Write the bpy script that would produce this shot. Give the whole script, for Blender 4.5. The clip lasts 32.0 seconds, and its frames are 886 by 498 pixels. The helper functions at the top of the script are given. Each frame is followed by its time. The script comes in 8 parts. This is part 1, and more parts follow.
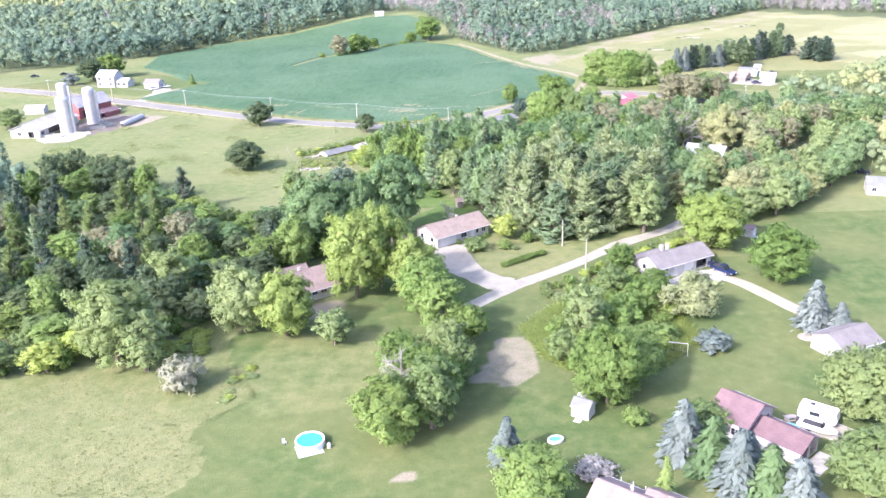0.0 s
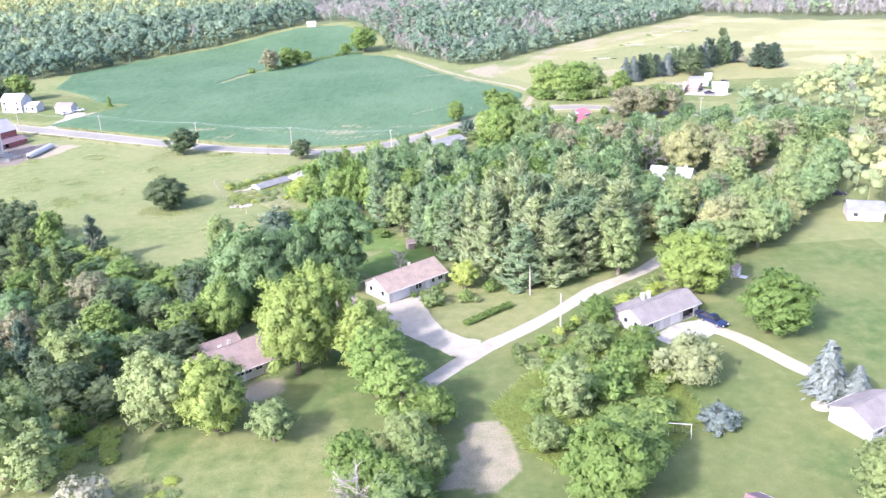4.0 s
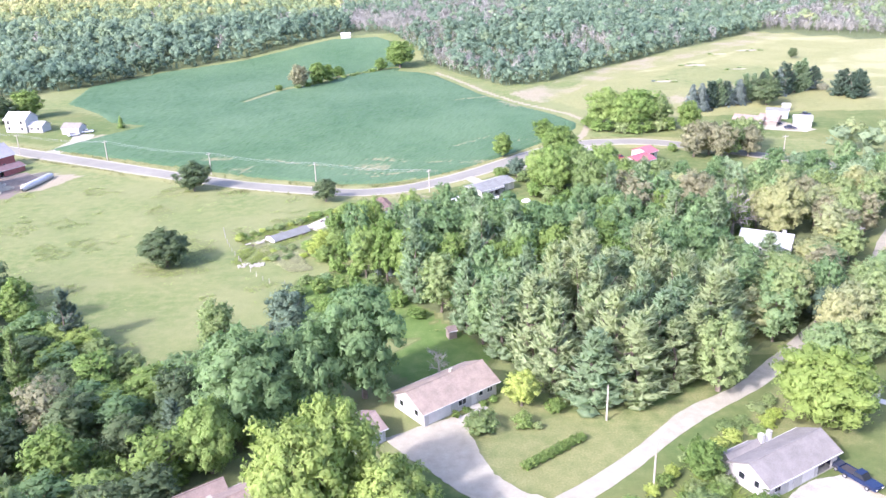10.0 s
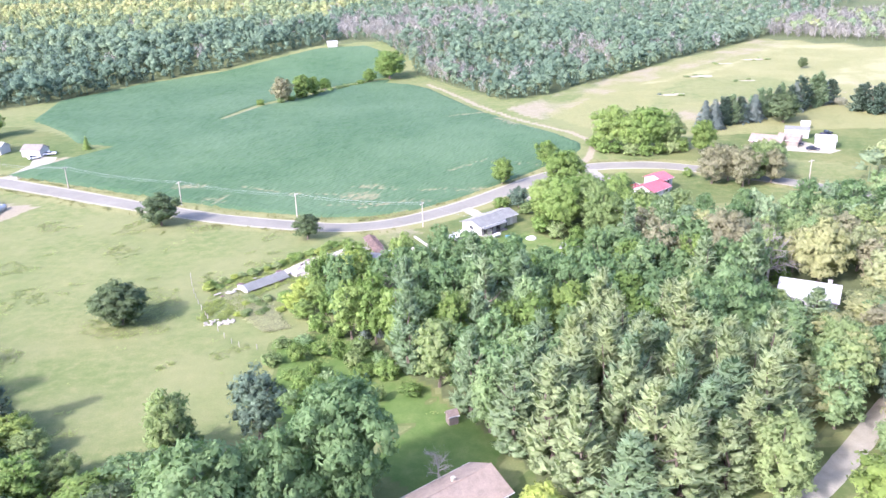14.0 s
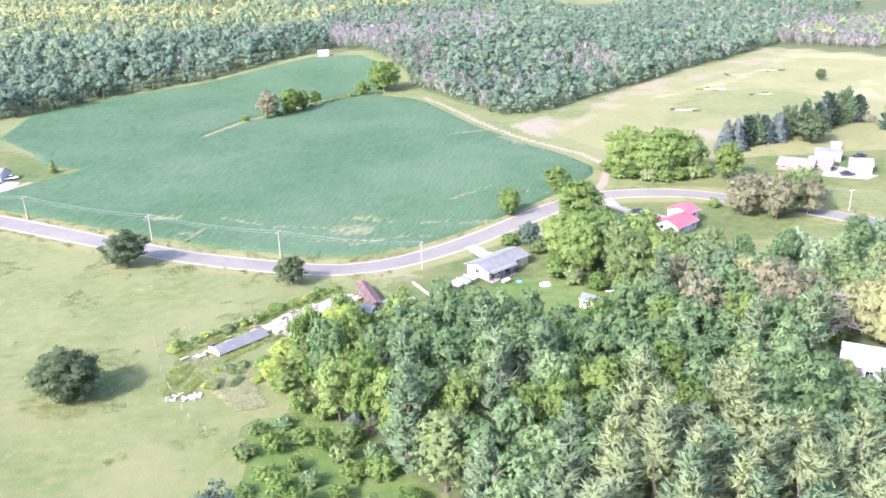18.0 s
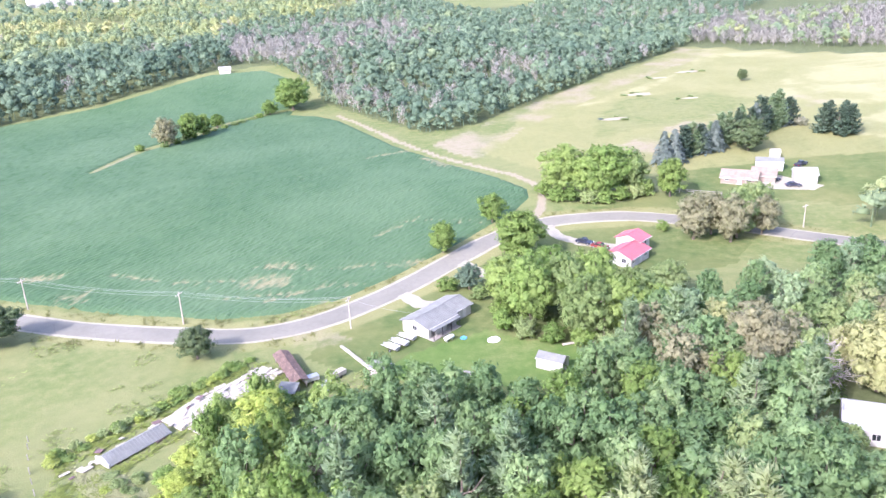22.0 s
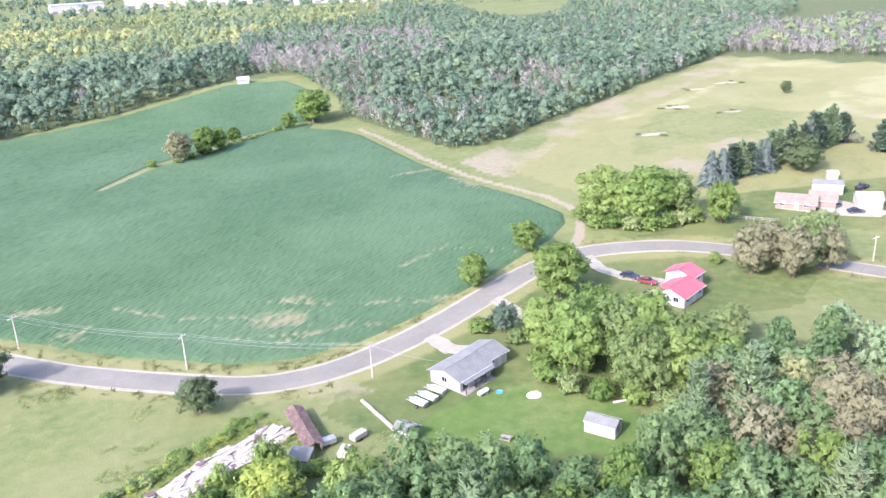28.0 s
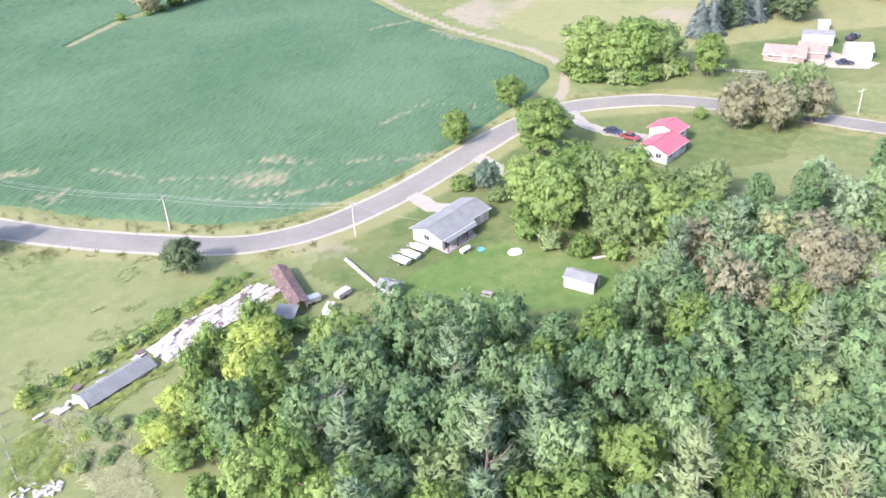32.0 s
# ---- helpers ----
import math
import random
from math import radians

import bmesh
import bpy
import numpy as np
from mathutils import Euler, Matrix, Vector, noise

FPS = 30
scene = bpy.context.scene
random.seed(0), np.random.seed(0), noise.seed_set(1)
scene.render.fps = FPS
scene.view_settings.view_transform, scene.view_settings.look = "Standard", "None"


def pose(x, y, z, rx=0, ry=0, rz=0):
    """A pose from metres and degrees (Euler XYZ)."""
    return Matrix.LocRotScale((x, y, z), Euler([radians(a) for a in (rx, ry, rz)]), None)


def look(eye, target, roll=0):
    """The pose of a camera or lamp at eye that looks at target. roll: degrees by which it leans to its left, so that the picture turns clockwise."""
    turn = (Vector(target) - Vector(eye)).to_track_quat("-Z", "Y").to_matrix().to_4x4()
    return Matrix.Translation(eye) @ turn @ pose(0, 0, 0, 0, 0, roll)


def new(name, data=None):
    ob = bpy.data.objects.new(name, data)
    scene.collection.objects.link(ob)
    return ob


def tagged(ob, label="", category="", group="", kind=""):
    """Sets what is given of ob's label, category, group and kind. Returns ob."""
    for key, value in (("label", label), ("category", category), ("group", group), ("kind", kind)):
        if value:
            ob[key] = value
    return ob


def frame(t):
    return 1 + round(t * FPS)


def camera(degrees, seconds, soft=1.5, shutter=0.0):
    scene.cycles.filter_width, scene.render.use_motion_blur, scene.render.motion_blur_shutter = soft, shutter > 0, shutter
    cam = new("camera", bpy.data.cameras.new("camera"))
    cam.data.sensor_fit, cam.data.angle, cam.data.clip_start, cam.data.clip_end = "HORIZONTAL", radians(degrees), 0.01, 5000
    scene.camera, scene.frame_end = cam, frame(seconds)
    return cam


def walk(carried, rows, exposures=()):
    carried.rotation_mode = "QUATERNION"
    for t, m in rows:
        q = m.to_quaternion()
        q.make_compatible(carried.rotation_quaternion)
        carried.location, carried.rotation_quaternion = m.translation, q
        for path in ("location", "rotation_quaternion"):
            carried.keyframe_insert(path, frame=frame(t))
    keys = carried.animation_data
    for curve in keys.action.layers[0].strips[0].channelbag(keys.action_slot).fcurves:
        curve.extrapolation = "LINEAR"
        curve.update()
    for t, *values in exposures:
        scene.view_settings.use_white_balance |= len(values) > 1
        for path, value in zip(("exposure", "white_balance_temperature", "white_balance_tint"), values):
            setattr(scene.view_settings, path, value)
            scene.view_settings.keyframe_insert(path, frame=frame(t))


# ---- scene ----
cam = camera(56.55, 32.0, soft=1.5)
PATH = [
    (0, (1.716, 4.087, 68.427), (1.709, 5.954, 67.709), -1.9),
    (0.5, (1.652, 7.487, 68.549), (1.592, 9.353, 67.833), -1.5),
    (1, (1.632, 10.902, 68.641), (1.558, 12.768, 67.926), -1.4),
    (1.5, (1.448, 14.274, 68.759), (1.373, 16.14, 68.044), -1.3),
    (2, (1.402, 17.786, 68.838), (1.308, 19.652, 68.125), -1.2),
    (2.5, (0.921, 20.726, 69.011), (0.816, 22.592, 68.3), -0.9),
    (3, (0.977, 24.378, 69.158), (0.876, 26.245, 68.447), -1.0),
    (3.5, (0.213, 26.563, 69.499), (0.365, 28.424, 68.783), -2.5),
    (5.5, (-0.356, 40.385, 70.633), (-0.309, 42.254, 69.922), -1.7),
    (6, (-0.417, 43.6, 70.713), (-0.373, 45.47, 70.003), -1.7),
    (6.5, (-0.345, 47.075, 71.054), (-0.3, 48.944, 70.344), -1.7),
    (7, (-0.277, 50.527, 71.12), (-0.23, 52.397, 70.41), -1.7),
    (7.5, (-0.081, 53.961, 71.263), (-0.033, 55.83, 70.553), -1.7),
    (8, (-0.237, 57.099, 71.511), (-0.187, 58.968, 70.802), -1.7),
    (8.5, (-0.116, 60.418, 71.908), (-0.064, 62.287, 71.197), -1.8),
    (9, (-0.065, 64.255, 71.871), (-0.01, 66.125, 71.162), -1.7),
    (9.5, (-0.044, 67.362, 72.153), (0.014, 69.232, 71.445), -1.8),
    (10, (-0.17, 70.354, 72.116), (-0.108, 72.225, 71.41), -1.7),
    (10.5, (-0.04, 73.951, 72.4), (0.024, 75.821, 71.693), -1.7),
    (11, (0.087, 77.224, 72.658), (0.153, 79.094, 71.95), -1.8),
    (11.5, (0.259, 80.706, 72.728), (0.327, 82.576, 72.022), -1.9),
    (12, (0.135, 83.909, 72.955), (0.207, 85.779, 72.249), -1.8),
    (12.5, (0.259, 87.304, 73.286), (0.332, 89.173, 72.579), -1.8),
    (13, (0.272, 90.948, 73.356), (0.349, 92.818, 72.65), -1.8),
    (13.5, (0.256, 94.121, 73.601), (0.336, 95.991, 72.895), -1.8),
    (14, (-0.186, 97.843, 73.525), (-0.101, 99.714, 72.821), -1.7),
    (14.5, (-0.404, 101.612, 73.262), (-0.316, 103.483, 72.561), -1.7),
    (16.5, (-0.45, 115.487, 73.69), (-0.353, 117.359, 72.99), -1.7),
    (17, (-0.774, 118.91, 73.67), (-0.674, 120.782, 72.972), -1.6),
    (17.5, (-0.765, 122.379, 73.764), (-0.664, 124.251, 73.066), -1.6),
    (18, (-0.539, 125.639, 74.289), (-0.439, 127.51, 73.59), -1.6),
    (18.5, (-0.508, 128.815, 74.463), (-0.406, 130.687, 73.766), -1.7),
    (19, (-0.548, 132.496, 74.515), (-0.444, 134.367, 73.818), -1.6),
    (19.5, (-0.712, 135.801, 74.596), (-0.605, 137.673, 73.9), -1.6),
    (20, (-0.029, 138.822, 74.927), (0.142, 140.688, 74.229), -2.3),
    (20.5, (-0.432, 142.772, 75.195), (-0.149, 144.623, 74.492), -3.1),
    (21, (-0.688, 146.29, 75.027), (-0.399, 148.14, 74.326), -3.0),
    (21.5, (-0.722, 149.788, 75.164), (-0.429, 151.639, 74.464), -2.9),
    (22, (-0.753, 152.995, 75.405), (-0.456, 154.845, 74.705), -2.8),
    (22.5, (-0.447, 156.272, 75.43), (-0.148, 158.122, 74.732), -2.9),
    (23, (-0.257, 159.502, 75.511), (0.043, 161.353, 74.815), -2.9),
    (23.5, (-0.059, 162.553, 75.488), (0.242, 164.405, 74.794), -2.9),
    (24, (-0.099, 165.284, 75.761), (0.204, 167.135, 75.068), -2.9),
    (24.5, (0.151, 167.549, 75.968), (0.45, 169.401, 75.276), -3.0),
    (25, (0.066, 169.289, 75.957), (0.363, 171.143, 75.268), -2.9),
    (25.5, (0.214, 171.376, 75.912), (0.504, 173.232, 75.225), -2.9),
    (27.5, (0.167, 173.229, 75.141), (0.424, 175.09, 74.457), -2.9),
    (28, (0.242, 173.083, 75.053), (0.492, 174.945, 74.368), -2.9),
    (28.5, (0.386, 173.211, 74.761), (0.63, 175.074, 74.077), -2.8),
    (29, (0.56, 173.335, 74.446), (0.804, 175.198, 73.762), -2.8),
    (29.5, (0.223, 173.343, 74.53), (0.537, 175.193, 73.841), -3.3),
    (30, (0.237, 173.477, 74.382), (0.549, 175.328, 73.693), -3.2),
    (30.5, (0.325, 173.348, 74.301), (0.631, 175.196, 73.6), -3.2),
    (31, (-0.116, 173.628, 74.161), (0.178, 175.441, 73.371), -3.1),
    (31.5, (-0.299, 174.061, 74.464), (-0.021, 175.823, 73.56), -3.0),
    (32, (0.956, 173.711, 75.409), (1.203, 175.423, 74.405), -3.2),
]
EXPOSURES = [(0, 2.0, 5690, 31), (6, 2.06, 5690, 31), (12, 1.98, 5700, 31), (19, 2.0, 5690, 32), (25, 1.84, 5740, 30), (32, 1.78, 5780, 28)]
walk(cam, [(t, look(eye, target, roll)) for t, eye, target, roll in PATH], EXPOSURES)

# ---- sky, sun ----
SUN_EL, SUN_AZ = 36.0, 229.0          # degrees above the horizon, and clockwise from +y to where the sun stands
world = bpy.data.worlds.new("sky")
scene.world = world
world.use_nodes = True
wn, wl = world.node_tree.nodes, world.node_tree.links
sky = wn.new("ShaderNodeTexSky")
sky.sky_type, sky.sun_disc = "NISHITA", False
sky.sun_elevation, sky.sun_rotation = radians(SUN_EL), radians(SUN_AZ)
sky.air_density, sky.dust_density, sky.ozone_density = 1.0, 3.0, 1.0
wn["Background"].inputs["Strength"].default_value = 0.15
wl.new(sky.outputs["Color"], wn["Background"].inputs["Color"])
lamp = bpy.data.lights.new("sun", "SUN")
lamp.energy, lamp.angle, lamp.color = 2.1, radians(3.5), (1.0, 0.95, 0.86)
sun = new("sun", lamp)
_a, _e = radians(SUN_AZ), radians(SUN_EL)
_to = Vector((math.sin(_a) * math.cos(_e), math.cos(_a) * math.cos(_e), math.sin(_e)))
sun.matrix_world = look(_to * 300, (0, 0, 0))


# ---- materials ----
def mat_new(name):
    m = bpy.data.materials.new(name)
    m.use_nodes = True
    return m, m.node_tree.nodes, m.node_tree.links, m.node_tree.nodes["Principled BSDF"]


def noise_node(n, l, scale, detail=4.0, rough=0.55, vec=None):
    t = n.new("ShaderNodeTexNoise")
    t.inputs["Scale"].default_value, t.inputs["Detail"].default_value, t.inputs["Roughness"].default_value = scale, detail, rough
    if vec is not None:
        l.new(vec, t.inputs["Vector"])
    return t.outputs["Fac"]


def ramp(n, l, fac, stops):
    r = n.new("ShaderNodeValToRGB")
    e = r.color_ramp.elements
    while len(e) < len(stops):
        e.new(0.5)
    for i, (p, c) in enumerate(stops):
        e[i].position, e[i].color = p, (*c, 1)
    l.new(fac, r.inputs["Fac"])
    return r.outputs["Color"]


def mixc(n, l, fac, a, b, mode="MIX"):
    m = n.new("ShaderNodeMix")
    m.data_type, m.blend_type = "RGBA", mode
    for sock, v in ((m.inputs[0], fac), (m.inputs[6], a), (m.inputs[7], b)):
        if hasattr(v, "is_linked"):
            l.new(v, sock)
        elif isinstance(v, (int, float)):
            sock.default_value = v
        else:
            sock.default_value = (*v, 1)
    return m.outputs[2]


def maths(n, l, op, a, b=0.0, c=None):
    m = n.new("ShaderNodeMath")
    m.operation = op
    for sock, v in zip(m.inputs, (a, b, c)):
        if v is None:
            continue
        if hasattr(v, "is_linked"):
            l.new(v, sock)
        else:
            sock.default_value = v
    return m.outputs[0]


def bump(n, l, bsdf, height, strength=0.3, dist=0.1):
    b = n.new("ShaderNodeBump")
    b.inputs["Strength"].default_value, b.inputs["Distance"].default_value = strength, dist
    l.new(height, b.inputs["Height"])
    l.new(b.outputs["Normal"], bsdf.inputs["Normal"])


def position(n):
    return n.new("ShaderNodeNewGeometry").outputs["Position"]


def plain(name, col, rough=0.6, metal=0.0, vary=0.25, scale=1.2, grain=14.0, relief=0.15, dirt=None):
    """A painted or built surface: two scales of variation and a fine relief."""
    m, n, l, b = mat_new(name)
    v = n.new("ShaderNodeTexCoord").outputs["Object"]
    big, fine = noise_node(n, l, scale, 5, 0.6, v), noise_node(n, l, grain, 3, 0.6, v)
    lo = tuple(c * (1 - vary) for c in col)
    hi = tuple(min(c * (1 + vary * 0.6), 0.92) for c in col)
    c = ramp(n, l, big, [(0.3, lo), (0.7, hi)])
    c = mixc(n, l, 0.12, c, ramp(n, l, fine, [(0.35, (0, 0, 0)), (0.65, (1, 1, 1))]), "OVERLAY")
    if dirt:
        c = mixc(n, l, maths(n, l, "GREATER_THAN", noise_node(n, l, scale * 2.3, 6, 0.7, v), 0.6), c, dirt)
    l.new(c, b.inputs["Base Color"])
    b.inputs["Roughness"].default_value, b.inputs["Metallic"].default_value = rough, metal
    bump(n, l, b, fine, relief, 0.02)
    return m


def airy(n, l, shader, open_share):
    """Gaps between the leaves of a spray let some light pass."""
    gap = n.new("ShaderNodeBsdfTransparent")
    mix = n.new("ShaderNodeMixShader")
    mix.inputs["Fac"].default_value = open_share
    l.new(shader, mix.inputs[1])
    l.new(gap.outputs[0], mix.inputs[2])
    l.new(mix.outputs[0], n["Material Output"].inputs["Surface"])


def foliage(name, col, warm, spread=0.11, through_light=0.42):
    """Leaves: colour drifts from plant to plant and from clump to clump; light shines a little through them."""
    m, n, l, b = mat_new(name)
    info = n.new("ShaderNodeObjectInfo").outputs["Random"]
    geo = n.new("ShaderNodeNewGeometry")
    c = mixc(n, l, info, col, warm)
    isl = maths(n, l, "MULTIPLY_ADD", geo.outputs["Random Per Island"], 2 * spread, 1 - spread)
    patch = maths(n, l, "MULTIPLY_ADD", noise_node(n, l, 0.7, 3, 0.6, geo.outputs["Position"]), 0.6, 0.7)
    k = maths(n, l, "MULTIPLY", isl, patch)
    comb = n.new("ShaderNodeCombineColor")
    for i in range(3):
        l.new(k, comb.inputs[i])
    c = mixc(n, l, 1.0, c, comb.outputs[0], "MULTIPLY")
    l.new(c, b.inputs["Base Color"])
    b.inputs["Roughness"].default_value = 0.6
    b.inputs["Specular IOR Level"].default_value = 0.2
    tr = n.new("ShaderNodeBsdfTranslucent")
    l.new(mixc(n, l, 0.6, c, (0.8, 1.0, 0.5), "MULTIPLY"), tr.inputs["Color"])
    mix = n.new("ShaderNodeMixShader")
    mix.inputs["Fac"].default_value = through_light
    l.new(b.outputs[0], mix.inputs[1])
    l.new(tr.outputs[0], mix.inputs[2])
    airy(n, l, mix.outputs[0], 0.2)
    return m


def woods_leaf(name, stops, through_light=0.25):
    """Leaves of a wood built as one mesh: each tree carries its own tone, from 0 to 1."""
    m, n, l, b = mat_new(name)
    a = n.new("ShaderNodeAttribute")
    a.attribute_name = "tone"
    geo = n.new("ShaderNodeNewGeometry")
    c = ramp(n, l, a.outputs["Fac"], stops)
    isl = maths(n, l, "MULTIPLY_ADD", geo.outputs["Random Per Island"], 0.3, 0.85)
    comb = n.new("ShaderNodeCombineColor")
    for i in range(3):
        l.new(isl, comb.inputs[i])
    c = mixc(n, l, 1.0, c, comb.outputs[0], "MULTIPLY")
    l.new(c, b.inputs["Base Color"])
    b.inputs["Roughness"].default_value = 0.7
    b.inputs["Specular IOR Level"].default_value = 0.2
    tr = n.new("ShaderNodeBsdfTranslucent")
    l.new(c, tr.inputs["Color"])
    mix = n.new("ShaderNodeMixShader")
    mix.inputs["Fac"].default_value = through_light
    l.new(b.outputs[0], mix.inputs[1])
    l.new(tr.outputs[0], mix.inputs[2])
    airy(n, l, mix.outputs[0], 0.25)
    return m


BARK = plain("bark", (0.16, 0.13, 0.10), 0.9, vary=0.4, scale=3, grain=9, relief=0.6)
BARK_PALE = plain("bark_pale", (0.42, 0.38, 0.34), 0.9, vary=0.35, scale=3, grain=9, relief=0.5)
LEAF = {
    "maple": foliage("leaf_maple", (0.15, 0.24, 0.062), (0.215, 0.3, 0.082)),
    "bright": foliage("leaf_bright", (0.205, 0.312, 0.085), (0.262, 0.355, 0.108)),
    "pale": foliage("leaf_pale", (0.25, 0.33, 0.135), (0.315, 0.385, 0.162)),
    "olive": foliage("leaf_olive", (0.19, 0.27, 0.098), (0.25, 0.32, 0.122)),
    "oak": foliage("leaf_oak", (0.098, 0.145, 0.072), (0.14, 0.19, 0.085)),
    "locust": foliage("leaf_locust", (0.21, 0.32, 0.142), (0.27, 0.37, 0.165)),
    "locust_deep": foliage("leaf_locust_deep", (0.14, 0.235, 0.098), (0.19, 0.285, 0.12)),
    "pine": foliage("needle_pine", (0.22, 0.32, 0.175), (0.275, 0.365, 0.195), 0.12, 0.35),
    "pine_pale": foliage("needle_pine_pale", (0.315, 0.39, 0.20), (0.355, 0.42, 0.21), 0.12, 0.35),
    "spruce": foliage("needle_spruce", (0.15, 0.195, 0.165), (0.195, 0.235, 0.205), 0.16, 0.2),
    "dark": foliage("needle_dark", (0.085, 0.14, 0.092), (0.12, 0.17, 0.108), 0.2, 0.15),
    "brown": foliage("leaf_brown", (0.265, 0.27, 0.158), (0.31, 0.30, 0.18)),
    "gold": foliage("leaf_gold", (0.36, 0.385, 0.175), (0.4, 0.41, 0.2)),
    "silver": foliage("leaf_silver", (0.33, 0.34, 0.24), (0.38, 0.38, 0.28)),
    "yellow": foliage("leaf_yellow", (0.26, 0.35, 0.092), (0.31, 0.39, 0.112)),
    "lime": foliage("leaf_lime", (0.356, 0.444, 0.098), (0.426, 0.489, 0.134)),
    "willow": foliage("leaf_willow", (0.3, 0.345, 0.165), (0.34, 0.375, 0.19)),
    "grey": foliage("twig_grey", (0.30, 0.29, 0.24), (0.36, 0.34, 0.29), 0.3, 0.0),
}


# ---- meshes ----
def np_mesh(name, verts, faces, normals=None, attrs=None, smooth=False):
    """A mesh from numpy arrays whose faces all have the same number of corners; normals round off leafy clumps."""
    verts, faces = np.asarray(verts, np.float32), np.asarray(faces, np.int32)
    if normals is not None:
        a, b_, c_ = (verts[faces[:, i]] for i in range(3))
        turn = (np.cross(b_ - a, c_ - a) * normals[faces].mean(1)).sum(1) < 0
        faces = np.where(turn[:, None], faces[:, ::-1], faces)
        smooth = True
    k = faces.shape[1]
    me = bpy.data.meshes.new(name)
    me.vertices.add(len(verts))
    me.vertices.foreach_set("co", verts.ravel())
    me.loops.add(faces.size)
    me.loops.foreach_set("vertex_index", faces.ravel())
    me.polygons.add(len(faces))
    me.polygons.foreach_set("loop_start", np.arange(0, faces.size, k, dtype=np.int32))
    me.polygons.foreach_set("use_smooth", np.full(len(faces), smooth))
    me.update(calc_edges=True)
    if normals is not None:
        me.normals_split_custom_set_from_vertices(np.asarray(normals, np.float32))
    for key, val in (attrs or {}).items():
        if val.ndim == 1:
            me.attributes.new(key, "FLOAT", "POINT").data.foreach_set("value", val.astype(np.float32))
        else:
            me.attributes.new(key, "FLOAT_COLOR", "POINT").data.foreach_set("color", val.astype(np.float32).ravel())
    return me


def link(name, me, material, parent=None, m=None, label=""):
    """One mesh object, under a thing or alone."""
    if material is not None and not me.materials:
        me.materials.append(material)
    ob = new(name, me)
    if parent is not None:
        ob.parent = parent
    if m is not None:
        ob.matrix_basis = m
    if label:
        ob["label"] = label
    return ob


def part(name, bm, material, parent, label="", m=None):
    me = bpy.data.meshes.new(name)
    bm.to_mesh(me)
    bm.free()
    return link(name, me, material, parent, m, label)


def empty(name, m, label, category, group="", kind=""):
    ob = new(name)
    ob.matrix_basis = m
    ob.empty_display_size = 0.3
    return tagged(ob, label, category, group, kind)


def box(bm, x0, x1, y0, y1, z0, z1, bevel=0.0):
    r = bmesh.ops.create_cube(bm, size=1.0, matrix=Matrix.LocRotScale(((x0 + x1) / 2, (y0 + y1) / 2, (z0 + z1) / 2), None, (x1 - x0, y1 - y0, z1 - z0)))
    if bevel:
        edges = list({e for v in r["verts"] for e in v.link_edges})
        bmesh.ops.bevel(bm, geom=edges, offset=bevel, segments=2, affect="EDGES", profile=0.6)
    return bm


def boxm(*dims, bevel=0.0):
    return box(bmesh.new(), *dims, bevel=bevel)


def prism(bm, outline, axis, a, b):
    """A solid whose outline (pairs) is swept along an axis from a to b."""
    def at(p, s):
        return {"x": (s, p[0], p[1]), "y": (p[0], s, p[1]), "z": (p[0], p[1], s)}[axis]
    lo, hi = [bm.verts.new(at(p, a)) for p in outline], [bm.verts.new(at(p, b)) for p in outline]
    k = len(outline)
    bm.faces.new(lo), bm.faces.new(hi[::-1])
    for i in range(k):
        bm.faces.new((lo[i], hi[i], hi[(i + 1) % k], lo[(i + 1) % k]))
    bmesh.ops.recalc_face_normals(bm, faces=bm.faces[:])
    return bm


def tube_np(path, radii, sides=6):
    """Verts and quads of a tapered tube along a path."""
    path, radii = np.asarray(path, float), np.asarray(radii, float)
    d = np.gradient(path, axis=0)
    d /= np.linalg.norm(d, axis=1)[:, None] + 1e-9
    ref = np.where(np.abs(d[:, 2:3]) > 0.9, [[1.0, 0, 0]], [[0, 0, 1.0]])
    u = np.cross(d, ref)
    u /= np.linalg.norm(u, axis=1)[:, None]
    w = np.cross(d, u)
    a = np.linspace(0, 2 * np.pi, sides, endpoint=False)
    ring = np.cos(a)[None, :, None] * u[:, None] + np.sin(a)[None, :, None] * w[:, None]
    v = (path[:, None] + ring * radii[:, None, None]).reshape(-1, 3)
    i, j = np.meshgrid(np.arange(len(path) - 1), np.arange(sides), indexing="ij")
    f = np.stack([i * sides + j, i * sides + (j + 1) % sides, (i + 1) * sides + (j + 1) % sides, (i + 1) * sides + j], -1).reshape(-1, 4)
    return v, f


def tubes_np(tubes, sides=6):
    vs, fs, k = [], [], 0
    for p, r in tubes:
        v, f = tube_np(p, r, sides)
        vs.append(v), fs.append(f + k)
        k += len(v)
    return np.concatenate(vs), np.concatenate(fs)


# ---- the lie of the land ----
def sstep(a, b, x):
    t = np.clip((np.asarray(x, float) - a) / (b - a), 0, 1)
    return t * t * (3 - 2 * t)


def land(x, y):
    """Height of the ground: level by the houses, a rise under the bean field and a knoll at its far end."""
    return 3 * sstep(330, 420, y) + 11 * sstep(540, 650, y) * (1 - sstep(60, 200, x))


def inside(poly, x, y):
    hit = np.zeros(np.shape(x), bool)
    k = len(poly)
    for i in range(k):
        (x0, y0), (x1, y1) = poly[i], poly[(i + 1) % k]
        if y0 != y1:
            hit ^= ((y0 > y) != (y1 > y)) & (x < (x1 - x0) * (y - y0) / (y1 - y0) + x0)
    return hit


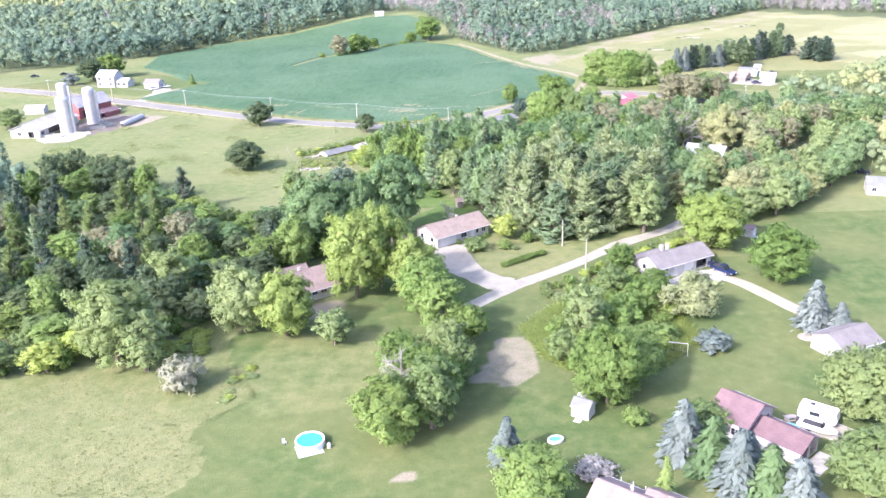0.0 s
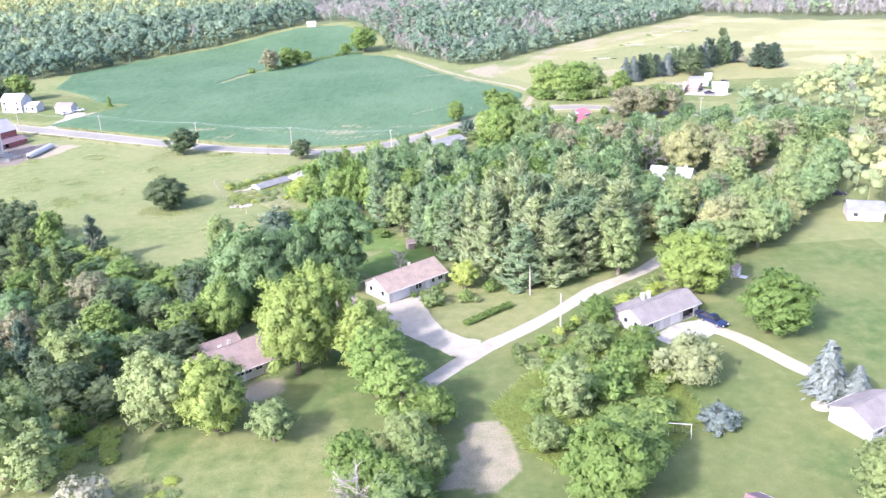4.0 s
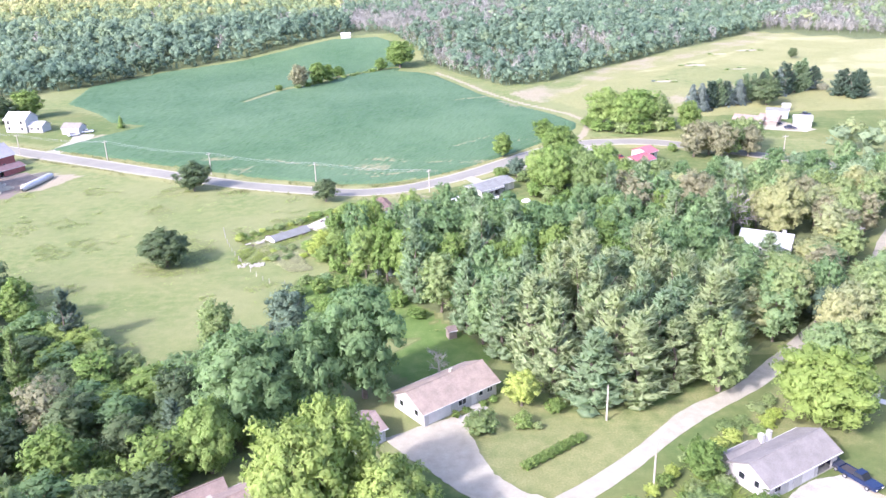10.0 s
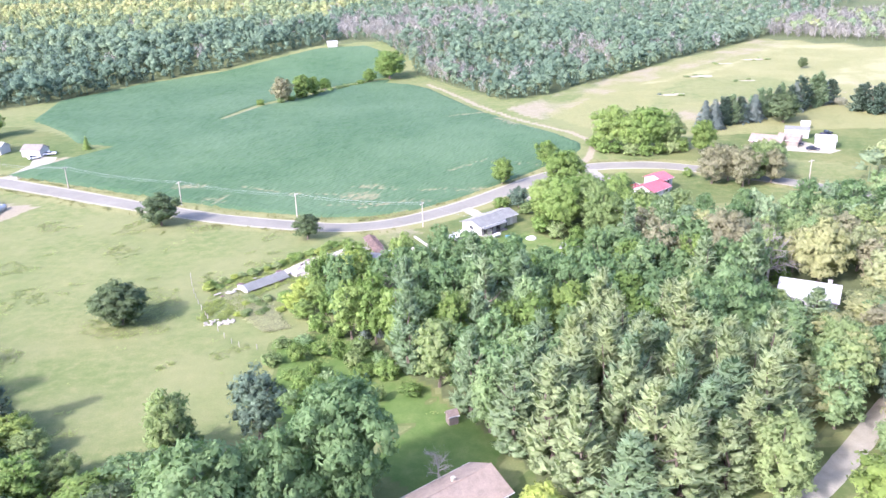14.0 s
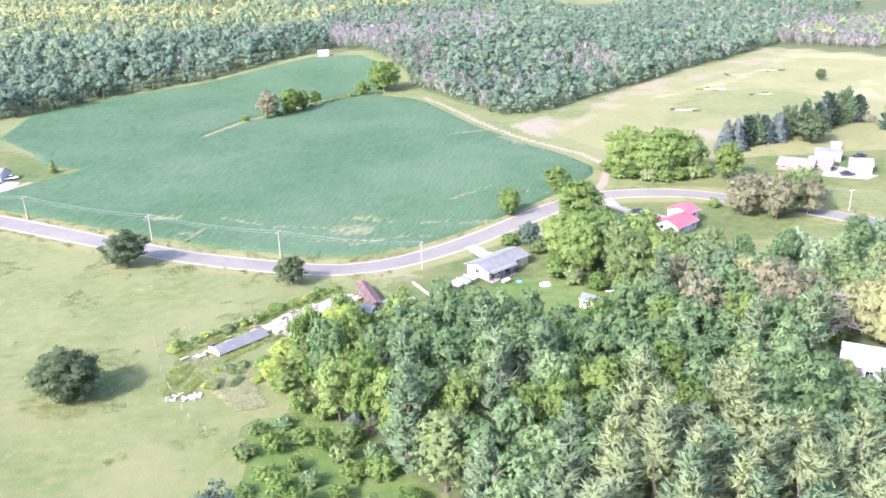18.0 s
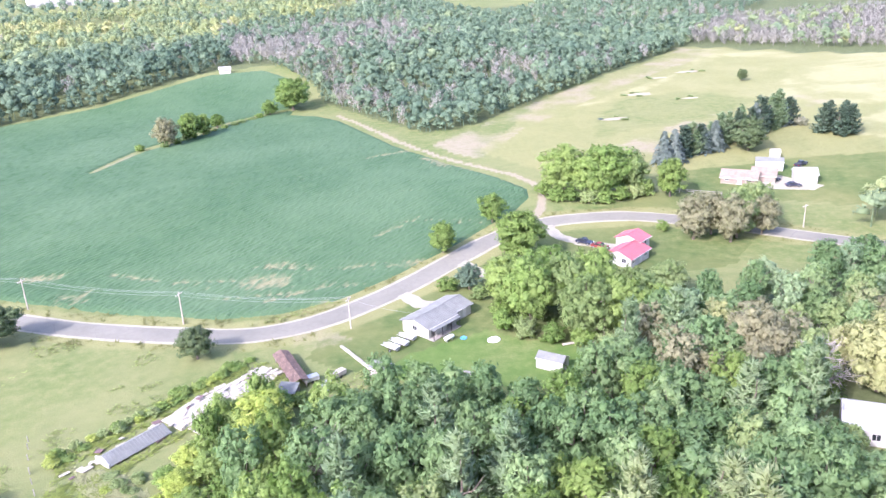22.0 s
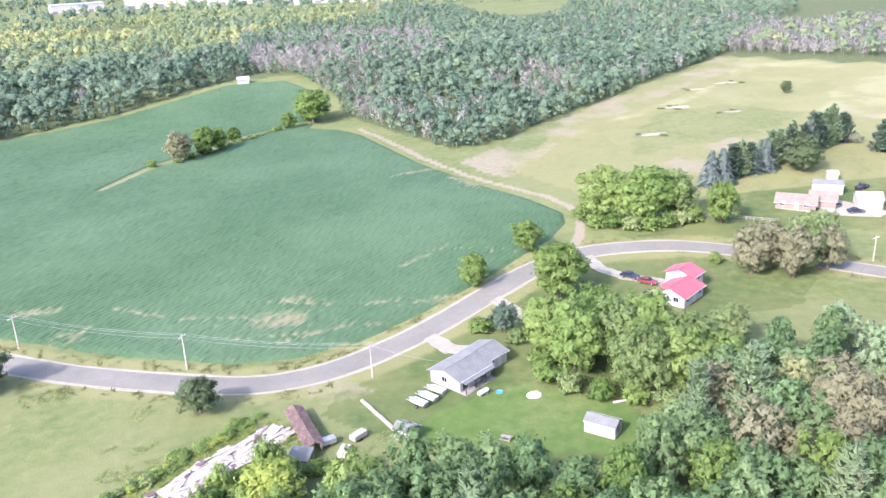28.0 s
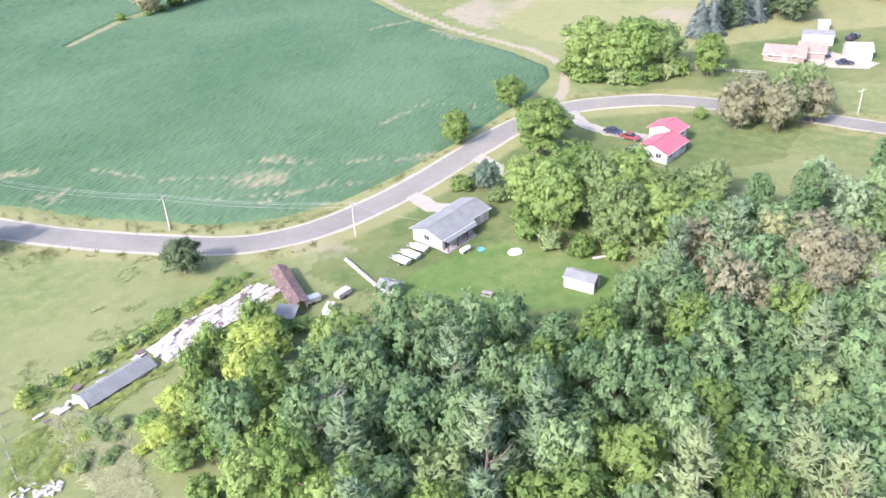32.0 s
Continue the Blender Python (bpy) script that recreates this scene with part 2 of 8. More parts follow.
def near_line(line, x, y):
    """The distance to a broken line."""
    best = np.full(np.shape(x), 1e9)
    for (x0, y0), (x1, y1) in zip(line[:-1], line[1:]):
        dx, dy = x1 - x0, y1 - y0
        t = np.clip(((x - x0) * dx + (y - y0) * dy) / (dx * dx + dy * dy), 0, 1)
        best = np.minimum(best, np.hypot(x - x0 - t * dx, y - y0 - t * dy))
    return best


def curve(points, step=2.0):
    """A smooth line through points (Catmull-Rom), about every step metres."""
    p = np.array([points[0], *points, points[-1]], float)
    out = []
    for a, b, c, d in zip(p[:-3], p[1:-2], p[2:-1], p[3:]):
        for t in np.arange(0, 1, min(step / max(np.linalg.norm(c - b), 1e-6), 1.0)):
            out.append(0.5 * (2 * b + (c - a) * t + (2 * a - 5 * b + 4 * c - d) * t * t + (3 * b - a - 3 * c + d) * t**3))
    return np.array([*out, p[-1]])


ROAD = curve([(-420, 500), (-300, 450), (-216, 413), (-174, 393), (-138, 373.5), (-108, 357), (-68, 334), (-47.5, 323.5), (-23, 314.5), (-10.5, 313.8), (0.3, 317.5),
              (12.3, 325.3), (23.5, 334.7), (35.7, 346), (46.7, 355), (60, 361.5), (72, 362.8), (86, 360.5), (98.2, 354.2), (112, 344), (140, 320), (180, 292), (240, 258), (330, 215)])
LANE = curve([(120, 262), (100, 236), (78, 212), (56, 191), (42, 181.6), (28, 169), (17, 160.5), (10, 154), (2, 146)])
DRIVE = curve([(15.5, 160.5), (11, 165), (6, 171.5), (1.5, 177)])
TRACK = curve([(14, 530), (17, 522), (36, 462), (50, 430), (63.4, 408), (68.5, 391), (66, 378), (58, 364)])
TRUCK_DRIVE = curve([(53, 160.5), (57, 161.5), (61.4, 157.5), (67, 145.4), (72.2, 134), (75.5, 124), (80, 100), (86, 70)])
BEANS = [(-139, 379), (-108, 364), (-74, 345.5), (-47.4, 331.5), (-23.8, 321.8), (-10.6, 321), (3, 325.3), (18.4, 337), (36.9, 353.2), (56, 371.5), (64.5, 383),
         (66, 391), (59, 407), (47, 429), (33, 460), (15, 518), (6, 532), (-6, 540), (-3, 560), (5, 590), (-20, 628), (-50, 625), (-100, 582), (-144, 560),
         (-172, 520), (-165, 470), (-140, 440), (-128, 420), (-112, 412), (-122, 400)]
STRIP = curve([(-78, 459), (-66, 487), (-50, 507), (-36, 529), (-18, 545), (0, 556)])

# ---- ground ----
def axis_lines(parts):
    return np.unique(np.concatenate([np.arange(a, b, s) for a, b, s in parts]))


GX = axis_lines([(-3200, -600, 200), (-600, -260, 20), (-260, -120, 4), (-120, 110, 1.25), (110, 260, 4), (260, 600, 20), (600, 3201, 200)])
GY = axis_lines([(-2000, -100, 100), (-100, 70, 10), (70, 345, 1.25), (345, 420, 2), (420, 660, 4), (660, 1000, 20), (1000, 4601, 200)])
gx, gy = np.meshgrid(GX, GY)
gz = land(gx, gy)
rough_land = np.array([noise.noise((a * 0.045, b * 0.045, 3.1)) + 0.5 * noise.noise((a * 0.13, b * 0.13, 7.7)) for a, b in zip(gx.ravel(), gy.ravel())]).reshape(gx.shape)
WOOD_W = [(-130, 118), (-76, 126), (-56, 133), (-42, 150), (-33, 172), (-20, 188), (-16, 202), (-26, 206), (-37, 211), (-43, 196), (-53, 191), (-60, 208), (-82, 232), (-130, 250)]
WOOD_PINE = [(15, 200), (21, 189), (30, 184), (42, 190), (54, 196), (60, 215), (78, 238), (70, 262), (62, 290), (54, 277), (43, 269), (35, 264), (28, 264), (20, 268), (12, 270.5), (4, 270), (-3, 266.5), (-8, 260.5), (-14, 254), (-16, 247), (-8, 239), (4, 225)]
WOOD_E = [(60, 200), (80, 215), (98, 240), (120, 270), (160, 270), (150, 298), (128, 311), (104, 304), (90, 302), (76, 297), (66, 290), (76, 262), (82, 256), (92, 250)]
WOOD_NW = [(-172, 522), (-146, 562), (-100, 586), (-50, 632), (-10, 640), (-20, 900), (-500, 900), (-500, 520), (-300, 440), (-220, 482)]
WOOD_N = [(-10, 640), (6, 590), (10, 560), (46, 478), (71, 489), (111, 536), (172, 593), (248, 672), (310, 598), (420, 560), (900, 800), (900, 1300), (-20, 1100), (-20, 900)]
wob_x, wob_y = gx + 1.6 * rough_land, gy + 1.6 * rough_land[::-1]


def zone(*polys):
    out = np.zeros(gx.shape, bool)
    for p in polys:
        out |= inside(p, wob_x, wob_y)
    return out.astype(float)


MOWN = [[(-37, 70), (-37, 94), (-32.5, 101), (-37, 109), (-29, 119), (-36, 131), (-39, 140), (-20, 158), (0, 176), (16, 200), (30, 182), (58, 200), (110, 200), (120, 60), (120, -1990), (-37, -1990)],
        [(-6, 300), (2, 318), (14, 323), (34, 344), (46, 352), (60, 358), (74, 360), (96, 352), (112, 338), (98, 322), (70, 318), (48, 292), (42, 276), (30, 279), (8, 287)],
        [(70, 368), (98, 360), (122, 368), (150, 352), (200, 360), (220, 440), (150, 430), (104, 378)],
        [(-215, 420), (-140, 386), (-112, 405), (-140, 438), (-168, 460)], [(-10, 196), (4, 222), (14, 206), (6, 190)]]
mown = zone(*MOWN)
# mown above 1: darker lawn, with the trees' shadow put into the green
mown = mown + zone([(7, 289), (14, 298), (20, 299), (32, 303), (46, 292), (50, 284), (42, 274), (30, 276)])
mown = np.maximum(mown, 1.8 * zone([(-24, 216), (-12, 212), (0, 214), (4, 224), (-6, 240), (-14, 250), (-28, 246)], [(-8, 202), (4, 222), (14, 206), (4, 192)]))
dirt = 0.66 * zone([(3.6, 121.5), (7, 126), (9.5, 135), (12, 138), (16.2, 136.5), (17, 131), (16, 124.5), (13, 119.5), (10.3, 118), (8, 120.5)])
dirt = np.maximum(dirt, 0.85 * zone([(-7, 96.4), (-4.6, 98.8), (-2, 97.8), (-2.7, 96.1)], [(-150, 318), (-120, 330), (-112, 346), (-130, 352), (-160, 330)],
            [(-133, 385), (-118, 377), (-110, 388), (-125, 402)]))
dirt = np.maximum(dirt, zone([(45, 455), (72, 486), (112, 533), (172, 590), (250, 668), (262, 640), (180, 570), (118, 505), (86, 470), (58, 428)]) * (0.15 + 0.55 * sstep(-0.6, 0.6, rough_land)))
dirt = np.maximum(dirt, zone([(98, 410), (120, 404), (150, 432), (200, 462), (240, 480), (236, 500), (150, 462), (110, 432)]) * (0.15 + 0.55 * sstep(-0.6, 0.6, rough_land)))
dirt = np.maximum(dirt, 1 - sstep(0.7, 2.0, near_line(TRACK, wob_x, wob_y)))
dirt = np.maximum(dirt, 0.6 * (1 - sstep(0.5, 2.0, near_line(STRIP, wob_x, wob_y))) * (wob_y < 486))
dirt = np.maximum(dirt, 0.3 * (1 - sstep(0.3, 1.0, near_line([(-33, 96), (-20, 99), (-6, 101)], wob_x, wob_y))))
dirt = np.maximum(dirt, 0.8 * (1 - sstep(1.0, 4.5, near_line([(-30, 150), (-26, 149), (-21, 153)], wob_x, wob_y))))
dirt = np.maximum(dirt, zone([(-9, 306), (-7, 314), (-1, 315), (6, 304), (4, 296), (-4, 298)]) * (0.2 + 0.45 * sstep(-0.4, 0.5, rough_land)))
floor = np.maximum(zone(WOOD_W, WOOD_E, WOOD_NW, WOOD_N) * 0.9, zone(WOOD_PINE))
dry = zone([(-140, 60), (-37, 60), (-37, 94), (-32.5, 101), (-37, 109), (-29, 119), (-36, 131), (-41, 143), (-56, 130), (-76, 124), (-140, 118)]) * 0.45
dry = np.maximum(dry, zone([(80, 395), (300, 395), (420, 540), (300, 620), (250, 668), (112, 530), (60, 440)]) * (0.75 + 0.2 * (rough_land > 0)) * (1 - 0.4 * zone([(105, 445), (125, 490), (190, 560), (250, 620), (275, 590), (215, 500), (160, 462)])))
dry = np.maximum(dry, 0.9 * (1 - sstep(1.5, 4.5, np.abs(near_line(ROAD, wob_x, wob_y) - 4.5))))
dry = np.maximum(dry, 0.25 + 0.25 * rough_land * (gy > 215))
gz = gz + 0.10 * rough_land * sstep(4, 9, near_line(ROAD, gx, gy)) * sstep(2.5, 5, near_line(LANE, gx, gy)) * (1 - mown)
dry = np.maximum(dry, 0.62 * zone([(7, 174), (13, 192), (24, 184), (36, 184), (52, 194), (40, 178), (18, 163), (12, 167)], [(44, 176), (60, 190), (66, 172), (50, 170)]))
dry = np.maximum(dry, 0.5 * zone([(-36, 122), (-30, 140), (-8, 140), (-10, 116), (-26, 112)]))
# pale dry straw of the far field, its hazy glare put into the colour too
hay_glare = zone([(112, 500), (200, 575), (256, 655), (330, 615), (430, 560), (420, 470), (300, 440), (215, 470), (180, 520), (150, 520)], [(192, 430), (230, 450), (300, 430), (260, 400), (200, 410)])
zones = np.stack([mown, np.clip(dry, 0, 1) + 0.6 * hay_glare * (0.8 + 0.4 * rough_land), dirt, floor], -1).reshape(-1, 4)
nx, ny = len(GX), len(GY)
ii, jj = np.meshgrid(np.arange(nx - 1), np.arange(ny - 1))
gq = (jj * nx + ii).ravel()
ground_faces = np.stack([gq, gq + 1, gq + 1 + nx, gq + nx], -1)

m, n, l, b = mat_new("grassland")
P = position(n)
za = n.new("ShaderNodeAttribute")
za.attribute_name = "zones"
sep = n.new("ShaderNodeSeparateColor")
l.new(za.outputs["Color"], sep.inputs[0])
n_big, n_mid, n_fine = noise_node(n, l, 0.035, 5, 0.6, P), noise_node(n, l, 0.35, 6, 0.65, P), noise_node(n, l, 3.2, 5, 0.7, P)
grassy = ramp(n, l, n_mid, [(0.28, (0.096, 0.138, 0.043)), (0.5, (0.138, 0.171, 0.060)), (0.72, (0.190, 0.202, 0.084))])
grassy = mixc(n, l, ramp(n, l, n_big, [(0.4, (0, 0, 0)), (0.62, (0.7, 0.7, 0.7))]), grassy, (0.194, 0.205, 0.088))
lawn = ramp(n, l, n_mid, [(0.3, (0.062, 0.106, 0.029)), (0.55, (0.097, 0.134, 0.043)), (0.8, (0.152, 0.164, 0.066))])
lawn = mixc(n, l, ramp(n, l, n_big, [(0.42, (0, 0, 0)), (0.66, (0.75, 0.75, 0.75))]), lawn, (0.158, 0.167, 0.062))
straw = ramp(n, l, n_fine, [(0.3, (0.185, 0.194, 0.074)), (0.7, (0.262, 0.256, 0.116))])
earth = ramp(n, l, n_fine, [(0.3, (0.235, 0.21, 0.138)), (0.7, (0.305, 0.272, 0.19))])
duff = ramp(n, l, n_mid, [(0.3, (0.075, 0.095, 0.040)), (0.7, (0.135, 0.160, 0.070))])


def soft(mask, lo=0.35, hi=0.65):
    """A zone's ragged edge."""
    k = maths(n, l, "ADD", mask, maths(n, l, "MULTIPLY_ADD", n_mid, 0.7, -0.35))
    r = n.new("ShaderNodeMapRange")
    r.interpolation_type = "SMOOTHSTEP"
    r.inputs["From Min"].default_value, r.inputs["From Max"].default_value = lo, hi
    l.new(k, r.inputs["Value"])
    return r.outputs[0]


# lush yard grass, darkened because tree shade is painted into it
lush_shaded = ramp(n, l, n_mid, [(0.3, (0.072, 0.138, 0.028)), (0.7, (0.118, 0.180, 0.048))])
c = mixc(n, l, soft(sep.outputs[0]), grassy, lawn)
c = mixc(n, l, maths(n, l, "MULTIPLY", soft(maths(n, l, "SUBTRACT", sep.outputs[0], 1.0)), 0.85), c, lush_shaded)
c = mixc(n, l, maths(n, l, "MULTIPLY", soft(sep.outputs[1], 0.2, 0.95), 0.85), c, straw)
# straw lightened further: the glare over the far field is painted in
c = mixc(n, l, maths(n, l, "MULTIPLY", soft(maths(n, l, "SUBTRACT", sep.outputs[1], 1.0), -0.1, 1.0), 0.8), c, (0.37, 0.36, 0.20))
c = mixc(n, l, soft(sep.outputs[2], 0.2, 0.85), c, earth)
c = mixc(n, l, soft(za.outputs["Alpha"]), c, duff)
fine_c = ramp(n, l, n_fine, [(0.25, (0.25, 0.25, 0.25)), (0.75, (0.75, 0.75, 0.75))])
c = mixc(n, l, 0.26, c, fine_c, "OVERLAY")
l.new(c, b.inputs["Base Color"])
b.inputs["Roughness"].default_value = 0.95
b.inputs["Specular IOR Level"].default_value = 0.15
bump(n, l, b, maths(n, l, "ADD", n_fine, n_mid), 0.35, 0.3)
GRASS = m
ground = link("ground", np_mesh("ground", np.stack([gx, gy, gz], -1).reshape(-1, 3), ground_faces, None, {"zones": zones}, True), GRASS)
tagged(ground, "mown lawns, dry meadow and pasture with bare earth patches", "ground", kind="structure")


# ---- road, lanes and drives ----
def ribbon(name, line, width, material, lift=0.05, wobble=0.0, crown=0.0, lanes=6, seed=0):
    """A strip of paving along a line, a little above the ground, with a real edge."""
    rng = np.random.default_rng(seed)
    d = np.gradient(line, axis=0)
    d /= np.linalg.norm(d, axis=1)[:, None]
    side = np.stack([d[:, 1], -d[:, 0]], -1)
    wl_, wr_ = (width / 2 + wobble * np.convolve(rng.normal(size=len(line) + 4), np.ones(5) / 5, "valid") for _ in range(2))
    s = np.linspace(-1, 1, lanes + 1)
    off = np.where(s[None] < 0, s[None] * wl_[:, None], s[None] * wr_[:, None])
    xy = line[:, None] + side[:, None] * off[..., None]
    z = land(xy[..., 0], xy[..., 1]) + lift + crown * (1 - s[None] ** 2)
    top = np.concatenate([xy, z[..., None]], -1)
    low = top[:, [0, -1]].copy()
    low[..., 2] -= lift + 0.15
    k, w = len(line), lanes + 1
    v = np.concatenate([top.reshape(-1, 3), low.reshape(-1, 3)])
    i, j = np.meshgrid(np.arange(k - 1), np.arange(lanes), indexing="ij")
    f = [np.stack([i * w + j, i * w + j + 1, (i + 1) * w + j + 1, (i + 1) * w + j], -1).reshape(-1, 4)]
    i = np.arange(k - 1)
    base = k * w
    f.append(np.stack([i * w, (i + 1) * w, base + 2 * (i + 1), base + 2 * i], -1))
    f.append(np.stack([i * w + lanes, base + 2 * i + 1, base + 2 * (i + 1) + 1, (i + 1) * w + lanes], -1))
    return link(name, np_mesh(name, v, np.concatenate(f)), material)


m, n, l, b = mat_new("asphalt")
P = position(n)
big, mid, fine = noise_node(n, l, 0.08, 4, 0.6, P), noise_node(n, l, 0.9, 5, 0.65, P), noise_node(n, l, 9, 4, 0.7, P)
c = ramp(n, l, big, [(0.35, (0.165, 0.16, 0.125)), (0.65, (0.212, 0.205, 0.16))])
c = mixc(n, l, 0.22, c, ramp(n, l, mid, [(0.3, (0.35, 0.35, 0.35)), (0.7, (0.65, 0.65, 0.65))]), "OVERLAY")
vor = n.new("ShaderNodeTexVoronoi")
vor.feature = "DISTANCE_TO_EDGE"
vor.inputs["Scale"].default_value = 0.16
l.new(P, vor.inputs["Vector"])
c = mixc(n, l, maths(n, l, "MULTIPLY", maths(n, l, "LESS_THAN", vor.outputs["Distance"], 0.006), 0.3), c, (0.09, 0.09, 0.09))
l.new(c, b.inputs["Base Color"])
b.inputs["Roughness"].default_value = 0.85
bump(n, l, b, fine, 0.3, 0.03)
ASPHALT = m


def gravel_mat(name, lo, hi):
    m, n, l, b = mat_new(name)
    P = position(n)
    mid, fine = noise_node(n, l, 0.5, 6, 0.65, P), noise_node(n, l, 11, 4, 0.75, P)
    c = ramp(n, l, mid, [(0.3, lo), (0.7, hi)])
    c = mixc(n, l, 0.5, c, ramp(n, l, fine, [(0.3, (0.25, 0.25, 0.25)), (0.7, (0.75, 0.75, 0.75))]), "OVERLAY")
    l.new(c, b.inputs["Base Color"])
    b.inputs["Roughness"].default_value = 0.95
    bump(n, l, b, fine, 0.5, 0.06)
    return m


GRAVEL = gravel_mat("gravel_white", (0.255, 0.24, 0.178), (0.345, 0.326, 0.25))
GRAVEL_GREY = gravel_mat("gravel_grey", (0.27, 0.252, 0.185), (0.36, 0.338, 0.255))
SAND = gravel_mat("sandy_track", (0.28, 0.25, 0.17), (0.37, 0.335, 0.24))
CONCRETE = plain("concrete", (0.36, 0.348, 0.285), 0.85, vary=0.3, scale=0.6, grain=8, dirt=(0.287, 0.278, 0.235))
tagged(ribbon("road_shoulder", ROAD, 7.6, GRAVEL_GREY, 0.02, 0.25, seed=4), "pale gravel shoulder beside the paved road", "road", kind="structure")
tagged(ribbon("road", ROAD, 6.0, ASPHALT, 0.06, 0.05, 0.06, seed=5), "worn grey asphalt country road", "road", kind="structure")
tagged(ribbon("gravel_lane", LANE, 3.4, GRAVEL, 0.05, 0.35, 0.05, seed=6), "white gravel lane between lawns", "lane", kind="structure")
tagged(ribbon("driveway", TRUCK_DRIVE, 3.0, SAND, 0.04, 0.3, 0.0, seed=8), "sandy driveway with two wheel tracks", "driveway", kind="structure")


def paving(name, poly, material, label, lift=0.05, seed=1, step=0.8):
    """A flat apron of gravel or concrete with an uneven edge."""
    rng = np.random.default_rng(seed)
    pts = []
    for (x0, y0), (x1, y1) in zip(poly, poly[1:] + poly[:1]):
        k = max(int(math.hypot(x1 - x0, y1 - y0) / step), 1)
        for i in range(k):
            pts.append((x0 + (x1 - x0) * i / k + rng.normal() * 0.12, y0 + (y1 - y0) * i / k + rng.normal() * 0.12))
    bm = bmesh.new()
    top = [bm.verts.new((x, y, float(land(x, y)) + lift)) for x, y in pts]
    low = [bm.verts.new((x, y, float(land(x, y)) - 0.12)) for x, y in pts]
    bm.faces.new(top)
    for i in range(len(top)):
        j = (i + 1) % len(top)
        bm.faces.new((top[i], low[i], low[j], top[j]))
    bmesh.ops.triangulate(bm, faces=[f for f in bm.faces if len(f.verts) > 4])
    bmesh.ops.recalc_face_normals(bm, faces=bm.faces[:])
    me = bpy.data.meshes.new(name)
    bm.to_mesh(me)
    bm.free()
    return tagged(link(name, me, material), label, "driveway", kind="structure")


paving("ranch_driveway", [(-6.6, 179.5), (-1.2, 182.3), (5.8, 185.2), (7.6, 176), (9.5, 169), (13.2, 164.8), (15.8, 163.4), (16.2, 158), (10.5, 157.8), (4, 166), (-3.5, 175)], GRAVEL_GREY, "grey gravel driveway widening before a garage", 0.075, 11)
paving("garage_apron", [(46.8, 159.6), (53.5, 164.2), (58.5, 165.2), (60.5, 161.5), (57, 158), (51, 153.5)], CONCRETE, "white concrete apron before a double garage", 0.065, 12)
paving("driveway", [(14.4, 327.5), (17.2, 329), (21.8, 320.5), (25.5, 319.2), (22.8, 316.2), (18.8, 317.5)], GRAVEL, "white gravel driveway up to a grey-roofed house", 0.075, 13)
paving("driveway", [(31.5, 342.8), (34.5, 344.5), (37.5, 337), (42, 328), (41, 316), (37.5, 315), (38.4, 327), (34, 336)], GRAVEL, "pale gravel driveway leading past trees", 0.075, 14)
paving("driveway", [(58.5, 358.6), (63, 360.4), (64, 352), (68, 346.5), (76, 341), (74.5, 337.5), (65.5, 344), (61.2, 350)], GRAVEL, "white gravel driveway before a red-roofed house", 0.085, 15)
paving("farm_drive", [(-137, 377), (-131, 374), (-126, 389), (-127, 400), (-136, 402), (-133, 390)], GRAVEL, "white gravel drive to a farmhouse", 0.075, 16)
MUD = gravel_mat("farm_mud", (0.115, 0.095, 0.07), (0.20, 0.165, 0.13))
paving("mud_yard", [(-147.5, 323), (-141, 321), (-132, 314.5), (-126.5, 322), (-127, 345), (-134, 352), (-146, 346)], MUD, "dark trodden mud between silos and barns", 0.045, 21)
for i, (x_, y_, a_, b_) in enumerate(((157, 523, 6, 3.5), (126, 475, 6, 2.5), (206, 575, 6, 3), (174, 505, 4, 1.6), (184, 563, 5, 2))):
    paving("sand_patch", [(x_ + a_ * math.cos(k * 0.7) * (0.8 + 0.25 * (k * 5 % 3)), y_ + b_ * math.sin(k * 0.7)) for k in range(9)], SAND, "bare sandy patch in a dry field", 0.06, 30 + i)
paving("farmyard", [(-151.5, 310), (-146, 304), (-137, 305), (-134, 313.5), (-141.5, 320.5), (-149, 318)], CONCRETE, "pale concrete farmyard round the silos", 0.05, 17)
paving("parking_yard", [(131, 372), (146, 366), (151, 369), (143, 382), (136, 378)], GRAVEL_GREY, "grey gravel yard between sheds", 0.07, 18)

# ---- plants ----
_ph = (1 + 5**0.5) / 2
ICO_V = np.array([(-1, _ph, 0), (1, _ph, 0), (-1, -_ph, 0), (1, -_ph, 0), (0, -1, _ph), (0, 1, _ph), (0, -1, -_ph), (0, 1, -_ph), (_ph, 0, -1), (_ph, 0, 1), (-_ph, 0, -1), (-_ph, 0, 1)]) / math.hypot(1, _ph)
_icf = [0, 11, 5, 0, 5, 1, 0, 1, 7, 0, 7, 10, 0, 10, 11, 1, 5, 9, 5, 11, 4, 11, 10, 2, 10, 7, 6, 7, 1, 8]
_icg = [3, 9, 4, 3, 4, 2, 3, 2, 6, 3, 6, 8, 3, 8, 9, 4, 9, 5, 2, 4, 11, 6, 2, 10, 8, 6, 7, 9, 8, 1]
ICO_F = np.array(_icf + _icg).reshape(-1, 3)


def unit(v):
    return v / (np.linalg.norm(v, axis=-1, keepdims=True) + 1e-9)


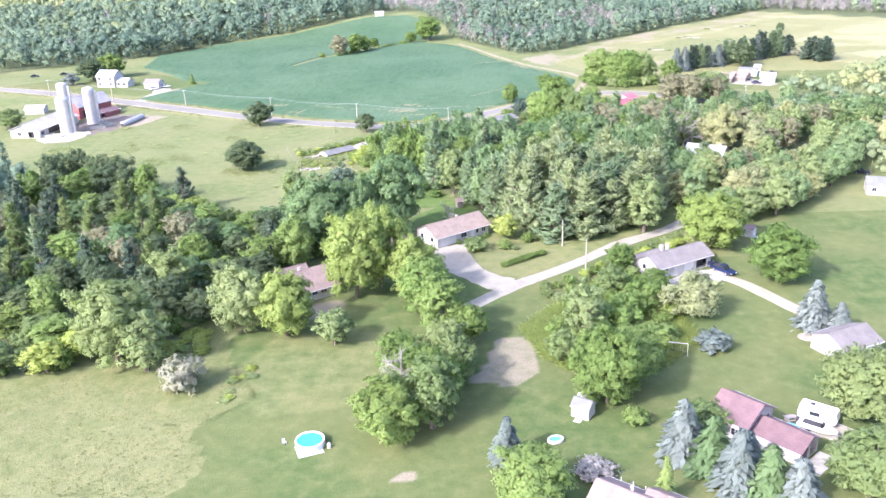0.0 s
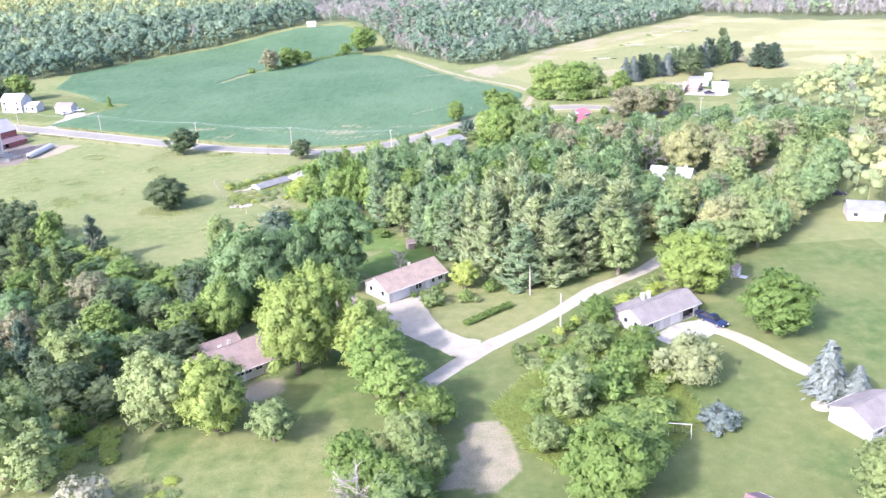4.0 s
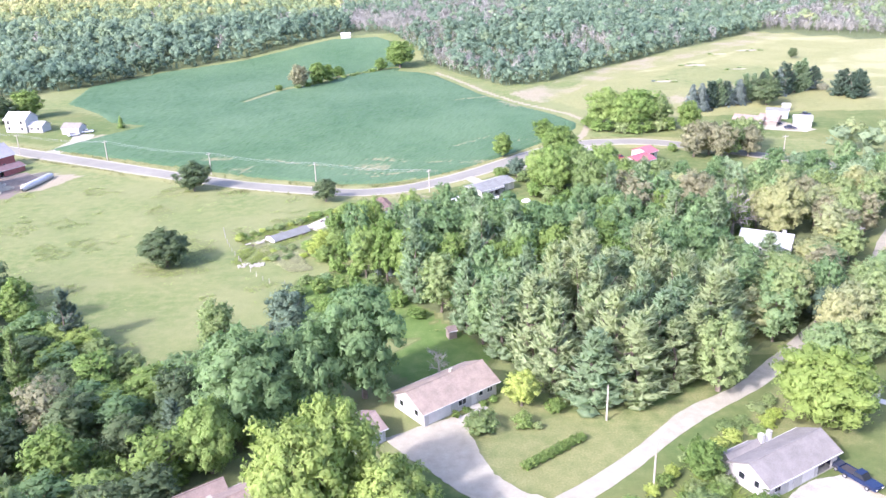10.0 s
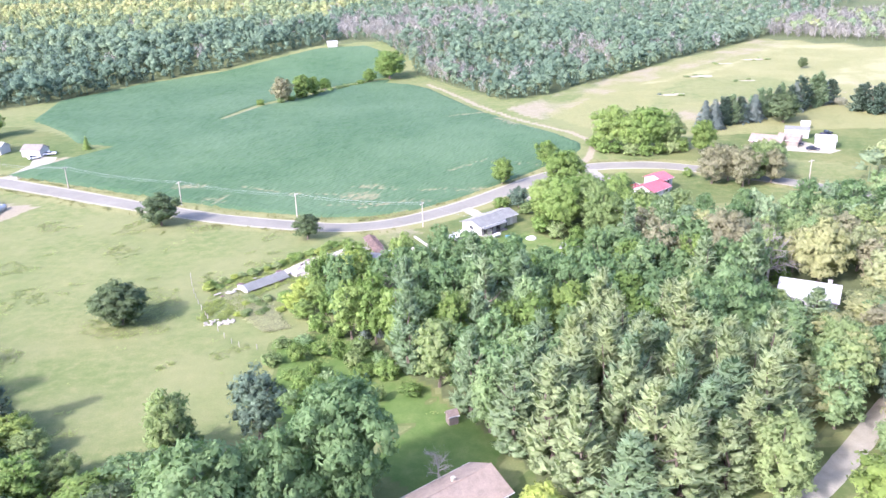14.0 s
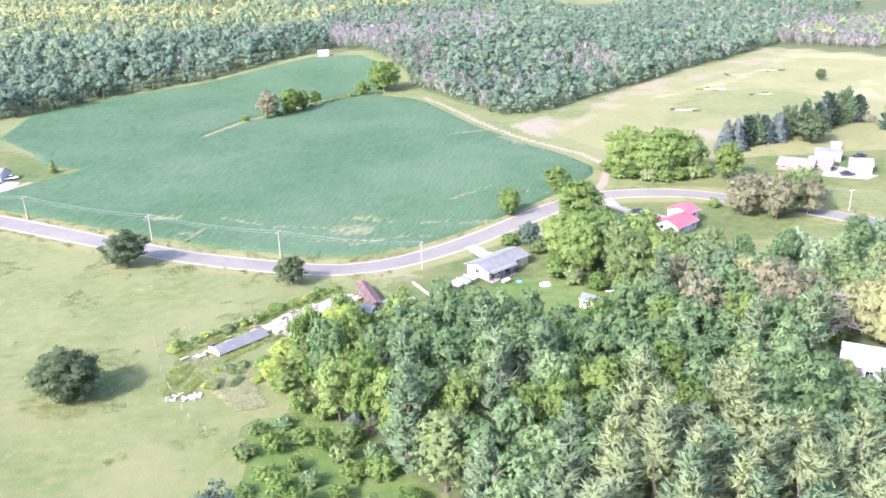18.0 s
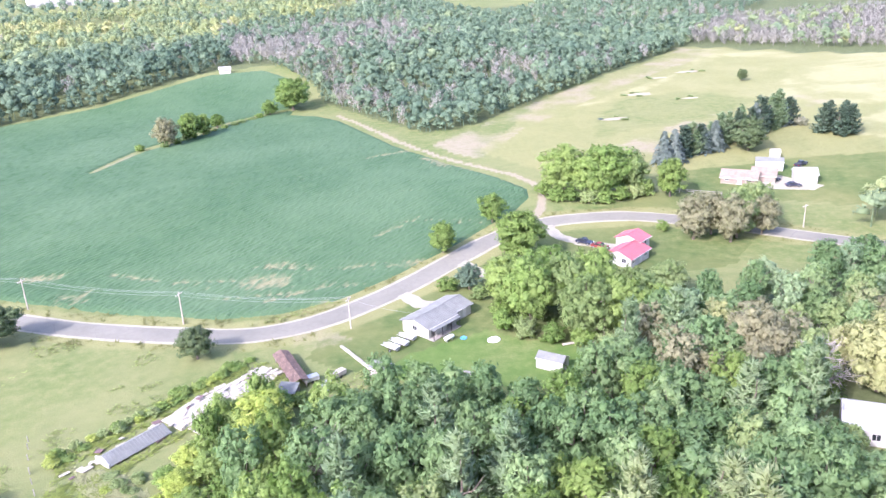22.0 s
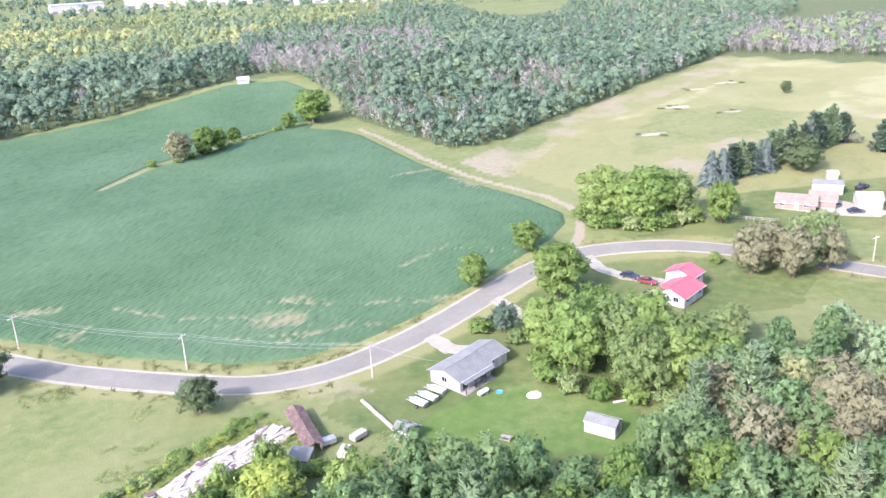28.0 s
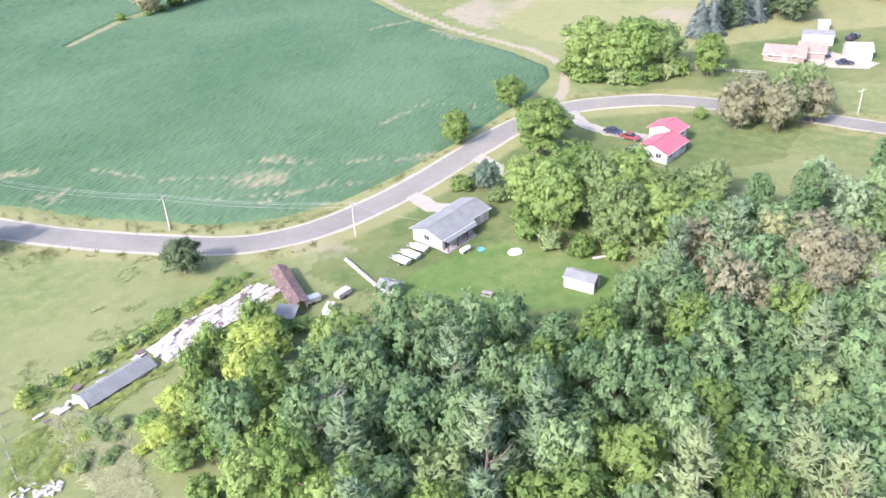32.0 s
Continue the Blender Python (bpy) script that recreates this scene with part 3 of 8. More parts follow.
def cards(rng, at, out, long, wide, lift=0.0):
    """Leaf sprays: pairs of small pointed blades at places and roughly facing out. Verts, triangles and rounded normals."""
    mean = np.repeat(unit(out), 2, 0)
    at = np.repeat(at, 2, 0)
    k = len(at)
    at = at + rng.normal(size=(k, 3)) * long * 0.34
    out = unit(mean + rng.normal(size=(k, 3)) * 0.55)
    along = unit(np.cross(out, rng.normal(size=(k, 3))) + np.array([0, 0, lift]))
    across = unit(np.cross(out, along))
    s = rng.uniform(0.6, 1.4, (k, 1))
    a, w = along * long * s, across * wide * s
    v = np.stack([at - a * 0.45 + w * 0.5, at - a * 0.45 - w * 0.5, at + a * 0.6], 1).reshape(-1, 3)
    return v, np.arange(k * 3).reshape(-1, 3), np.repeat(unit(mean + 0.28 * out), 3, 0)


def merge(pieces):
    vs, fs, ns, k = [], [], [], 0
    for v, f, nn in pieces:
        vs.append(v), fs.append(f + k), ns.append(nn)
        k += len(v)
    return np.concatenate(vs), np.concatenate(fs), np.concatenate(ns)


def lumps(rng, centres, radii, squash=0.8, jitter=0.22):
    v = ICO_V[None] * (1 + jitter * rng.normal(size=(len(centres), 12, 1))) * radii[:, None, None] * np.array([1, 1, squash]) + centres[:, None]
    f = ICO_F[None] + (np.arange(len(centres)) * 12)[:, None, None]
    return v.reshape(-1, 3), f.reshape(-1, 3), np.tile(ICO_V, (len(centres), 1))


def sphere_dirs(rng, k):
    return unit(rng.normal(size=(k, 3)))


def crown_broad(rng, h, r, clear=0.05, lobes=34, per=44, spray=0.62, gaps=0.1, top=1.0, droop=0.0, core_size=0.6, clump=1.0):
    """A leafy crown of height h and radius r: lobes over an uneven dome, each a tuft of leaf sprays."""
    i = np.arange(lobes) + 0.5
    z = 1 - 1.86 * i / lobes
    a = i * 2.39996 + rng.uniform(0, 6)
    ring = np.sqrt(np.clip(1 - z * z, 0, 1))
    bulge = rng.uniform(0.55, 1.06, lobes)
    mid, half = h * (clear + 1) / 2, h * (1 - clear) / 2
    c = np.stack([np.cos(a) * ring * r * bulge * 0.78, np.sin(a) * ring * r * bulge * 0.78, mid + z * half * 0.82 * np.where(z > 0, top, 1.16) * (0.85 + 0.3 * (bulge - 0.8))], -1)
    c += rng.normal(size=c.shape) * r * 0.1
    rad = clump * r * rng.uniform(0.17, 0.36, lobes) * (1 - 0.15 * np.abs(z))
    keep = rng.random(lobes) > gaps
    c, rad = c[keep], rad[keep]
    inner = np.stack([rng.uniform(-0.3, 0.3, 12) * r, rng.uniform(-0.3, 0.3, 12) * r, mid + rng.uniform(-0.6, 0.25, 12) * half], -1)
    core = lumps(rng, np.concatenate([c, inner]), np.concatenate([rad * core_size, np.full(12, r * 0.27)]))
    d = sphere_dirs(rng, len(c) * per)
    d[:, 2] = np.where(d[:, 2] < -0.25, -d[:, 2], d[:, 2])
    own = np.repeat(np.arange(len(c)), per)
    at = c[own] + d * rad[own, None] * rng.uniform(0.78, 1.1, (len(own), 1)) * [1, 1, 0.85]
    at[:, 2] -= droop * np.hypot(at[:, 0], at[:, 1])
    whole = unit((at - [0, 0, mid]) / [r, r, half])
    leaves = cards(rng, at, 0.75 * d + 0.75 * whole + [0, 0, 0.4], spray, spray * 0.62, -droop)
    return merge([core, leaves])


def crown_pine(rng, h, r, whorls=13, plumes=8, per=46, clear=0.04, taper=0.8):
    """A white pine's crown: whorls of limbs that end in feathery, upswept plumes of needles."""
    at, out, cc, cr = [], [], [], []
    for w in range(whorls):
        f = w / (whorls - 1)
        z0 = h * (clear + (0.93 - clear) * f)
        reach = r * (1 - f**1.7 * taper) * (0.92 + 0.08 * min(1, f * 4)) * rng.uniform(0.8, 1.08)
        for p in range(max(4, int(plumes * (1 - 0.35 * f)))):
            a = rng.uniform(0, 2 * math.pi)
            ln = reach * rng.uniform(0.55, 1.12)
            u = np.array([math.cos(a), math.sin(a), 0])
            t = rng.uniform(0.25, 1.0, per) ** 0.7
            pos = u * (ln * t)[:, None]
            zp = z0 + rng.uniform(-0.5, 0.5) * h / whorls
            pos[:, 2] = zp + ln * 0.95 * t**2 - ln * 0.12
            side_ = np.array([-u[1], u[0], 0])
            spread_ = rng.normal(size=per) * 0.24 * (1.25 - t) * ln * 0.7 + rng.normal(size=per) * 0.2
            pos += side_ * spread_[:, None] + rng.normal(size=(per, 3)) * [0.12, 0.12, 0.2]
            at.append(pos), out.append(np.tile(u * 0.5 + [0, 0, 0.85], (per, 1)) + side_ * (spread_ * 0.7)[:, None])
            cc.append(u * ln * 0.5 + [0, 0, zp + ln * 0.12]), cr.append(0.2 * ln + 0.15)
    at, out = np.concatenate(at), np.concatenate(out)
    at = np.concatenate([at, np.stack([rng.normal(size=40) * 0.3, rng.normal(size=40) * 0.3, h * rng.uniform(0.9, 1.03, 40)], -1)])
    out = np.concatenate([out, np.tile([0, 0, 1.0], (40, 1))])
    k = len(at)
    mean = unit(out * [0.9, 0.9, 1] + [0, 0, 0.2])
    out = unit(out + rng.normal(size=(k, 3)) * 0.36)
    side = unit(np.cross(out, rng.normal(size=(k, 3))))
    s = rng.uniform(0.6, 1.35, (k, 1))
    v = np.stack([at - out * 0.3 * s + side * 0.14 * s, at - out * 0.3 * s - side * 0.14 * s, at + out * 0.72 * s], 1).reshape(-1, 3)
    core = lumps(rng, np.array(cc), np.array(cr), 0.95, 0.28)
    return merge([core, (v, np.arange(k * 3).reshape(-1, 3), np.repeat(unit(mean + 0.2 * np.cross(side, out)), 3, 0))])


def crown_spruce(rng, h, r, tiers=16, per=58, clear=0.04):
    """A conical spruce: skirts of drooping sprays, each over the next."""
    at, out, cc, cr = [], [], [], []
    for w in range(tiers):
        f = w / tiers
        z0, rr = h * (clear + (1 - clear) * f), r * (1 - f) ** 0.85
        k = max(10, int(per * (1 - f * 0.75)))
        a = rng.uniform(0, 2 * math.pi, k)
        t = rng.uniform(0.45, 1.08, k) * (1 + 0.18 * np.sin(a * 5 + w))
        u = np.stack([np.cos(a), np.sin(a), 0 * a], -1)
        pos = u * (rr * t)[:, None]
        pos[:, 2] = z0 + h / tiers * (1.2 - t)
        at.append(pos), out.append(u + [0, 0, 0.6])
        cc.append([0, 0, z0 + h / tiers * 0.4]), cr.append(rr * 0.72 + 0.08)
    at, out = np.concatenate(at), np.concatenate(out)
    k = len(at)
    u = unit(out * [1, 1, 0] + rng.normal(size=(k, 3)) * 0.25)
    side = np.stack([-u[:, 1], u[:, 0], rng.normal(size=k) * 0.3], -1)
    s = rng.uniform(0.7, 1.3, (k, 1)) * r / 3
    drop = np.array([0, 0, -0.35])
    v = np.stack([at - u * 0.45 * s, at + side * 0.34 * s, at + (u * 0.75 + drop) * s, at - side * 0.34 * s], 1).reshape(-1, 3)
    q = np.arange(k)[:, None] * 4
    return merge([lumps(rng, np.array(cc), np.array(cr), 0.5, 0.1), (v, np.concatenate([q + [0, 1, 2], q + [0, 2, 3]]), np.repeat(unit(unit(out) + rng.normal(size=(k, 3)) * 0.2), 4, 0))])


def trunk_np(rng, h, r, clear, girth, limbs=5):
    """A tapered, slightly crooked trunk with limbs that run up into the crown."""
    z = np.linspace(-0.25, h * 0.86, 7)
    lean = np.cumsum(rng.normal(size=(7, 2)) * 0.012 * h, 0)
    lean -= lean[0]
    path = np.concatenate([lean, z[:, None]], 1)
    rad = girth * np.linspace(1.0, 0.14, 7)
    rad[0] *= 1.35
    tubes = [(path, rad)]
    for i in range(limbs):
        f = rng.uniform(clear * 0.7, 0.6)
        base = np.array([np.interp(f * h, z, path[:, k]) for k in range(3)])
        a = rng.uniform(0, 2 * math.pi)
        tip = base + [math.cos(a) * r * 0.62, math.sin(a) * r * 0.62, h * rng.uniform(0.10, 0.26)]
        bend = (base + tip) / 2 + [0, 0, -0.05 * h]
        tubes.append((np.array([base, bend, tip]), girth * np.array([0.45, 0.3, 0.1])))
    return tubes_np(tubes, 5)


def bare_np(rng, h, r, girth, limbs=20, twigs=12):
    """A dead tree: trunk, limbs and twigs without leaves."""
    z = np.linspace(-0.25, h, 8)
    path = np.concatenate([np.cumsum(rng.normal(size=(8, 2)) * 0.02 * h, 0) * 0.6, z[:, None]], 1)
    path[:, :2] -= path[0, :2]
    tubes = [(path, girth * np.linspace(1.1, 0.12, 8))]
    for i in range(limbs):
        f = rng.uniform(0.25, 0.95)
        base = np.array([np.interp(f * h, z, path[:, k]) for k in range(3)])
        a = rng.uniform(0, 2 * math.pi)
        ln = r * (1.15 - 0.6 * f) * rng.uniform(0.7, 1.2)
        u = np.array([math.cos(a), math.sin(a), rng.uniform(0.25, 0.7)])
        mid, tip = base + u * ln * 0.5, base + u * ln + rng.normal(size=3) * 0.3
        tubes.append((np.array([base, mid, tip]), girth * np.array([0.42, 0.26, 0.08])))
        for t in range(twigs):
            b0 = base + (tip - base) * rng.uniform(0.35, 0.95)
            tubes.append((np.array([b0, b0 + (u + rng.normal(size=3) * 0.6) * ln * 0.22, b0 + (u + rng.normal(size=3) * 0.7) * ln * 0.42]), girth * np.array([0.16, 0.1, 0.04])))
    return tubes_np(tubes, 4)


PROTO = {}


def proto(shape, variant):
    """Meshes of a plant at its nominal size: crown and trunk, made once and shared."""
    key = (shape, variant)
    if key in PROTO:
        return PROTO[key]
    rng = np.random.default_rng(sum(map(ord, shape)) * 31 + variant)
    girth, clear, crown = 0.3, 0.16, None
    if shape == "broad":
        crown = crown_broad(rng, 10, 5, lobes=105, per=24, spray=0.5, clump=0.76)
    elif shape == "fine":
        crown = crown_broad(rng, 10, 5, lobes=150, per=40, spray=0.38, clump=0.7)
    elif shape == "tall":
        crown = crown_broad(rng, 10, 3.3, clear=0.06, lobes=84, per=26, spray=0.38, top=1.05, clump=0.8)
    elif shape == "wood":
        crown = crown_broad(rng, 10, 3.4, clear=0.04, lobes=54, per=17, spray=0.5, gaps=0.08, core_size=0.64, clump=0.84)
        girth = 0.2
    elif shape == "shrub":
        crown = crown_broad(rng, 10, 8, clear=0.0, lobes=36, per=13, spray=1.1, gaps=0.05, clump=0.88)
        girth = 0.35
    elif shape == "weep":
        crown = crown_broad(rng, 10, 5.6, clear=0.02, lobes=48, per=44, spray=0.55, gaps=0.05, droop=0.28)
    elif shape == "pine":
        crown, girth, clear = crown_pine(rng, 18, 3.6), 0.28, 0.22
    elif shape == "spruce":
        crown, clear = crown_spruce(rng, 9, 3.0), 0.03
    elif shape == "column":
        crown, clear = crown_spruce(rng, 9, 1.9, 14, 44, 0.01), 0.03
    h, r = {"pine": (18, 3.6), "spruce": (9, 3.0), "column": (9, 1.9), "tall": (10, 3.3), "wood": (10, 3.4), "shrub": (10, 8), "weep": (10, 5.6)}.get(shape, (10, 5))
    if shape == "bare":
        v, f = bare_np(rng, 10, 4, 0.3)
        PROTO[key] = (None, np_mesh("bare_trunk", v, f), 10, 4)
        return PROTO[key]
    tv, tf = trunk_np(rng, h, r, clear, girth, 0 if shape in ("spruce", "column") else 5)
    PROTO[key] = (crown, np_mesh("trunk", tv, tf), h, r)
    return PROTO[key]


CROWN_MESH = {}
LOW = [(58, 214), (92, 226), (93, 246), (76, 249), (62, 242)]
VARIANTS = {"broad": 4, "fine": 4, "tall": 3, "wood": 4, "pine": 5, "shrub": 3, "spruce": 3, "weep": 2, "column": 1, "bare": 3}
plants = 0


def plant(name, shape, leaf, x, y, h, r, label, category="tree", group="", bark=None, pick=None):
    """One tree or bush of height h and crown radius r, standing at (x, y)."""
    global plants
    plants += 1
    rng = np.random.default_rng(plants * 7 + 13)
    if shape == "broad" and r >= 5.0 and y < 270 and not group:
        shape = "fine"
    variant = (plants if pick is None else pick) % VARIANTS[shape]
    crown, trunk, ph, pr = proto(shape, variant)
    if group and inside(LOW, np.array(x), np.array(y)):
        h = h * 0.6            # younger growth before the white house
    ob = empty(name, Matrix.LocRotScale((x, y, float(land(x, y)) - 0.05), Euler((0, 0, rng.uniform(0, 6.28))), (r / pr * rng.uniform(0.95, 1.05), r / pr * rng.uniform(0.95, 1.05), h / ph)), label, category, group)
    if shape == "bare":
        key = (shape, variant, "w")
        if key not in CROWN_MESH:
            CROWN_MESH[key] = trunk
            trunk.materials.append(LEAF["grey"])
        link("trunk", trunk, None, ob)
        return ob
    key = (shape, variant, leaf)
    if key not in CROWN_MESH:
        CROWN_MESH[key] = np_mesh("crown", *crown)
        CROWN_MESH[key].materials.append(LEAF[leaf])
    link("crown", CROWN_MESH[key], None, ob)
    link("trunk", trunk, bark or BARK, ob)
    return ob


def scatter(poly, gap, seed, keep=None):
    """Places inside a polygon, no two nearer than gap."""
    rng = np.random.default_rng(seed)
    xs, ys = [p[0] for p in poly], [p[1] for p in poly]
    got = []
    cell = {}
    area = (max(xs) - min(xs)) * (max(ys) - min(ys))
    for _ in range(int(area / gap**2 * 5)):
        x, y = rng.uniform(min(xs), max(xs)), rng.uniform(min(ys), max(ys))
        k = (int(x // gap), int(y // gap))
        if any((x - a) ** 2 + (y - b_) ** 2 < gap * gap for i in (-1, 0, 1) for j in (-1, 0, 1) for a, b_ in cell.get((k[0] + i, k[1] + j), ())):
            continue
        if inside(poly, np.array(x), np.array(y)) and (keep is None or keep(x, y)):
            cell.setdefault(k, []).append((x, y))
            got.append((x, y))
    return got


# single trees and bushes, from the first gardens onward
T = plant
T("maple_tree", "broad", "maple", -7.3, 105.7, 10.5, 6.0, "broad green tree on the lawn with a ragged crown")
T("maple_tree", "tall", "olive", -1.0, 108.5, 12.5, 4.8, "olive green tree standing in a tight clump on the lawn")
T("maple_tree", "broad", "maple", -0.5, 113.5, 10.5, 4.6, "green tree in a clump on the lawn")
T("dead_tree", "bare", "grey", -6.0, 113.0, 10.5, 3.2, "leafless grey tree amid green ones", pick=0)
T("maple_tree", "broad", "maple", -3.8, 117.6, 9.5, 4.4, "green tree in a clump on the lawn")
T("maple_tree", "broad", "olive", 2.6, 121.8, 8.4, 3.8, "olive tree in a clump beside bare earth")
T("maple_tree", "broad", "maple", -6.5, 123.0, 9.0, 4.2, "green tree at the edge of a lawn")
T("maple_tree", "broad", "olive", 1.2, 128.0, 8.4, 4.4, "olive green tree beside a bare earth patch")
T("maple_tree", "broad", "maple", 5.4, 135.5, 7.4, 3.8, "green tree near the gravel lane")
T("maple_tree", "tall", "bright", 0.5, 138.5, 12.5, 4.8, "bright green tree near the gravel lane")
T("maple_tree", "tall", "bright", -3.0, 146.5, 13.0, 5.4, "bright green tree beside a gravel drive")
T("small_tree", "broad", "pale", -18.6, 135.9, 7.4, 3.7, "small rounded pale green tree on the lawn")
T("maple_tree", "broad", "yellow", -28.0, 140.2, 13.5, 6.0, "bright yellow-green tree before a brown house")
T("maple_tree", "broad", "pale", -36.1, 142.4, 13.5, 6.4, "pale green spreading tree before a brown house")
T("willow_tree", "broad", "olive", -56.3, 132.3, 15.5, 7.6, "tall olive tree at the wood's edge")
T("willow_tree", "tall", "pale", -50.0, 128.5, 11.0, 4.6, "pale shrubby tree at the meadow's edge")
T("willow_tree", "tall", "olive", -53.3, 155.5, 13.0, 4.8, "olive tree with a loose crown in a wood")
T("silver_bush", "shrub", "silver", -41.7, 121.5, 6.2, 4.2, "silvery grey bush standing in tall grass", "bush")
T("maple_tree", "broad", "yellow", -16.6, 156.4, 18.5, 7.2, "large green tree overhanging a brown roof")
T("maple_tree", "broad", "yellow", -12.0, 161.5, 19.0, 6.4, "large yellow-green tree beside a driveway")
T("maple_tree", "broad", "yellow", -4.6, 155.2, 13.5, 6.0, "yellow-green tree beside a gravel driveway")
T("maple_tree", "broad", "maple", 25.8, 113.7, 13.5, 6.4, "big round green tree behind a garden shed")
T("maple_tree", "broad", "bright", 30.5, 119.0, 10.5, 5.2, "light green tree in a thicket")
T("thicket_bush", "broad", "olive", 20.8, 127.5, 6.0, 3.2, "olive bush at the edge of a bare patch", "bush")
T("thicket_bush", "tall", "pale", 25.9, 135.3, 10.8, 4.0, "pale green small tree by the lane", "tree")
T("thicket_bush", "shrub", "bright", 33.0, 140.0, 6.5, 5.0, "bright green bushes by the lane", "bush")
T("thicket_bush", "shrub", "maple", 39.0, 146.0, 7.0, 4.6, "green bushes beside a white house", "bush")
T("thicket_bush", "shrub", "bright", 31.0, 128.0, 4.5, 5.0, "bright green bushes in a thicket", "bush")
T("thicket_bush", "shrub", "bright", 38.0, 133.5, 3.6, 4.6, "bright green low bushes", "bush")
T("willow_tree", "weep", "willow", 47.3, 143.0, 9.5, 5.4, "pale weeping willow on a lawn")
T("lilac_bush", "shrub", "spruce", 47.0, 130.0, 3.4, 3.6, "blue-grey low bush on the lawn", "bush")
T("blue_spruce", "spruce", "spruce", 66.9, 136.3, 9.6, 3.5, "tall blue spruce beside a sandy drive")
T("blue_spruce", "spruce", "spruce", 70.3, 133.6, 6.4, 2.6, "short blue spruce beside a sandy drive")
T("blue_spruce", "spruce", "spruce", 9.2, 99.7, 7.2, 2.3, "blue spruce alone on a lawn")
for x_, y_, h_, k_ in ((33.2, 99.5, 9.0, "spruce"), (36.3, 96.2, 8.4, "locust_deep"), (38.2, 91.8, 9.4, "spruce"), (41.5, 89.8, 8.2, "locust_deep"), (44.5, 88.0, 7.4, "spruce"), (40.2, 94.6, 7.0, "spruce")):
    T("blue_spruce", "spruce", k_, x_, y_, h_, 3.3, "blue spruce in a row beside a red-brown roof" if k_ == "spruce" else "grey-green spruce in a row beside a red-brown roof", group="row of spruces")
T("oak_tree", "broad", "maple", 69.3, 158.0, 12.5, 7.2, "round green tree on a lawn")
T("maple_tree", "broad", "yellow", 61.3, 178.5, 13.0, 8.4, "wide yellow-green tree beside the gravel lane")
T("poplar_tree", "tall", "pale", 49.1, 189.0, 14.0, 5.0, "pale green tree before dark pines")
T("golden_bush", "broad", "lime", 15.9, 187.2, 6.6, 3.3, "bright lime-yellow round bush on a lawn", "bush")
T("garden_bush", "shrub", "olive", 8.6, 180.6, 3.4, 3.2, "olive bush before a house front", "bush")
T("garden_bush", "shrub", "bright", 15.3, 181.0, 2.4, 2.1, "bright green bush on a lawn", "bush")
T("garden_bush", "shrub", "maple", 21.0, 184.8, 2.6, 2.0, "green bush before pines", "bush")
T("maple_tree", "broad", "olive", 62.0, 107.5, 11.5, 6.6, "broad olive green tree in a garden")
T("maple_tree", "broad", "olive", 54.5, 90.0, 9.5, 6.0, "olive green tree beside a parked trailer")
T("maple_tree", "broad", "maple", 61.0, 89.0, 9.0, 5.6, "green tree at the garden's edge")
T("maple_tree", "broad", "bright", 11.4, 90.0, 8.6, 5.4, "bright green tree close beside a brown roof")
T("cedar_tree", "column", "bright", 28.3, 89.5, 7.4, 1.6, "narrow green columnar cedar")
T("garden_bush", "shrub", "bright", 28.6, 107.5, 3.2, 2.1, "yellow-green round bush beside a shed", "bush")
T("garden_tree", "broad", "olive", 38.0, 104.5, 5.5, 3.4, "low olive tree beside a red-brown roof")
T("garden_bush", "shrub", "grey", 20.5, 96.0, 2.2, 3.4, "grey twiggy bush beside a lawn", "bush")
T("pasture_oak", "broad", "oak", -69.4, 322.5, 9.6, 6.2, "dark round oak standing beside the road")
T("pasture_bush", "broad", "oak", -26.6, 305.3, 7.2, 4.2, "dark rounded tree beside the road")
T("pasture_oak", "broad", "oak", -60.6, 257.0, 9.6, 6.6, "dark spreading oak alone in a pasture")
T("roadside_tree", "broad", "maple", 30.7, 348.6, 8.6, 4.0, "green round tree beside the road")
T("roadside_tree", "broad", "maple", 47.8, 366.0, 9.0, 4.4, "green round tree beside a bean field")
T("roadside_tree", "broad", "maple", 48.4, 339.0, 13.0, 7.8, "dense green round tree beside the road")
T("yew_bush", "broad", "dark", 32.4, 324.4, 6.6, 3.2, "dark rounded evergreen beside a driveway", "bush")
T("garden_bush", "shrub", "maple", 27.6, 325.5, 3.2, 3.2, "green bush beside a driveway", "bush")
T("garden_bush", "shrub", "olive", 33.6, 318.5, 3.4, 2.6, "green bush behind a grey-roofed house", "bush")
T("copse_tree", "broad", "bright", 74.6, 384.5, 15.5, 8.2, "tall rounded tree in a copse", group="roadside copse")
T("copse_tree", "broad", "bright", 86.5, 379.8, 16.0, 8.6, "tall rounded tree in a copse", group="roadside copse")
T("copse_tree", "broad", "bright", 80.5, 378.5, 14.0, 6.6, "light green tree in a copse", group="roadside copse")
T("copse_tree", "broad", "olive", 94.0, 380.0, 13.0, 6.0, "olive tree in a copse", group="roadside copse")
T("roadside_tree", "broad", "maple", 103.4, 372.5, 12.0, 5.2, "green tree beside a garden hedge")
T("roadside_bush", "shrub", "bright", 90.2, 348.0, 2.8, 2.2, "small green bush beside the road", "bush")
for x_, y_, h_, r_, k_ in ((95, 340, 12.5, 5.4, "brown"), (103, 335.5, 13, 5.4, "brown"), (106, 338, 13, 5.4, "olive"), (101, 342, 12, 5.0, "brown"), (112, 345, 12, 5.2, "pale"), (118, 349, 11, 5.0, "pale"), (113, 338, 11, 4.6, "brown")):
    T("wayside_tree", "broad", k_, x_, y_, h_, r_, "brownish tree in a clump beside the road", group="brown clump")
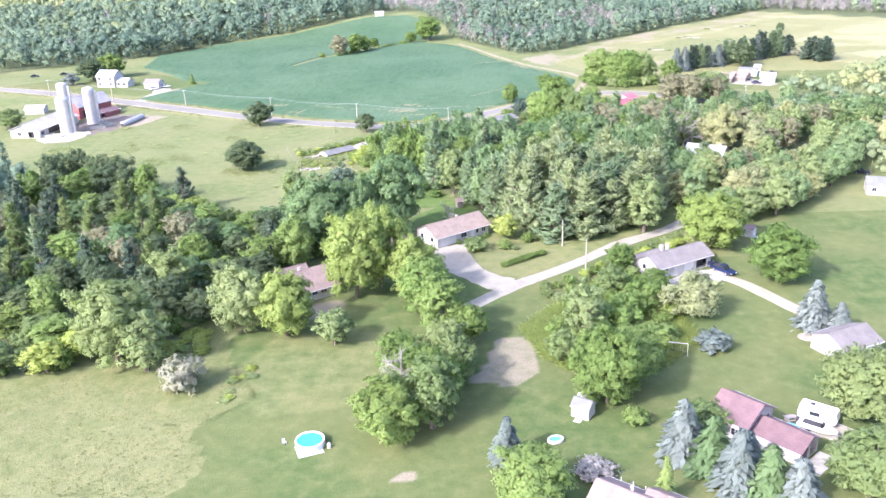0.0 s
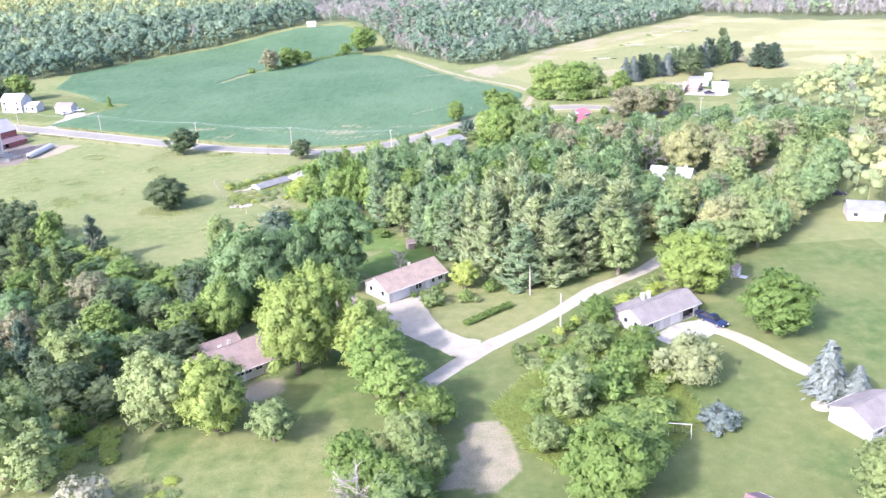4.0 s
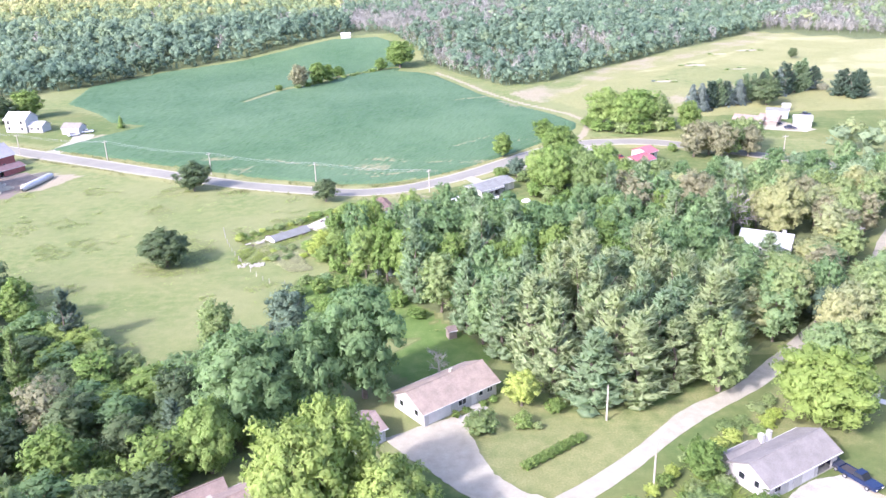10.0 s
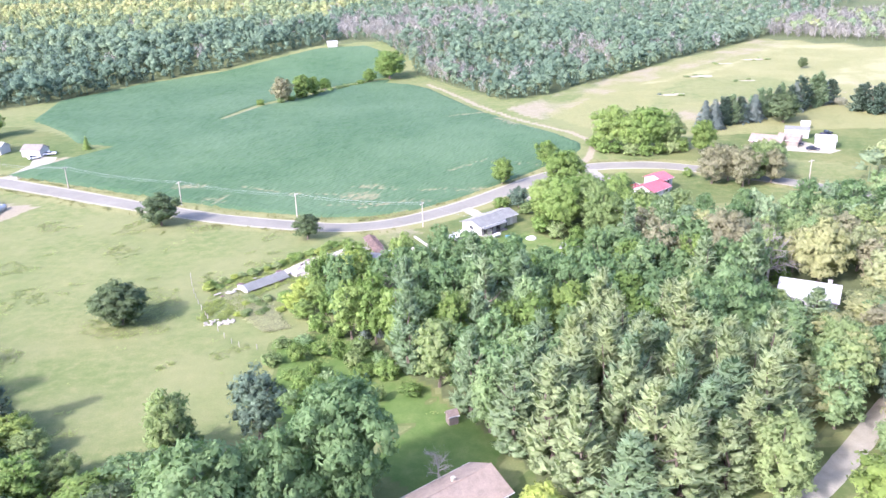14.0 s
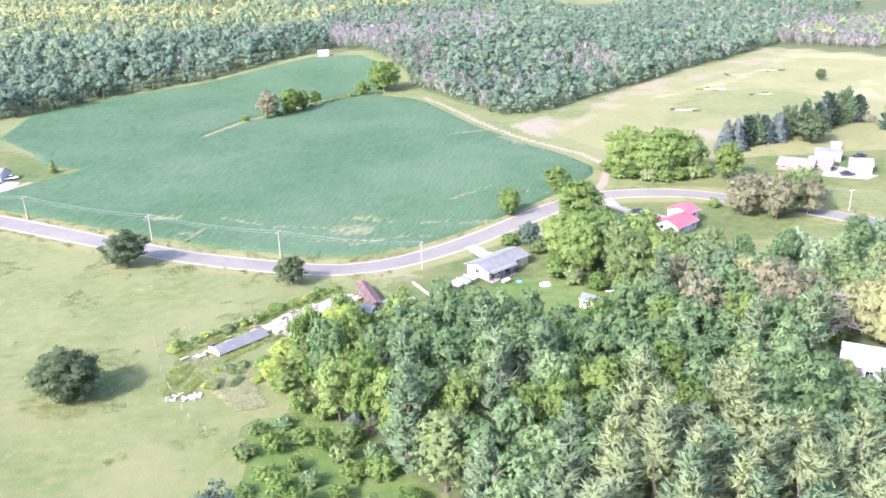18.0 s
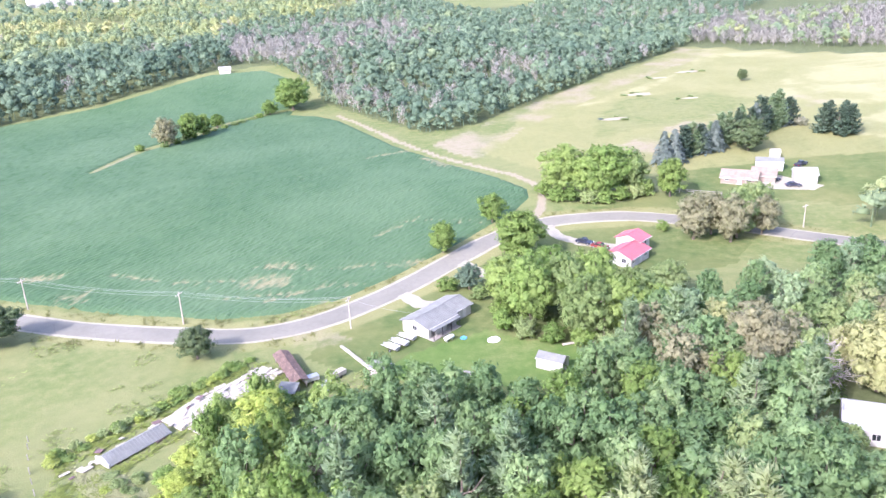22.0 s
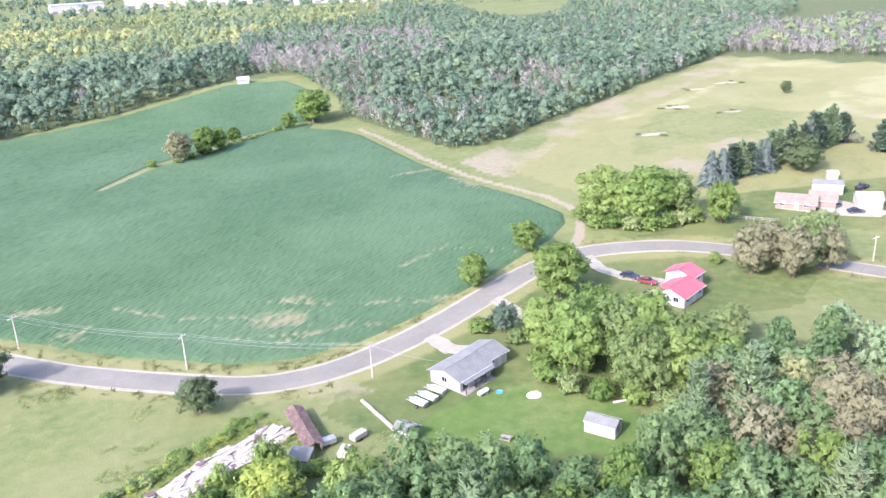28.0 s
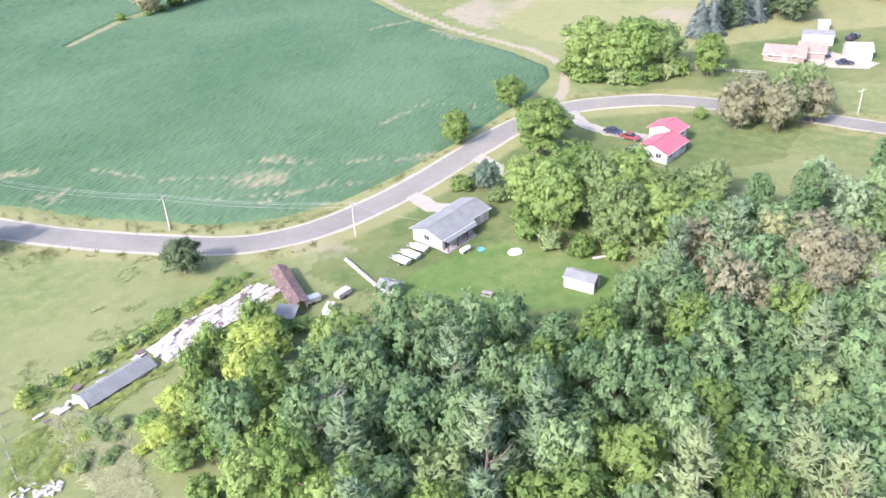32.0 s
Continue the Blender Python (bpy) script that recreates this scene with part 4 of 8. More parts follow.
for x_, y_, h_, r_, k_ in ((-5.6, 550.3, 16, 8.8, "maple"), (-16.4, 542.7, 7.4, 4, "maple"), (-56.2, 492.2, 12.5, 5.4, "brown"), (-48, 502, 11.6, 5.6, "maple"), (-43.5, 508, 10, 4.6, "maple"), (-38.7, 522.6, 6.4, 3.6, "maple"), (-66, 488, 3, 2.2, "maple"), (-9, 556, 10, 5, "maple")):
    T("field_tree", "broad" if h_ > 4 else "shrub", k_, x_, y_, h_, r_, "green tree on a strip between bean fields", group="field strip trees")
for i in range(12):
    rr = random.Random(i * 47 + 3)
    t_ = i / 11
    T("field_bush", "shrub", rr.choice(["olive", "maple", "bright"]), -57 + 40 * t_ + rr.uniform(-1, 1), 491 + 53 * t_ + rr.uniform(-1, 1), rr.uniform(1.2, 3.0), rr.uniform(1.6, 2.8), "low bush on a strip between bean fields", "bush", "field strip bushes")
T("pasture_tree", "broad", "oak", 216.8, 537.5, 6.1, 2.8, "small dark tree alone in a field")
T("yard_tree", "broad", "oak", -176, 430, 11, 8, "dark tree beside a farmhouse")
T("yard_tree", "broad", "maple", -168, 438, 13, 7, "green tree behind a farmhouse")
T("yard_tree", "shrub", "spruce", -182, 418, 6, 5, "blue-grey bush beside the road", "bush")
T("yard_tree", "column", "maple", -119.5, 410, 5.2, 1.8, "small green tree by a bean field")
T("yard_tree", "broad", "olive", -172, 333, 8, 6, "olive tree beside a barn")
T("dead_tree", "bare", "grey", 2.8, 196.5, 6.0, 2.0, "thin leafless tree behind a ranch house", pick=1)
T("blue_spruce", "spruce", "spruce", -9.5, 244.5, 3.6, 1.3, "young blue spruce at a wood's edge")
T("blue_spruce", "spruce", "spruce", -6.6, 246.0, 4.0, 1.4, "young blue spruce at a wood's edge")
T("dead_tree", "bare", "grey", -3.6, 251.0, 12.5, 3.6, "leafless grey tree at the pine wood's edge", pick=2)
T("dead_tree", "bare", "grey", 79.0, 262.5, 12.0, 4.4, "big leafless pale tree behind a white house", pick=0)
T("maple_tree", "broad", "gold", 90.5, 262.0, 15.0, 6.5, "golden-green tree behind a white house")
T("maple_tree", "broad", "brown", 70.5, 268.0, 16.0, 7.0, "large grey-brown tree behind a white house")
T("maple_tree", "broad", "pale", 72.0, 218.0, 13.0, 5.2, "pale tree beside the gravel lane")
T("maple_tree", "broad", "dark", 79.0, 210.0, 9.0, 5.0, "dark green bush-like tree beside the lane")
T("locust_tree", "broad", "locust_deep", -27.2, 183.0, 19.0, 8.6, "tall blue-green locust with feathery crown")
T("locust_tree", "broad", "locust_deep", -18.5, 186.5, 17.0, 6.6, "blue-green locust with feathery crown")
T("elm_tree", "broad", "locust_deep", -10.0, 192.0, 21.0, 8.2, "tall blue-green tree behind a ranch house")
T("fir_tree", "tall", "dark", -24.7, 210.4, 14.0, 4.6, "dark narrow tree at the pasture's edge")
T("maple_tree", "broad", "bright", -31.5, 173.0, 12.5, 5.0, "bright green tree in a wood")
T("willow_tree", "tall", "olive", -36.0, 203.0, 15.0, 4.2, "tall tan-olive tree at the pasture's edge")
T("garden_bush", "shrub", "bright", -22.5, 167.5, 3.6, 3.0, "bright green bush behind a brown house", "bush")
for i in range(11):
    t_ = i / 10
    T("hedge_bush", "shrub", "maple", 14.4 + 9.0 * t_, 170.2 + 6.4 * t_, 1.3, 1.1, "low clipped hedge bush on a lawn", "hedge", "lawn hedge")

# the woods between the gardens and the pasture: dark oaks on the far side, lighter trees on the near one
W_TREES = scatter(WOOD_W, 6.0, 21, lambda x, y: x > -112 and not (-32 < x < -16 and y > 150 and y < 172) and (x < -34 or y < 168))
for i, (x_, y_) in enumerate(W_TREES):
    rr = random.Random(i * 3 + 1)
    back = y_ > 218 and x_ < -70
    core_ = x_ < -58 and 146 < y_ < 205
    leaf_ = rr.choice(["oak", "oak", "oak", "maple"]) if back else rr.choice(["dark", "olive", "dark", "pine", "oak", "olive", "brown"]) if core_ and rr.random() < 0.7 else rr.choice(["yellow", "lime", "maple", "bright", "olive"]) if y_ < 146 else rr.choice(["maple", "oak", "locust_deep", "maple", "bright", "dark", "oak", "olive", "oak", "locust_deep"])
    shape_ = "pine" if not back and (leaf_ in ("dark", "pine") or core_ and leaf_ == "olive") else "wood"
    h_ = rr.uniform(11, 14) if back else rr.uniform(9, 13) if shape_ == "pine" else rr.uniform(5.5, 8.5) if y_ > 190 else rr.uniform(4.5, 7.5) if y_ < 146 else rr.uniform(6.5, 11.5)
    T("woodland_tree", shape_, leaf_, x_, y_, h_, rr.uniform(3.3, 5.0) if shape_ == "wood" else rr.uniform(2.8, 3.8), {"oak": "dark green oak in a wood", "dark": "dark evergreen in a mixed wood", "olive": "olive green tree in a wood", "bright": "yellow-green tree in a wood"}.get(leaf_, "mid-green woodland tree in a dense wood"), group="western wood")

# low bright bushes where the wood meets the pasture
for i, (x_, y_, h_, r_, k_) in enumerate(((-70, 217, 5.5, 4.4, "bright"), (-65, 214, 5.0, 4.0, "yellow"), (-60, 209.5, 4.6, 3.6, "olive"), (-67, 206.5, 5.5, 4.0, "maple"), (-58, 201, 5.0, 3.8, "willow"), (-52.5, 202, 5.2, 3.4, "olive"), (-76, 222, 5.0, 4.2, "bright"), (-73, 211, 6.0, 4.2, "maple"), (-60, 194, 5.5, 3.6, "oak"), (-51, 190, 6.0, 3.8, "maple"))):
    T("pasture_bush", "broad", k_, x_, y_, h_, r_, "leafy bush where a wood meets pasture", "bush", "wood edge bushes")

# undergrowth in the western woods
for i, (x_, y_) in enumerate(scatter([(-76, 126), (-56, 133), (-42, 149), (-33, 170), (-20, 186), (-18, 200), (-37, 209), (-43, 196), (-53, 190), (-60, 205), (-78, 226), (-92, 190), (-90, 140)], 4.6, 61, lambda x, y: not (-36 < x < -14 and 146 < y < 172))):
    rr = random.Random(i * 29 + 3)
    T("undergrowth_bush", "shrub", rr.choice(["maple", "oak", "maple", "locust_deep", "olive"]), x_, y_, rr.uniform(2.2, 5.0), rr.uniform(2.0, 3.2), "green bush in woodland undergrowth", "bush", "undergrowth")

# the pine wood: white pines along the near side and through the middle, broadleaved trees behind
PINES = scatter(WOOD_PINE, 4.7, 33, lambda x, y: not (71 < x < 92 and 240 < y < 258))
for i, (x_, y_) in enumerate(PINES):
    rr = random.Random(i * 5 + 2)
    near = y_ < 205 + 0.18 * x_ + rr.uniform(-8, 8) + 14 * float(sstep(14, 34, x_))
    mid = 205 + 0.18 * x_ <= y_ < 236 and rr.random() < 0.3
    if near and x_ < 58:
        T("white_pine", "pine", "pine_pale" if rr.random() < 0.75 else "pine", x_, y_, rr.uniform(13, 18.5), rr.uniform(4.6, 6.0), "pale grey-green white pine in a dense stand", group="pine stand")
    elif mid or rr.random() < 0.09:
        T("white_pine", "pine", "pine", x_, y_, rr.uniform(14, 18.5), rr.uniform(4.0, 5.0), "blue-green white pine in a dense stand", group="pine stand")
    else:
        deep = y_ > 244 or x_ < 2
        leaf_ = rr.choice(["maple", "maple", "locust_deep", "bright", "locust_deep"] if x_ < 2 else ["locust_deep", "locust_deep", "locust_deep", "maple", "locust", "locust_deep"] if deep else ["locust", "locust", "locust_deep", "maple", "locust", "pale"])
        if x_ > 54 and y_ > 258 and rr.random() < 0.6:
            leaf_ = "brown"
        T("woodland_tree", "wood", leaf_, x_, y_, rr.uniform(12.5, 17), rr.uniform(3.6, 4.8), "blue-green broadleaved tree in a dense wood", group="pine stand")

# low bushes on the bank beside the collapsed barn
for i in range(46):
    rr = random.Random(i * 17 + 9)
    t_, o_ = rr.random(), rr.uniform(3.4, 6.2)
    T("bank_bush", "shrub", rr.choice(["bright", "lime", "bright", "pale"]), -44 + 31 * t_ - 0.68 * o_, 270 + 28.5 * t_ + 0.73 * o_, rr.uniform(0.7, 1.5), rr.uniform(1.0, 1.7), "low yellow-green bush on a weedy bank", "bush", "bank bushes")
for i in range(16):
    rr = random.Random(i * 19 + 4)
    T("bank_bush", "shrub", rr.choice(["olive", "pale", "lime"]), -38 + rr.uniform(0, 16), 258 + rr.uniform(-3, 9) + 0.2 * i, rr.uniform(0.6, 1.3), rr.uniform(1.0, 1.8), "low olive bush in rough grass", "bush", "bank bushes")

# bushes between the ruined barn and the wood
for i, (x_, y_) in enumerate(scatter([(-21, 278), (-15, 284), (-10, 283), (-8, 276), (-13, 269), (-22, 266)], 3.2, 5)):
    T("wild_bush", "shrub" if i % 3 else "broad", ["bright", "lime", "maple", "bright"][i % 4], x_, y_, 4.5 + (i * 7 % 5) * 0.7, 3.0, "bright green wild bush beside collapsed walls", "bush", "wild bushes")

for x_, y_, h_, r_, k_ in ((-12.8, 276.0, 7.0, 5.4, "lime"), (-23.5, 267.0, 4.6, 3.3, "lime"), (-24.6, 260.6, 4.4, 3.0, "lime"), (-20.5, 263.5, 5.2, 3.0, "bright"), (-27.0, 264.0, 3.0, 2.4, "bright"), (-22.5, 256.0, 4.2, 2.8, "bright"), (-17.5, 279.0, 4.6, 3.0, "bright")):
    T("wild_bush", "broad", k_, x_, y_, h_, r_, "yellow-green wild bush at the wood's edge", "bush", "wild bushes")

for i, (x_, y_, h_) in enumerate(((-5, 271.5, 4.0), (0, 274, 3.2), (-3.5, 278, 2.6), (4, 277, 2.2), (8, 275, 3.0), (-8, 268, 4.6), (-6.5, 283, 2.0), (1.5, 282, 1.6), (-14, 262, 5.5), (-18, 257, 5.0), (-19, 249, 4.4))):
    T("wild_bush", "shrub", ("maple", "bright", "locust")[i % 3], x_, y_, h_, 2.6, "green wild bush at the wood's edge", "bush", "wild bushes")

for i, (x_, y_) in enumerate(((70, 378), (74, 376.5), (78.5, 373.5), (83, 372.5), (88, 373), (93, 374.5), (97, 376), (68, 384))):
    T("copse_bush", "shrub", ("bright", "maple", "pale")[i % 3], x_, y_, 4.5, 3.4, "leafy bush at the foot of a copse", "bush", "roadside copse")

# clump north of the pines
for i, (x_, y_) in enumerate(scatter([(35, 304), (39, 316), (50, 317), (64, 306), (67, 292), (56, 290), (46, 295), (40, 299)], 5.8, 6)):
    T("yard_maple", "broad", ["bright", "bright", "olive", "bright"][i % 4], x_, y_, (12 + (i * 5 % 4)) * (0.78 if x_ > 57 else 1.0), 6.0, "full green tree in a dense clump behind a yard", group="yard clump")
for i, (x_, y_) in enumerate(((35, 302), (38.5, 297.5), (43, 294), (48, 291), (53, 288), (36, 308), (57, 287))):
    T("yard_bush", "shrub", ("bright", "pale", "maple")[i % 3], x_, y_, 4.4, 3.0, "leafy bush under tall yard trees", "bush", "yard clump")
T("yard_maple", "broad", "pale", 73.5, 308.0, 8.6, 4.8, "pale green tree behind a red-roofed house")

# eastern woods: brownish and olive trees
E_TREES = scatter(WOOD_E, 5.4, 44, lambda x, y: not (70 < x < 96 and 238 < y < 262) and not (60 < x < 120 and y < 224 + 1.02 * (x - 100) + 12) and near_line([(96, 300), (130, 286), (170, 268)], np.array(x), np.array(y)) > 3.5)
for i, (x_, y_) in enumerate(E_TREES):
    rr = random.Random(i * 7 + 3)
    leaf_ = rr.choice(["locust_deep", "locust_deep", "pine", "locust_deep", "locust"] if y_ > 284 else ["brown", "locust", "gold", "brown", "pale", "brown", "locust_deep"] if x_ < 96 else ["brown", "pale", "gold", "brown", "olive", "pale", "willow", "olive"])
    T("woodland_tree", "wood", leaf_, x_, y_, rr.uniform(10, 14), rr.uniform(3.2, 4.4), {"brown": "brownish tree in a mixed wood", "gold": "golden tree in a mixed wood"}.get(leaf_, "green tree in a mixed wood"), group="eastern wood")
# trees that line the gravel lane on both sides
for i, (x_, y_) in enumerate(scatter([(63, 193), (82, 210), (104, 234), (124, 260), (134, 254), (114, 226), (94, 204), (76, 193)], 5.0, 45) + scatter([(60, 203), (76, 219), (96, 241), (112, 260), (108, 262), (92, 246), (72, 226), (60, 212)], 5.6, 46)):
    rr = random.Random(i * 11 + 5)
    leaf_ = rr.choice(["pale", "willow", "pale", "locust", "gold"])
    T("lane_tree", "broad", leaf_, x_, y_, rr.uniform(8.5, 13), rr.uniform(3.6, 5.4), {"brown": "brownish tree beside the gravel lane", "pale": "pale green tree beside the gravel lane"}.get(leaf_, "green tree beside the gravel lane"), group="lane trees")
# thicket between the lane and the white house
for i, (x_, y_) in enumerate(scatter([(20, 156), (30, 164.5), (44, 176.5), (55, 186), (59, 184), (49, 173), (43, 168), (40, 161), (43, 153), (33, 146), (24, 150)], 2.5, 48)):
    rr = random.Random(i * 23 + 5)
    T("thicket_bush", "shrub", rr.choice(["bright", "lime", "olive", "maple", "pale"]), x_, y_, rr.uniform(0.9, 2.4), rr.uniform(1.2, 2.2), "bright green wild bush beside the gravel lane", "bush", "lane thicket")
for i, (x_, y_) in enumerate(scatter([(20, 136), (26, 150), (40, 164), (45, 148), (45, 135), (36, 126), (24, 127)], 3.6, 49)):
    rr = random.Random(i * 53 + 7)
    T("thicket_bush", "shrub", rr.choice(["bright", "yellow", "maple", "bright", "olive"]), x_, y_, rr.uniform(1.2, 3.0), rr.uniform(1.8, 2.8), "leafy bush in a tangled thicket beside the lane", "bush", "lane thicket")
T("small_tree", "broad", "maple", 38.6, 166.0, 6.5, 3.2, "green tree beside a white house")
T("small_tree", "broad", "olive", 34.5, 155.0, 6.0, 3.4, "olive tree in a lane thicket")
T("small_tree", "broad", "maple", 43.2, 155.0, 5.0, 3.0, "green tree before a white house")
# brush between the ranch house and the pasture
for i, (x_, y_) in enumerate(scatter([(-26, 222), (-14, 214), (-4, 214), (2, 228), (-8, 240), (-18, 249), (-27, 243)], 4.2, 47)):
    rr = random.Random(i * 13 + 5)
    T("brush_bush", "shrub", rr.choice(["maple", "locust", "olive", "bright"]), x_, y_, rr.uniform(1.6, 4.2), rr.uniform(1.4, 2.8), "green wild bush in rough grass", "bush", "wild brush")
T("garden_tree", "broad", "pale", 73.6, 245.6, 6.4, 3.0, "pale tree close before a white metal roof")
T("cedar_tree", "column", "maple", 82.0, 262.0, 9.0, 2.2, "tall cypress-like tree beside a white house")

# hedge of spruces beside the north-eastern yard
for i in range(24):
    t_ = i / 23
    rr = random.Random(i * 43 + 1)
    silver = i in (0, 1, 6, 7, 15, 21)
    T("spruce_tree", "spruce" if silver else "pine", "spruce" if silver else rr.choice(["dark", "pine", "dark"]), 116 + 70 * t_ + rr.uniform(-1.5, 1.5), 401.5 + 41 * t_ + rr.uniform(-2, 2), rr.uniform(8.5, 12) + 2.5 * (0.5 < t_ < 0.9), rr.uniform(3.6, 4.6), "silvery spruce in a dense windbreak row" if silver else "dark pine in a dense windbreak row", group="windbreak")
T("yard_tree", "broad", "oak", 148.5, 409, 12, 6.4, "dark green tree beside a windbreak")
for x_, y_ in ((186, 423), (190, 426), (194, 418), (189, 417), (195, 424)):
    T("spruce_tree", "pine", "dark", x_, y_, 11, 4.4, "dark pine in a small group", group="spruce group")
T("silver_bush", "shrub", "silver", 186, 437, 3.5, 3, "silvery bush beside a windbreak", "bush")

# bushes under the ranch house's windows and low scrub round the sand patches
for x_, y_, h_, r_, k_ in ((4.9, 184.6, 1.3, 0.8, "maple"), (6.6, 185.9, 1.2, 0.75, "maple"), (9.6, 187.6, 1.1, 0.8, "bright"), (11.3, 188.8, 1.3, 0.9, "bright"), (17.5, 180.2, 1.3, 1.0, "pale")):
    T("foundation_bush", "shrub", k_, x_, y_, h_, r_, "small round bush under house windows", "bush", "front bushes")
for i in range(18):
    rr = random.Random(i * 31 + 8)
    x_, y_ = ((157, 523), (126, 475), (206, 575), (174, 505), (184, 563))[i % 5]
    a_ = rr.uniform(0, 6.28)
    T("field_scrub", "shrub", rr.choice(["olive", "pale", "spruce"]), x_ + math.cos(a_) * rr.uniform(5, 9), y_ + math.sin(a_) * rr.uniform(2.5, 5), rr.uniform(0.4, 0.9), rr.uniform(1.2, 2.4), "low scrub beside a sand patch", "bush", "field scrub")
for i in range(26):
    rr = random.Random(i * 37 + 2)
    T("goldenrod_clump", "shrub", rr.choice(["lime", "lime", "bright"]), -46 + rr.uniform(-4.5, 4.0), 138.5 + rr.uniform(-4.5, 5.5), rr.uniform(0.6, 1.2), rr.uniform(1.0, 1.8), "yellow-green clump of tall weeds by a wood", "bush", "goldenrod")
for i in range(9):
    rr = random.Random(i * 41 + 6)
    t_ = rr.random()
    T("meadow_weed", "shrub", rr.choice(["pale", "lime"]), -33.5 + 3.5 * t_ + rr.uniform(-3.0, 0), 112 + 18 * t_ + rr.uniform(-2, 2), rr.uniform(0.4, 0.9), rr.uniform(0.8, 1.5), "low green weeds along a mown edge", "bush", "meadow weeds")

# ---- far woods, crops and grass ----
def wood_templates(kind, count, seed):
    """Small, cheap trees of a nominal 10 m for woods that stay far off."""
    out = []
    for i in range(count):
        rng = np.random.default_rng(seed + i)
        if kind == "bare":
            k = 70
            d = sphere_dirs(rng, k)
            at = d * rng.uniform(0.3, 1.0, (k, 1)) ** 0.5 * [2.0, 2.0, 4.1] + [0, 0, 4.9]
            v, f, nn = cards(rng, at, d + [0, 0, 0.3], 1.3, 0.3, 1.6)
            t = tube_np([[0, 0, -0.3], [0.1, 0, 4], [0, 0.1, 7]], [0.12, 0.09, 0.04], 3)
            tri = np.concatenate([t[1][:, [0, 1, 2]], t[1][:, [0, 2, 3]]])
            out.append(merge([(v, f, nn), (t[0], tri, unit(t[0] * [1, 1, 0]))]))
            continue
        k = 6
        a = np.arange(k) * 2.4 + rng.uniform(0, 6)
        ring = np.where(np.arange(k) == 0, 0.0, rng.uniform(1.1, 2.3, k))
        c = np.stack([np.cos(a) * ring, np.sin(a) * ring, 8.0 - 0.55 * ring**1.6 - np.where(np.arange(k) > 4, 2.2, 0) + rng.normal(size=k) * 0.4], -1)
        rad = rng.uniform(1.45, 2.1, k)
        if kind == "cone":
            z = np.linspace(2, 9.2, k)
            c, rad = np.stack([rng.normal(size=k) * 0.2, rng.normal(size=k) * 0.2, z], -1), 2.5 * (1.05 - z / 10)
        core = lumps(rng, c, rad * 0.74, 0.85, 0.25)
        d = sphere_dirs(rng, k * 9)
        d[:, 2] = np.abs(d[:, 2])
        own = np.repeat(np.arange(k), 9)
        lv = cards(rng, c[own] + d * rad[own, None] * [1, 1, 0.85] * rng.uniform(0.7, 1.1, (len(own), 1)), d, 0.95, 0.66)
        t = tube_np([[0, 0, -0.3], [0, 0, 5]], [0.22, 0.15], 3)
        out.append(merge([core, lv, (t[0], np.concatenate([t[1][:, [0, 1, 2]], t[1][:, [0, 2, 3]]]), unit(t[0] * [1, 1, 0]))]))
    return out


def wood_mesh(name, places, templates, tone, size, material, label, seed):
    """Many trees as one mesh. places: xy; tone, size: per tree."""
    rng = np.random.default_rng(seed)
    vs, fs, ts, ns, k = [], [], [], [], 0
    for (x, y), tn, s in zip(places, tone, size):
        v, f, nn = templates[rng.integers(len(templates))]
        nn = unit(nn + [0, 0, 0.7])
        a = rng.uniform(0, 6.283)
        ca, sa = math.cos(a), math.sin(a)
        w = s * rng.uniform(0.85, 1.25)
        p = np.stack([(v[:, 0] * ca - v[:, 1] * sa) * w + x, (v[:, 0] * sa + v[:, 1] * ca) * w + y, v[:, 2] * s + float(land(x, y))], -1)
        vs.append(p), fs.append(f + k), ts.append(np.full(len(v), tn))
        ns.append(np.stack([nn[:, 0] * ca - nn[:, 1] * sa, nn[:, 0] * sa + nn[:, 1] * ca, nn[:, 2]], -1))
        k += len(v)
    me = np_mesh(name, np.concatenate(vs), np.concatenate(fs), np.concatenate(ns), {"tone": np.concatenate(ts)})
    return tagged(link(name, me, material), label, "woods", kind="stuff")


# low-tone greens are paler and bluer: distance haze is put into the leaf colour
WOODS_GREEN = woods_leaf("woods_green", [(0.0, (0.112, 0.178, 0.114)), (0.35, (0.174, 0.252, 0.156)), (0.65, (0.235, 0.302, 0.145)), (0.85, (0.32, 0.365, 0.15)), (1.0, (0.42, 0.425, 0.19))])
WOODS_GREY = woods_leaf("woods_grey", [(0.0, (0.27, 0.268, 0.232)), (1.0, (0.38, 0.37, 0.318))], 0.2)
LEAFY, BARE, CONE = wood_templates("leafy", 6, 100), wood_templates("bare", 5, 200), wood_templates("cone", 3, 300)


def field_noise(x, y, s, z=0.0):
    return noise.noise((x * s, y * s, z))


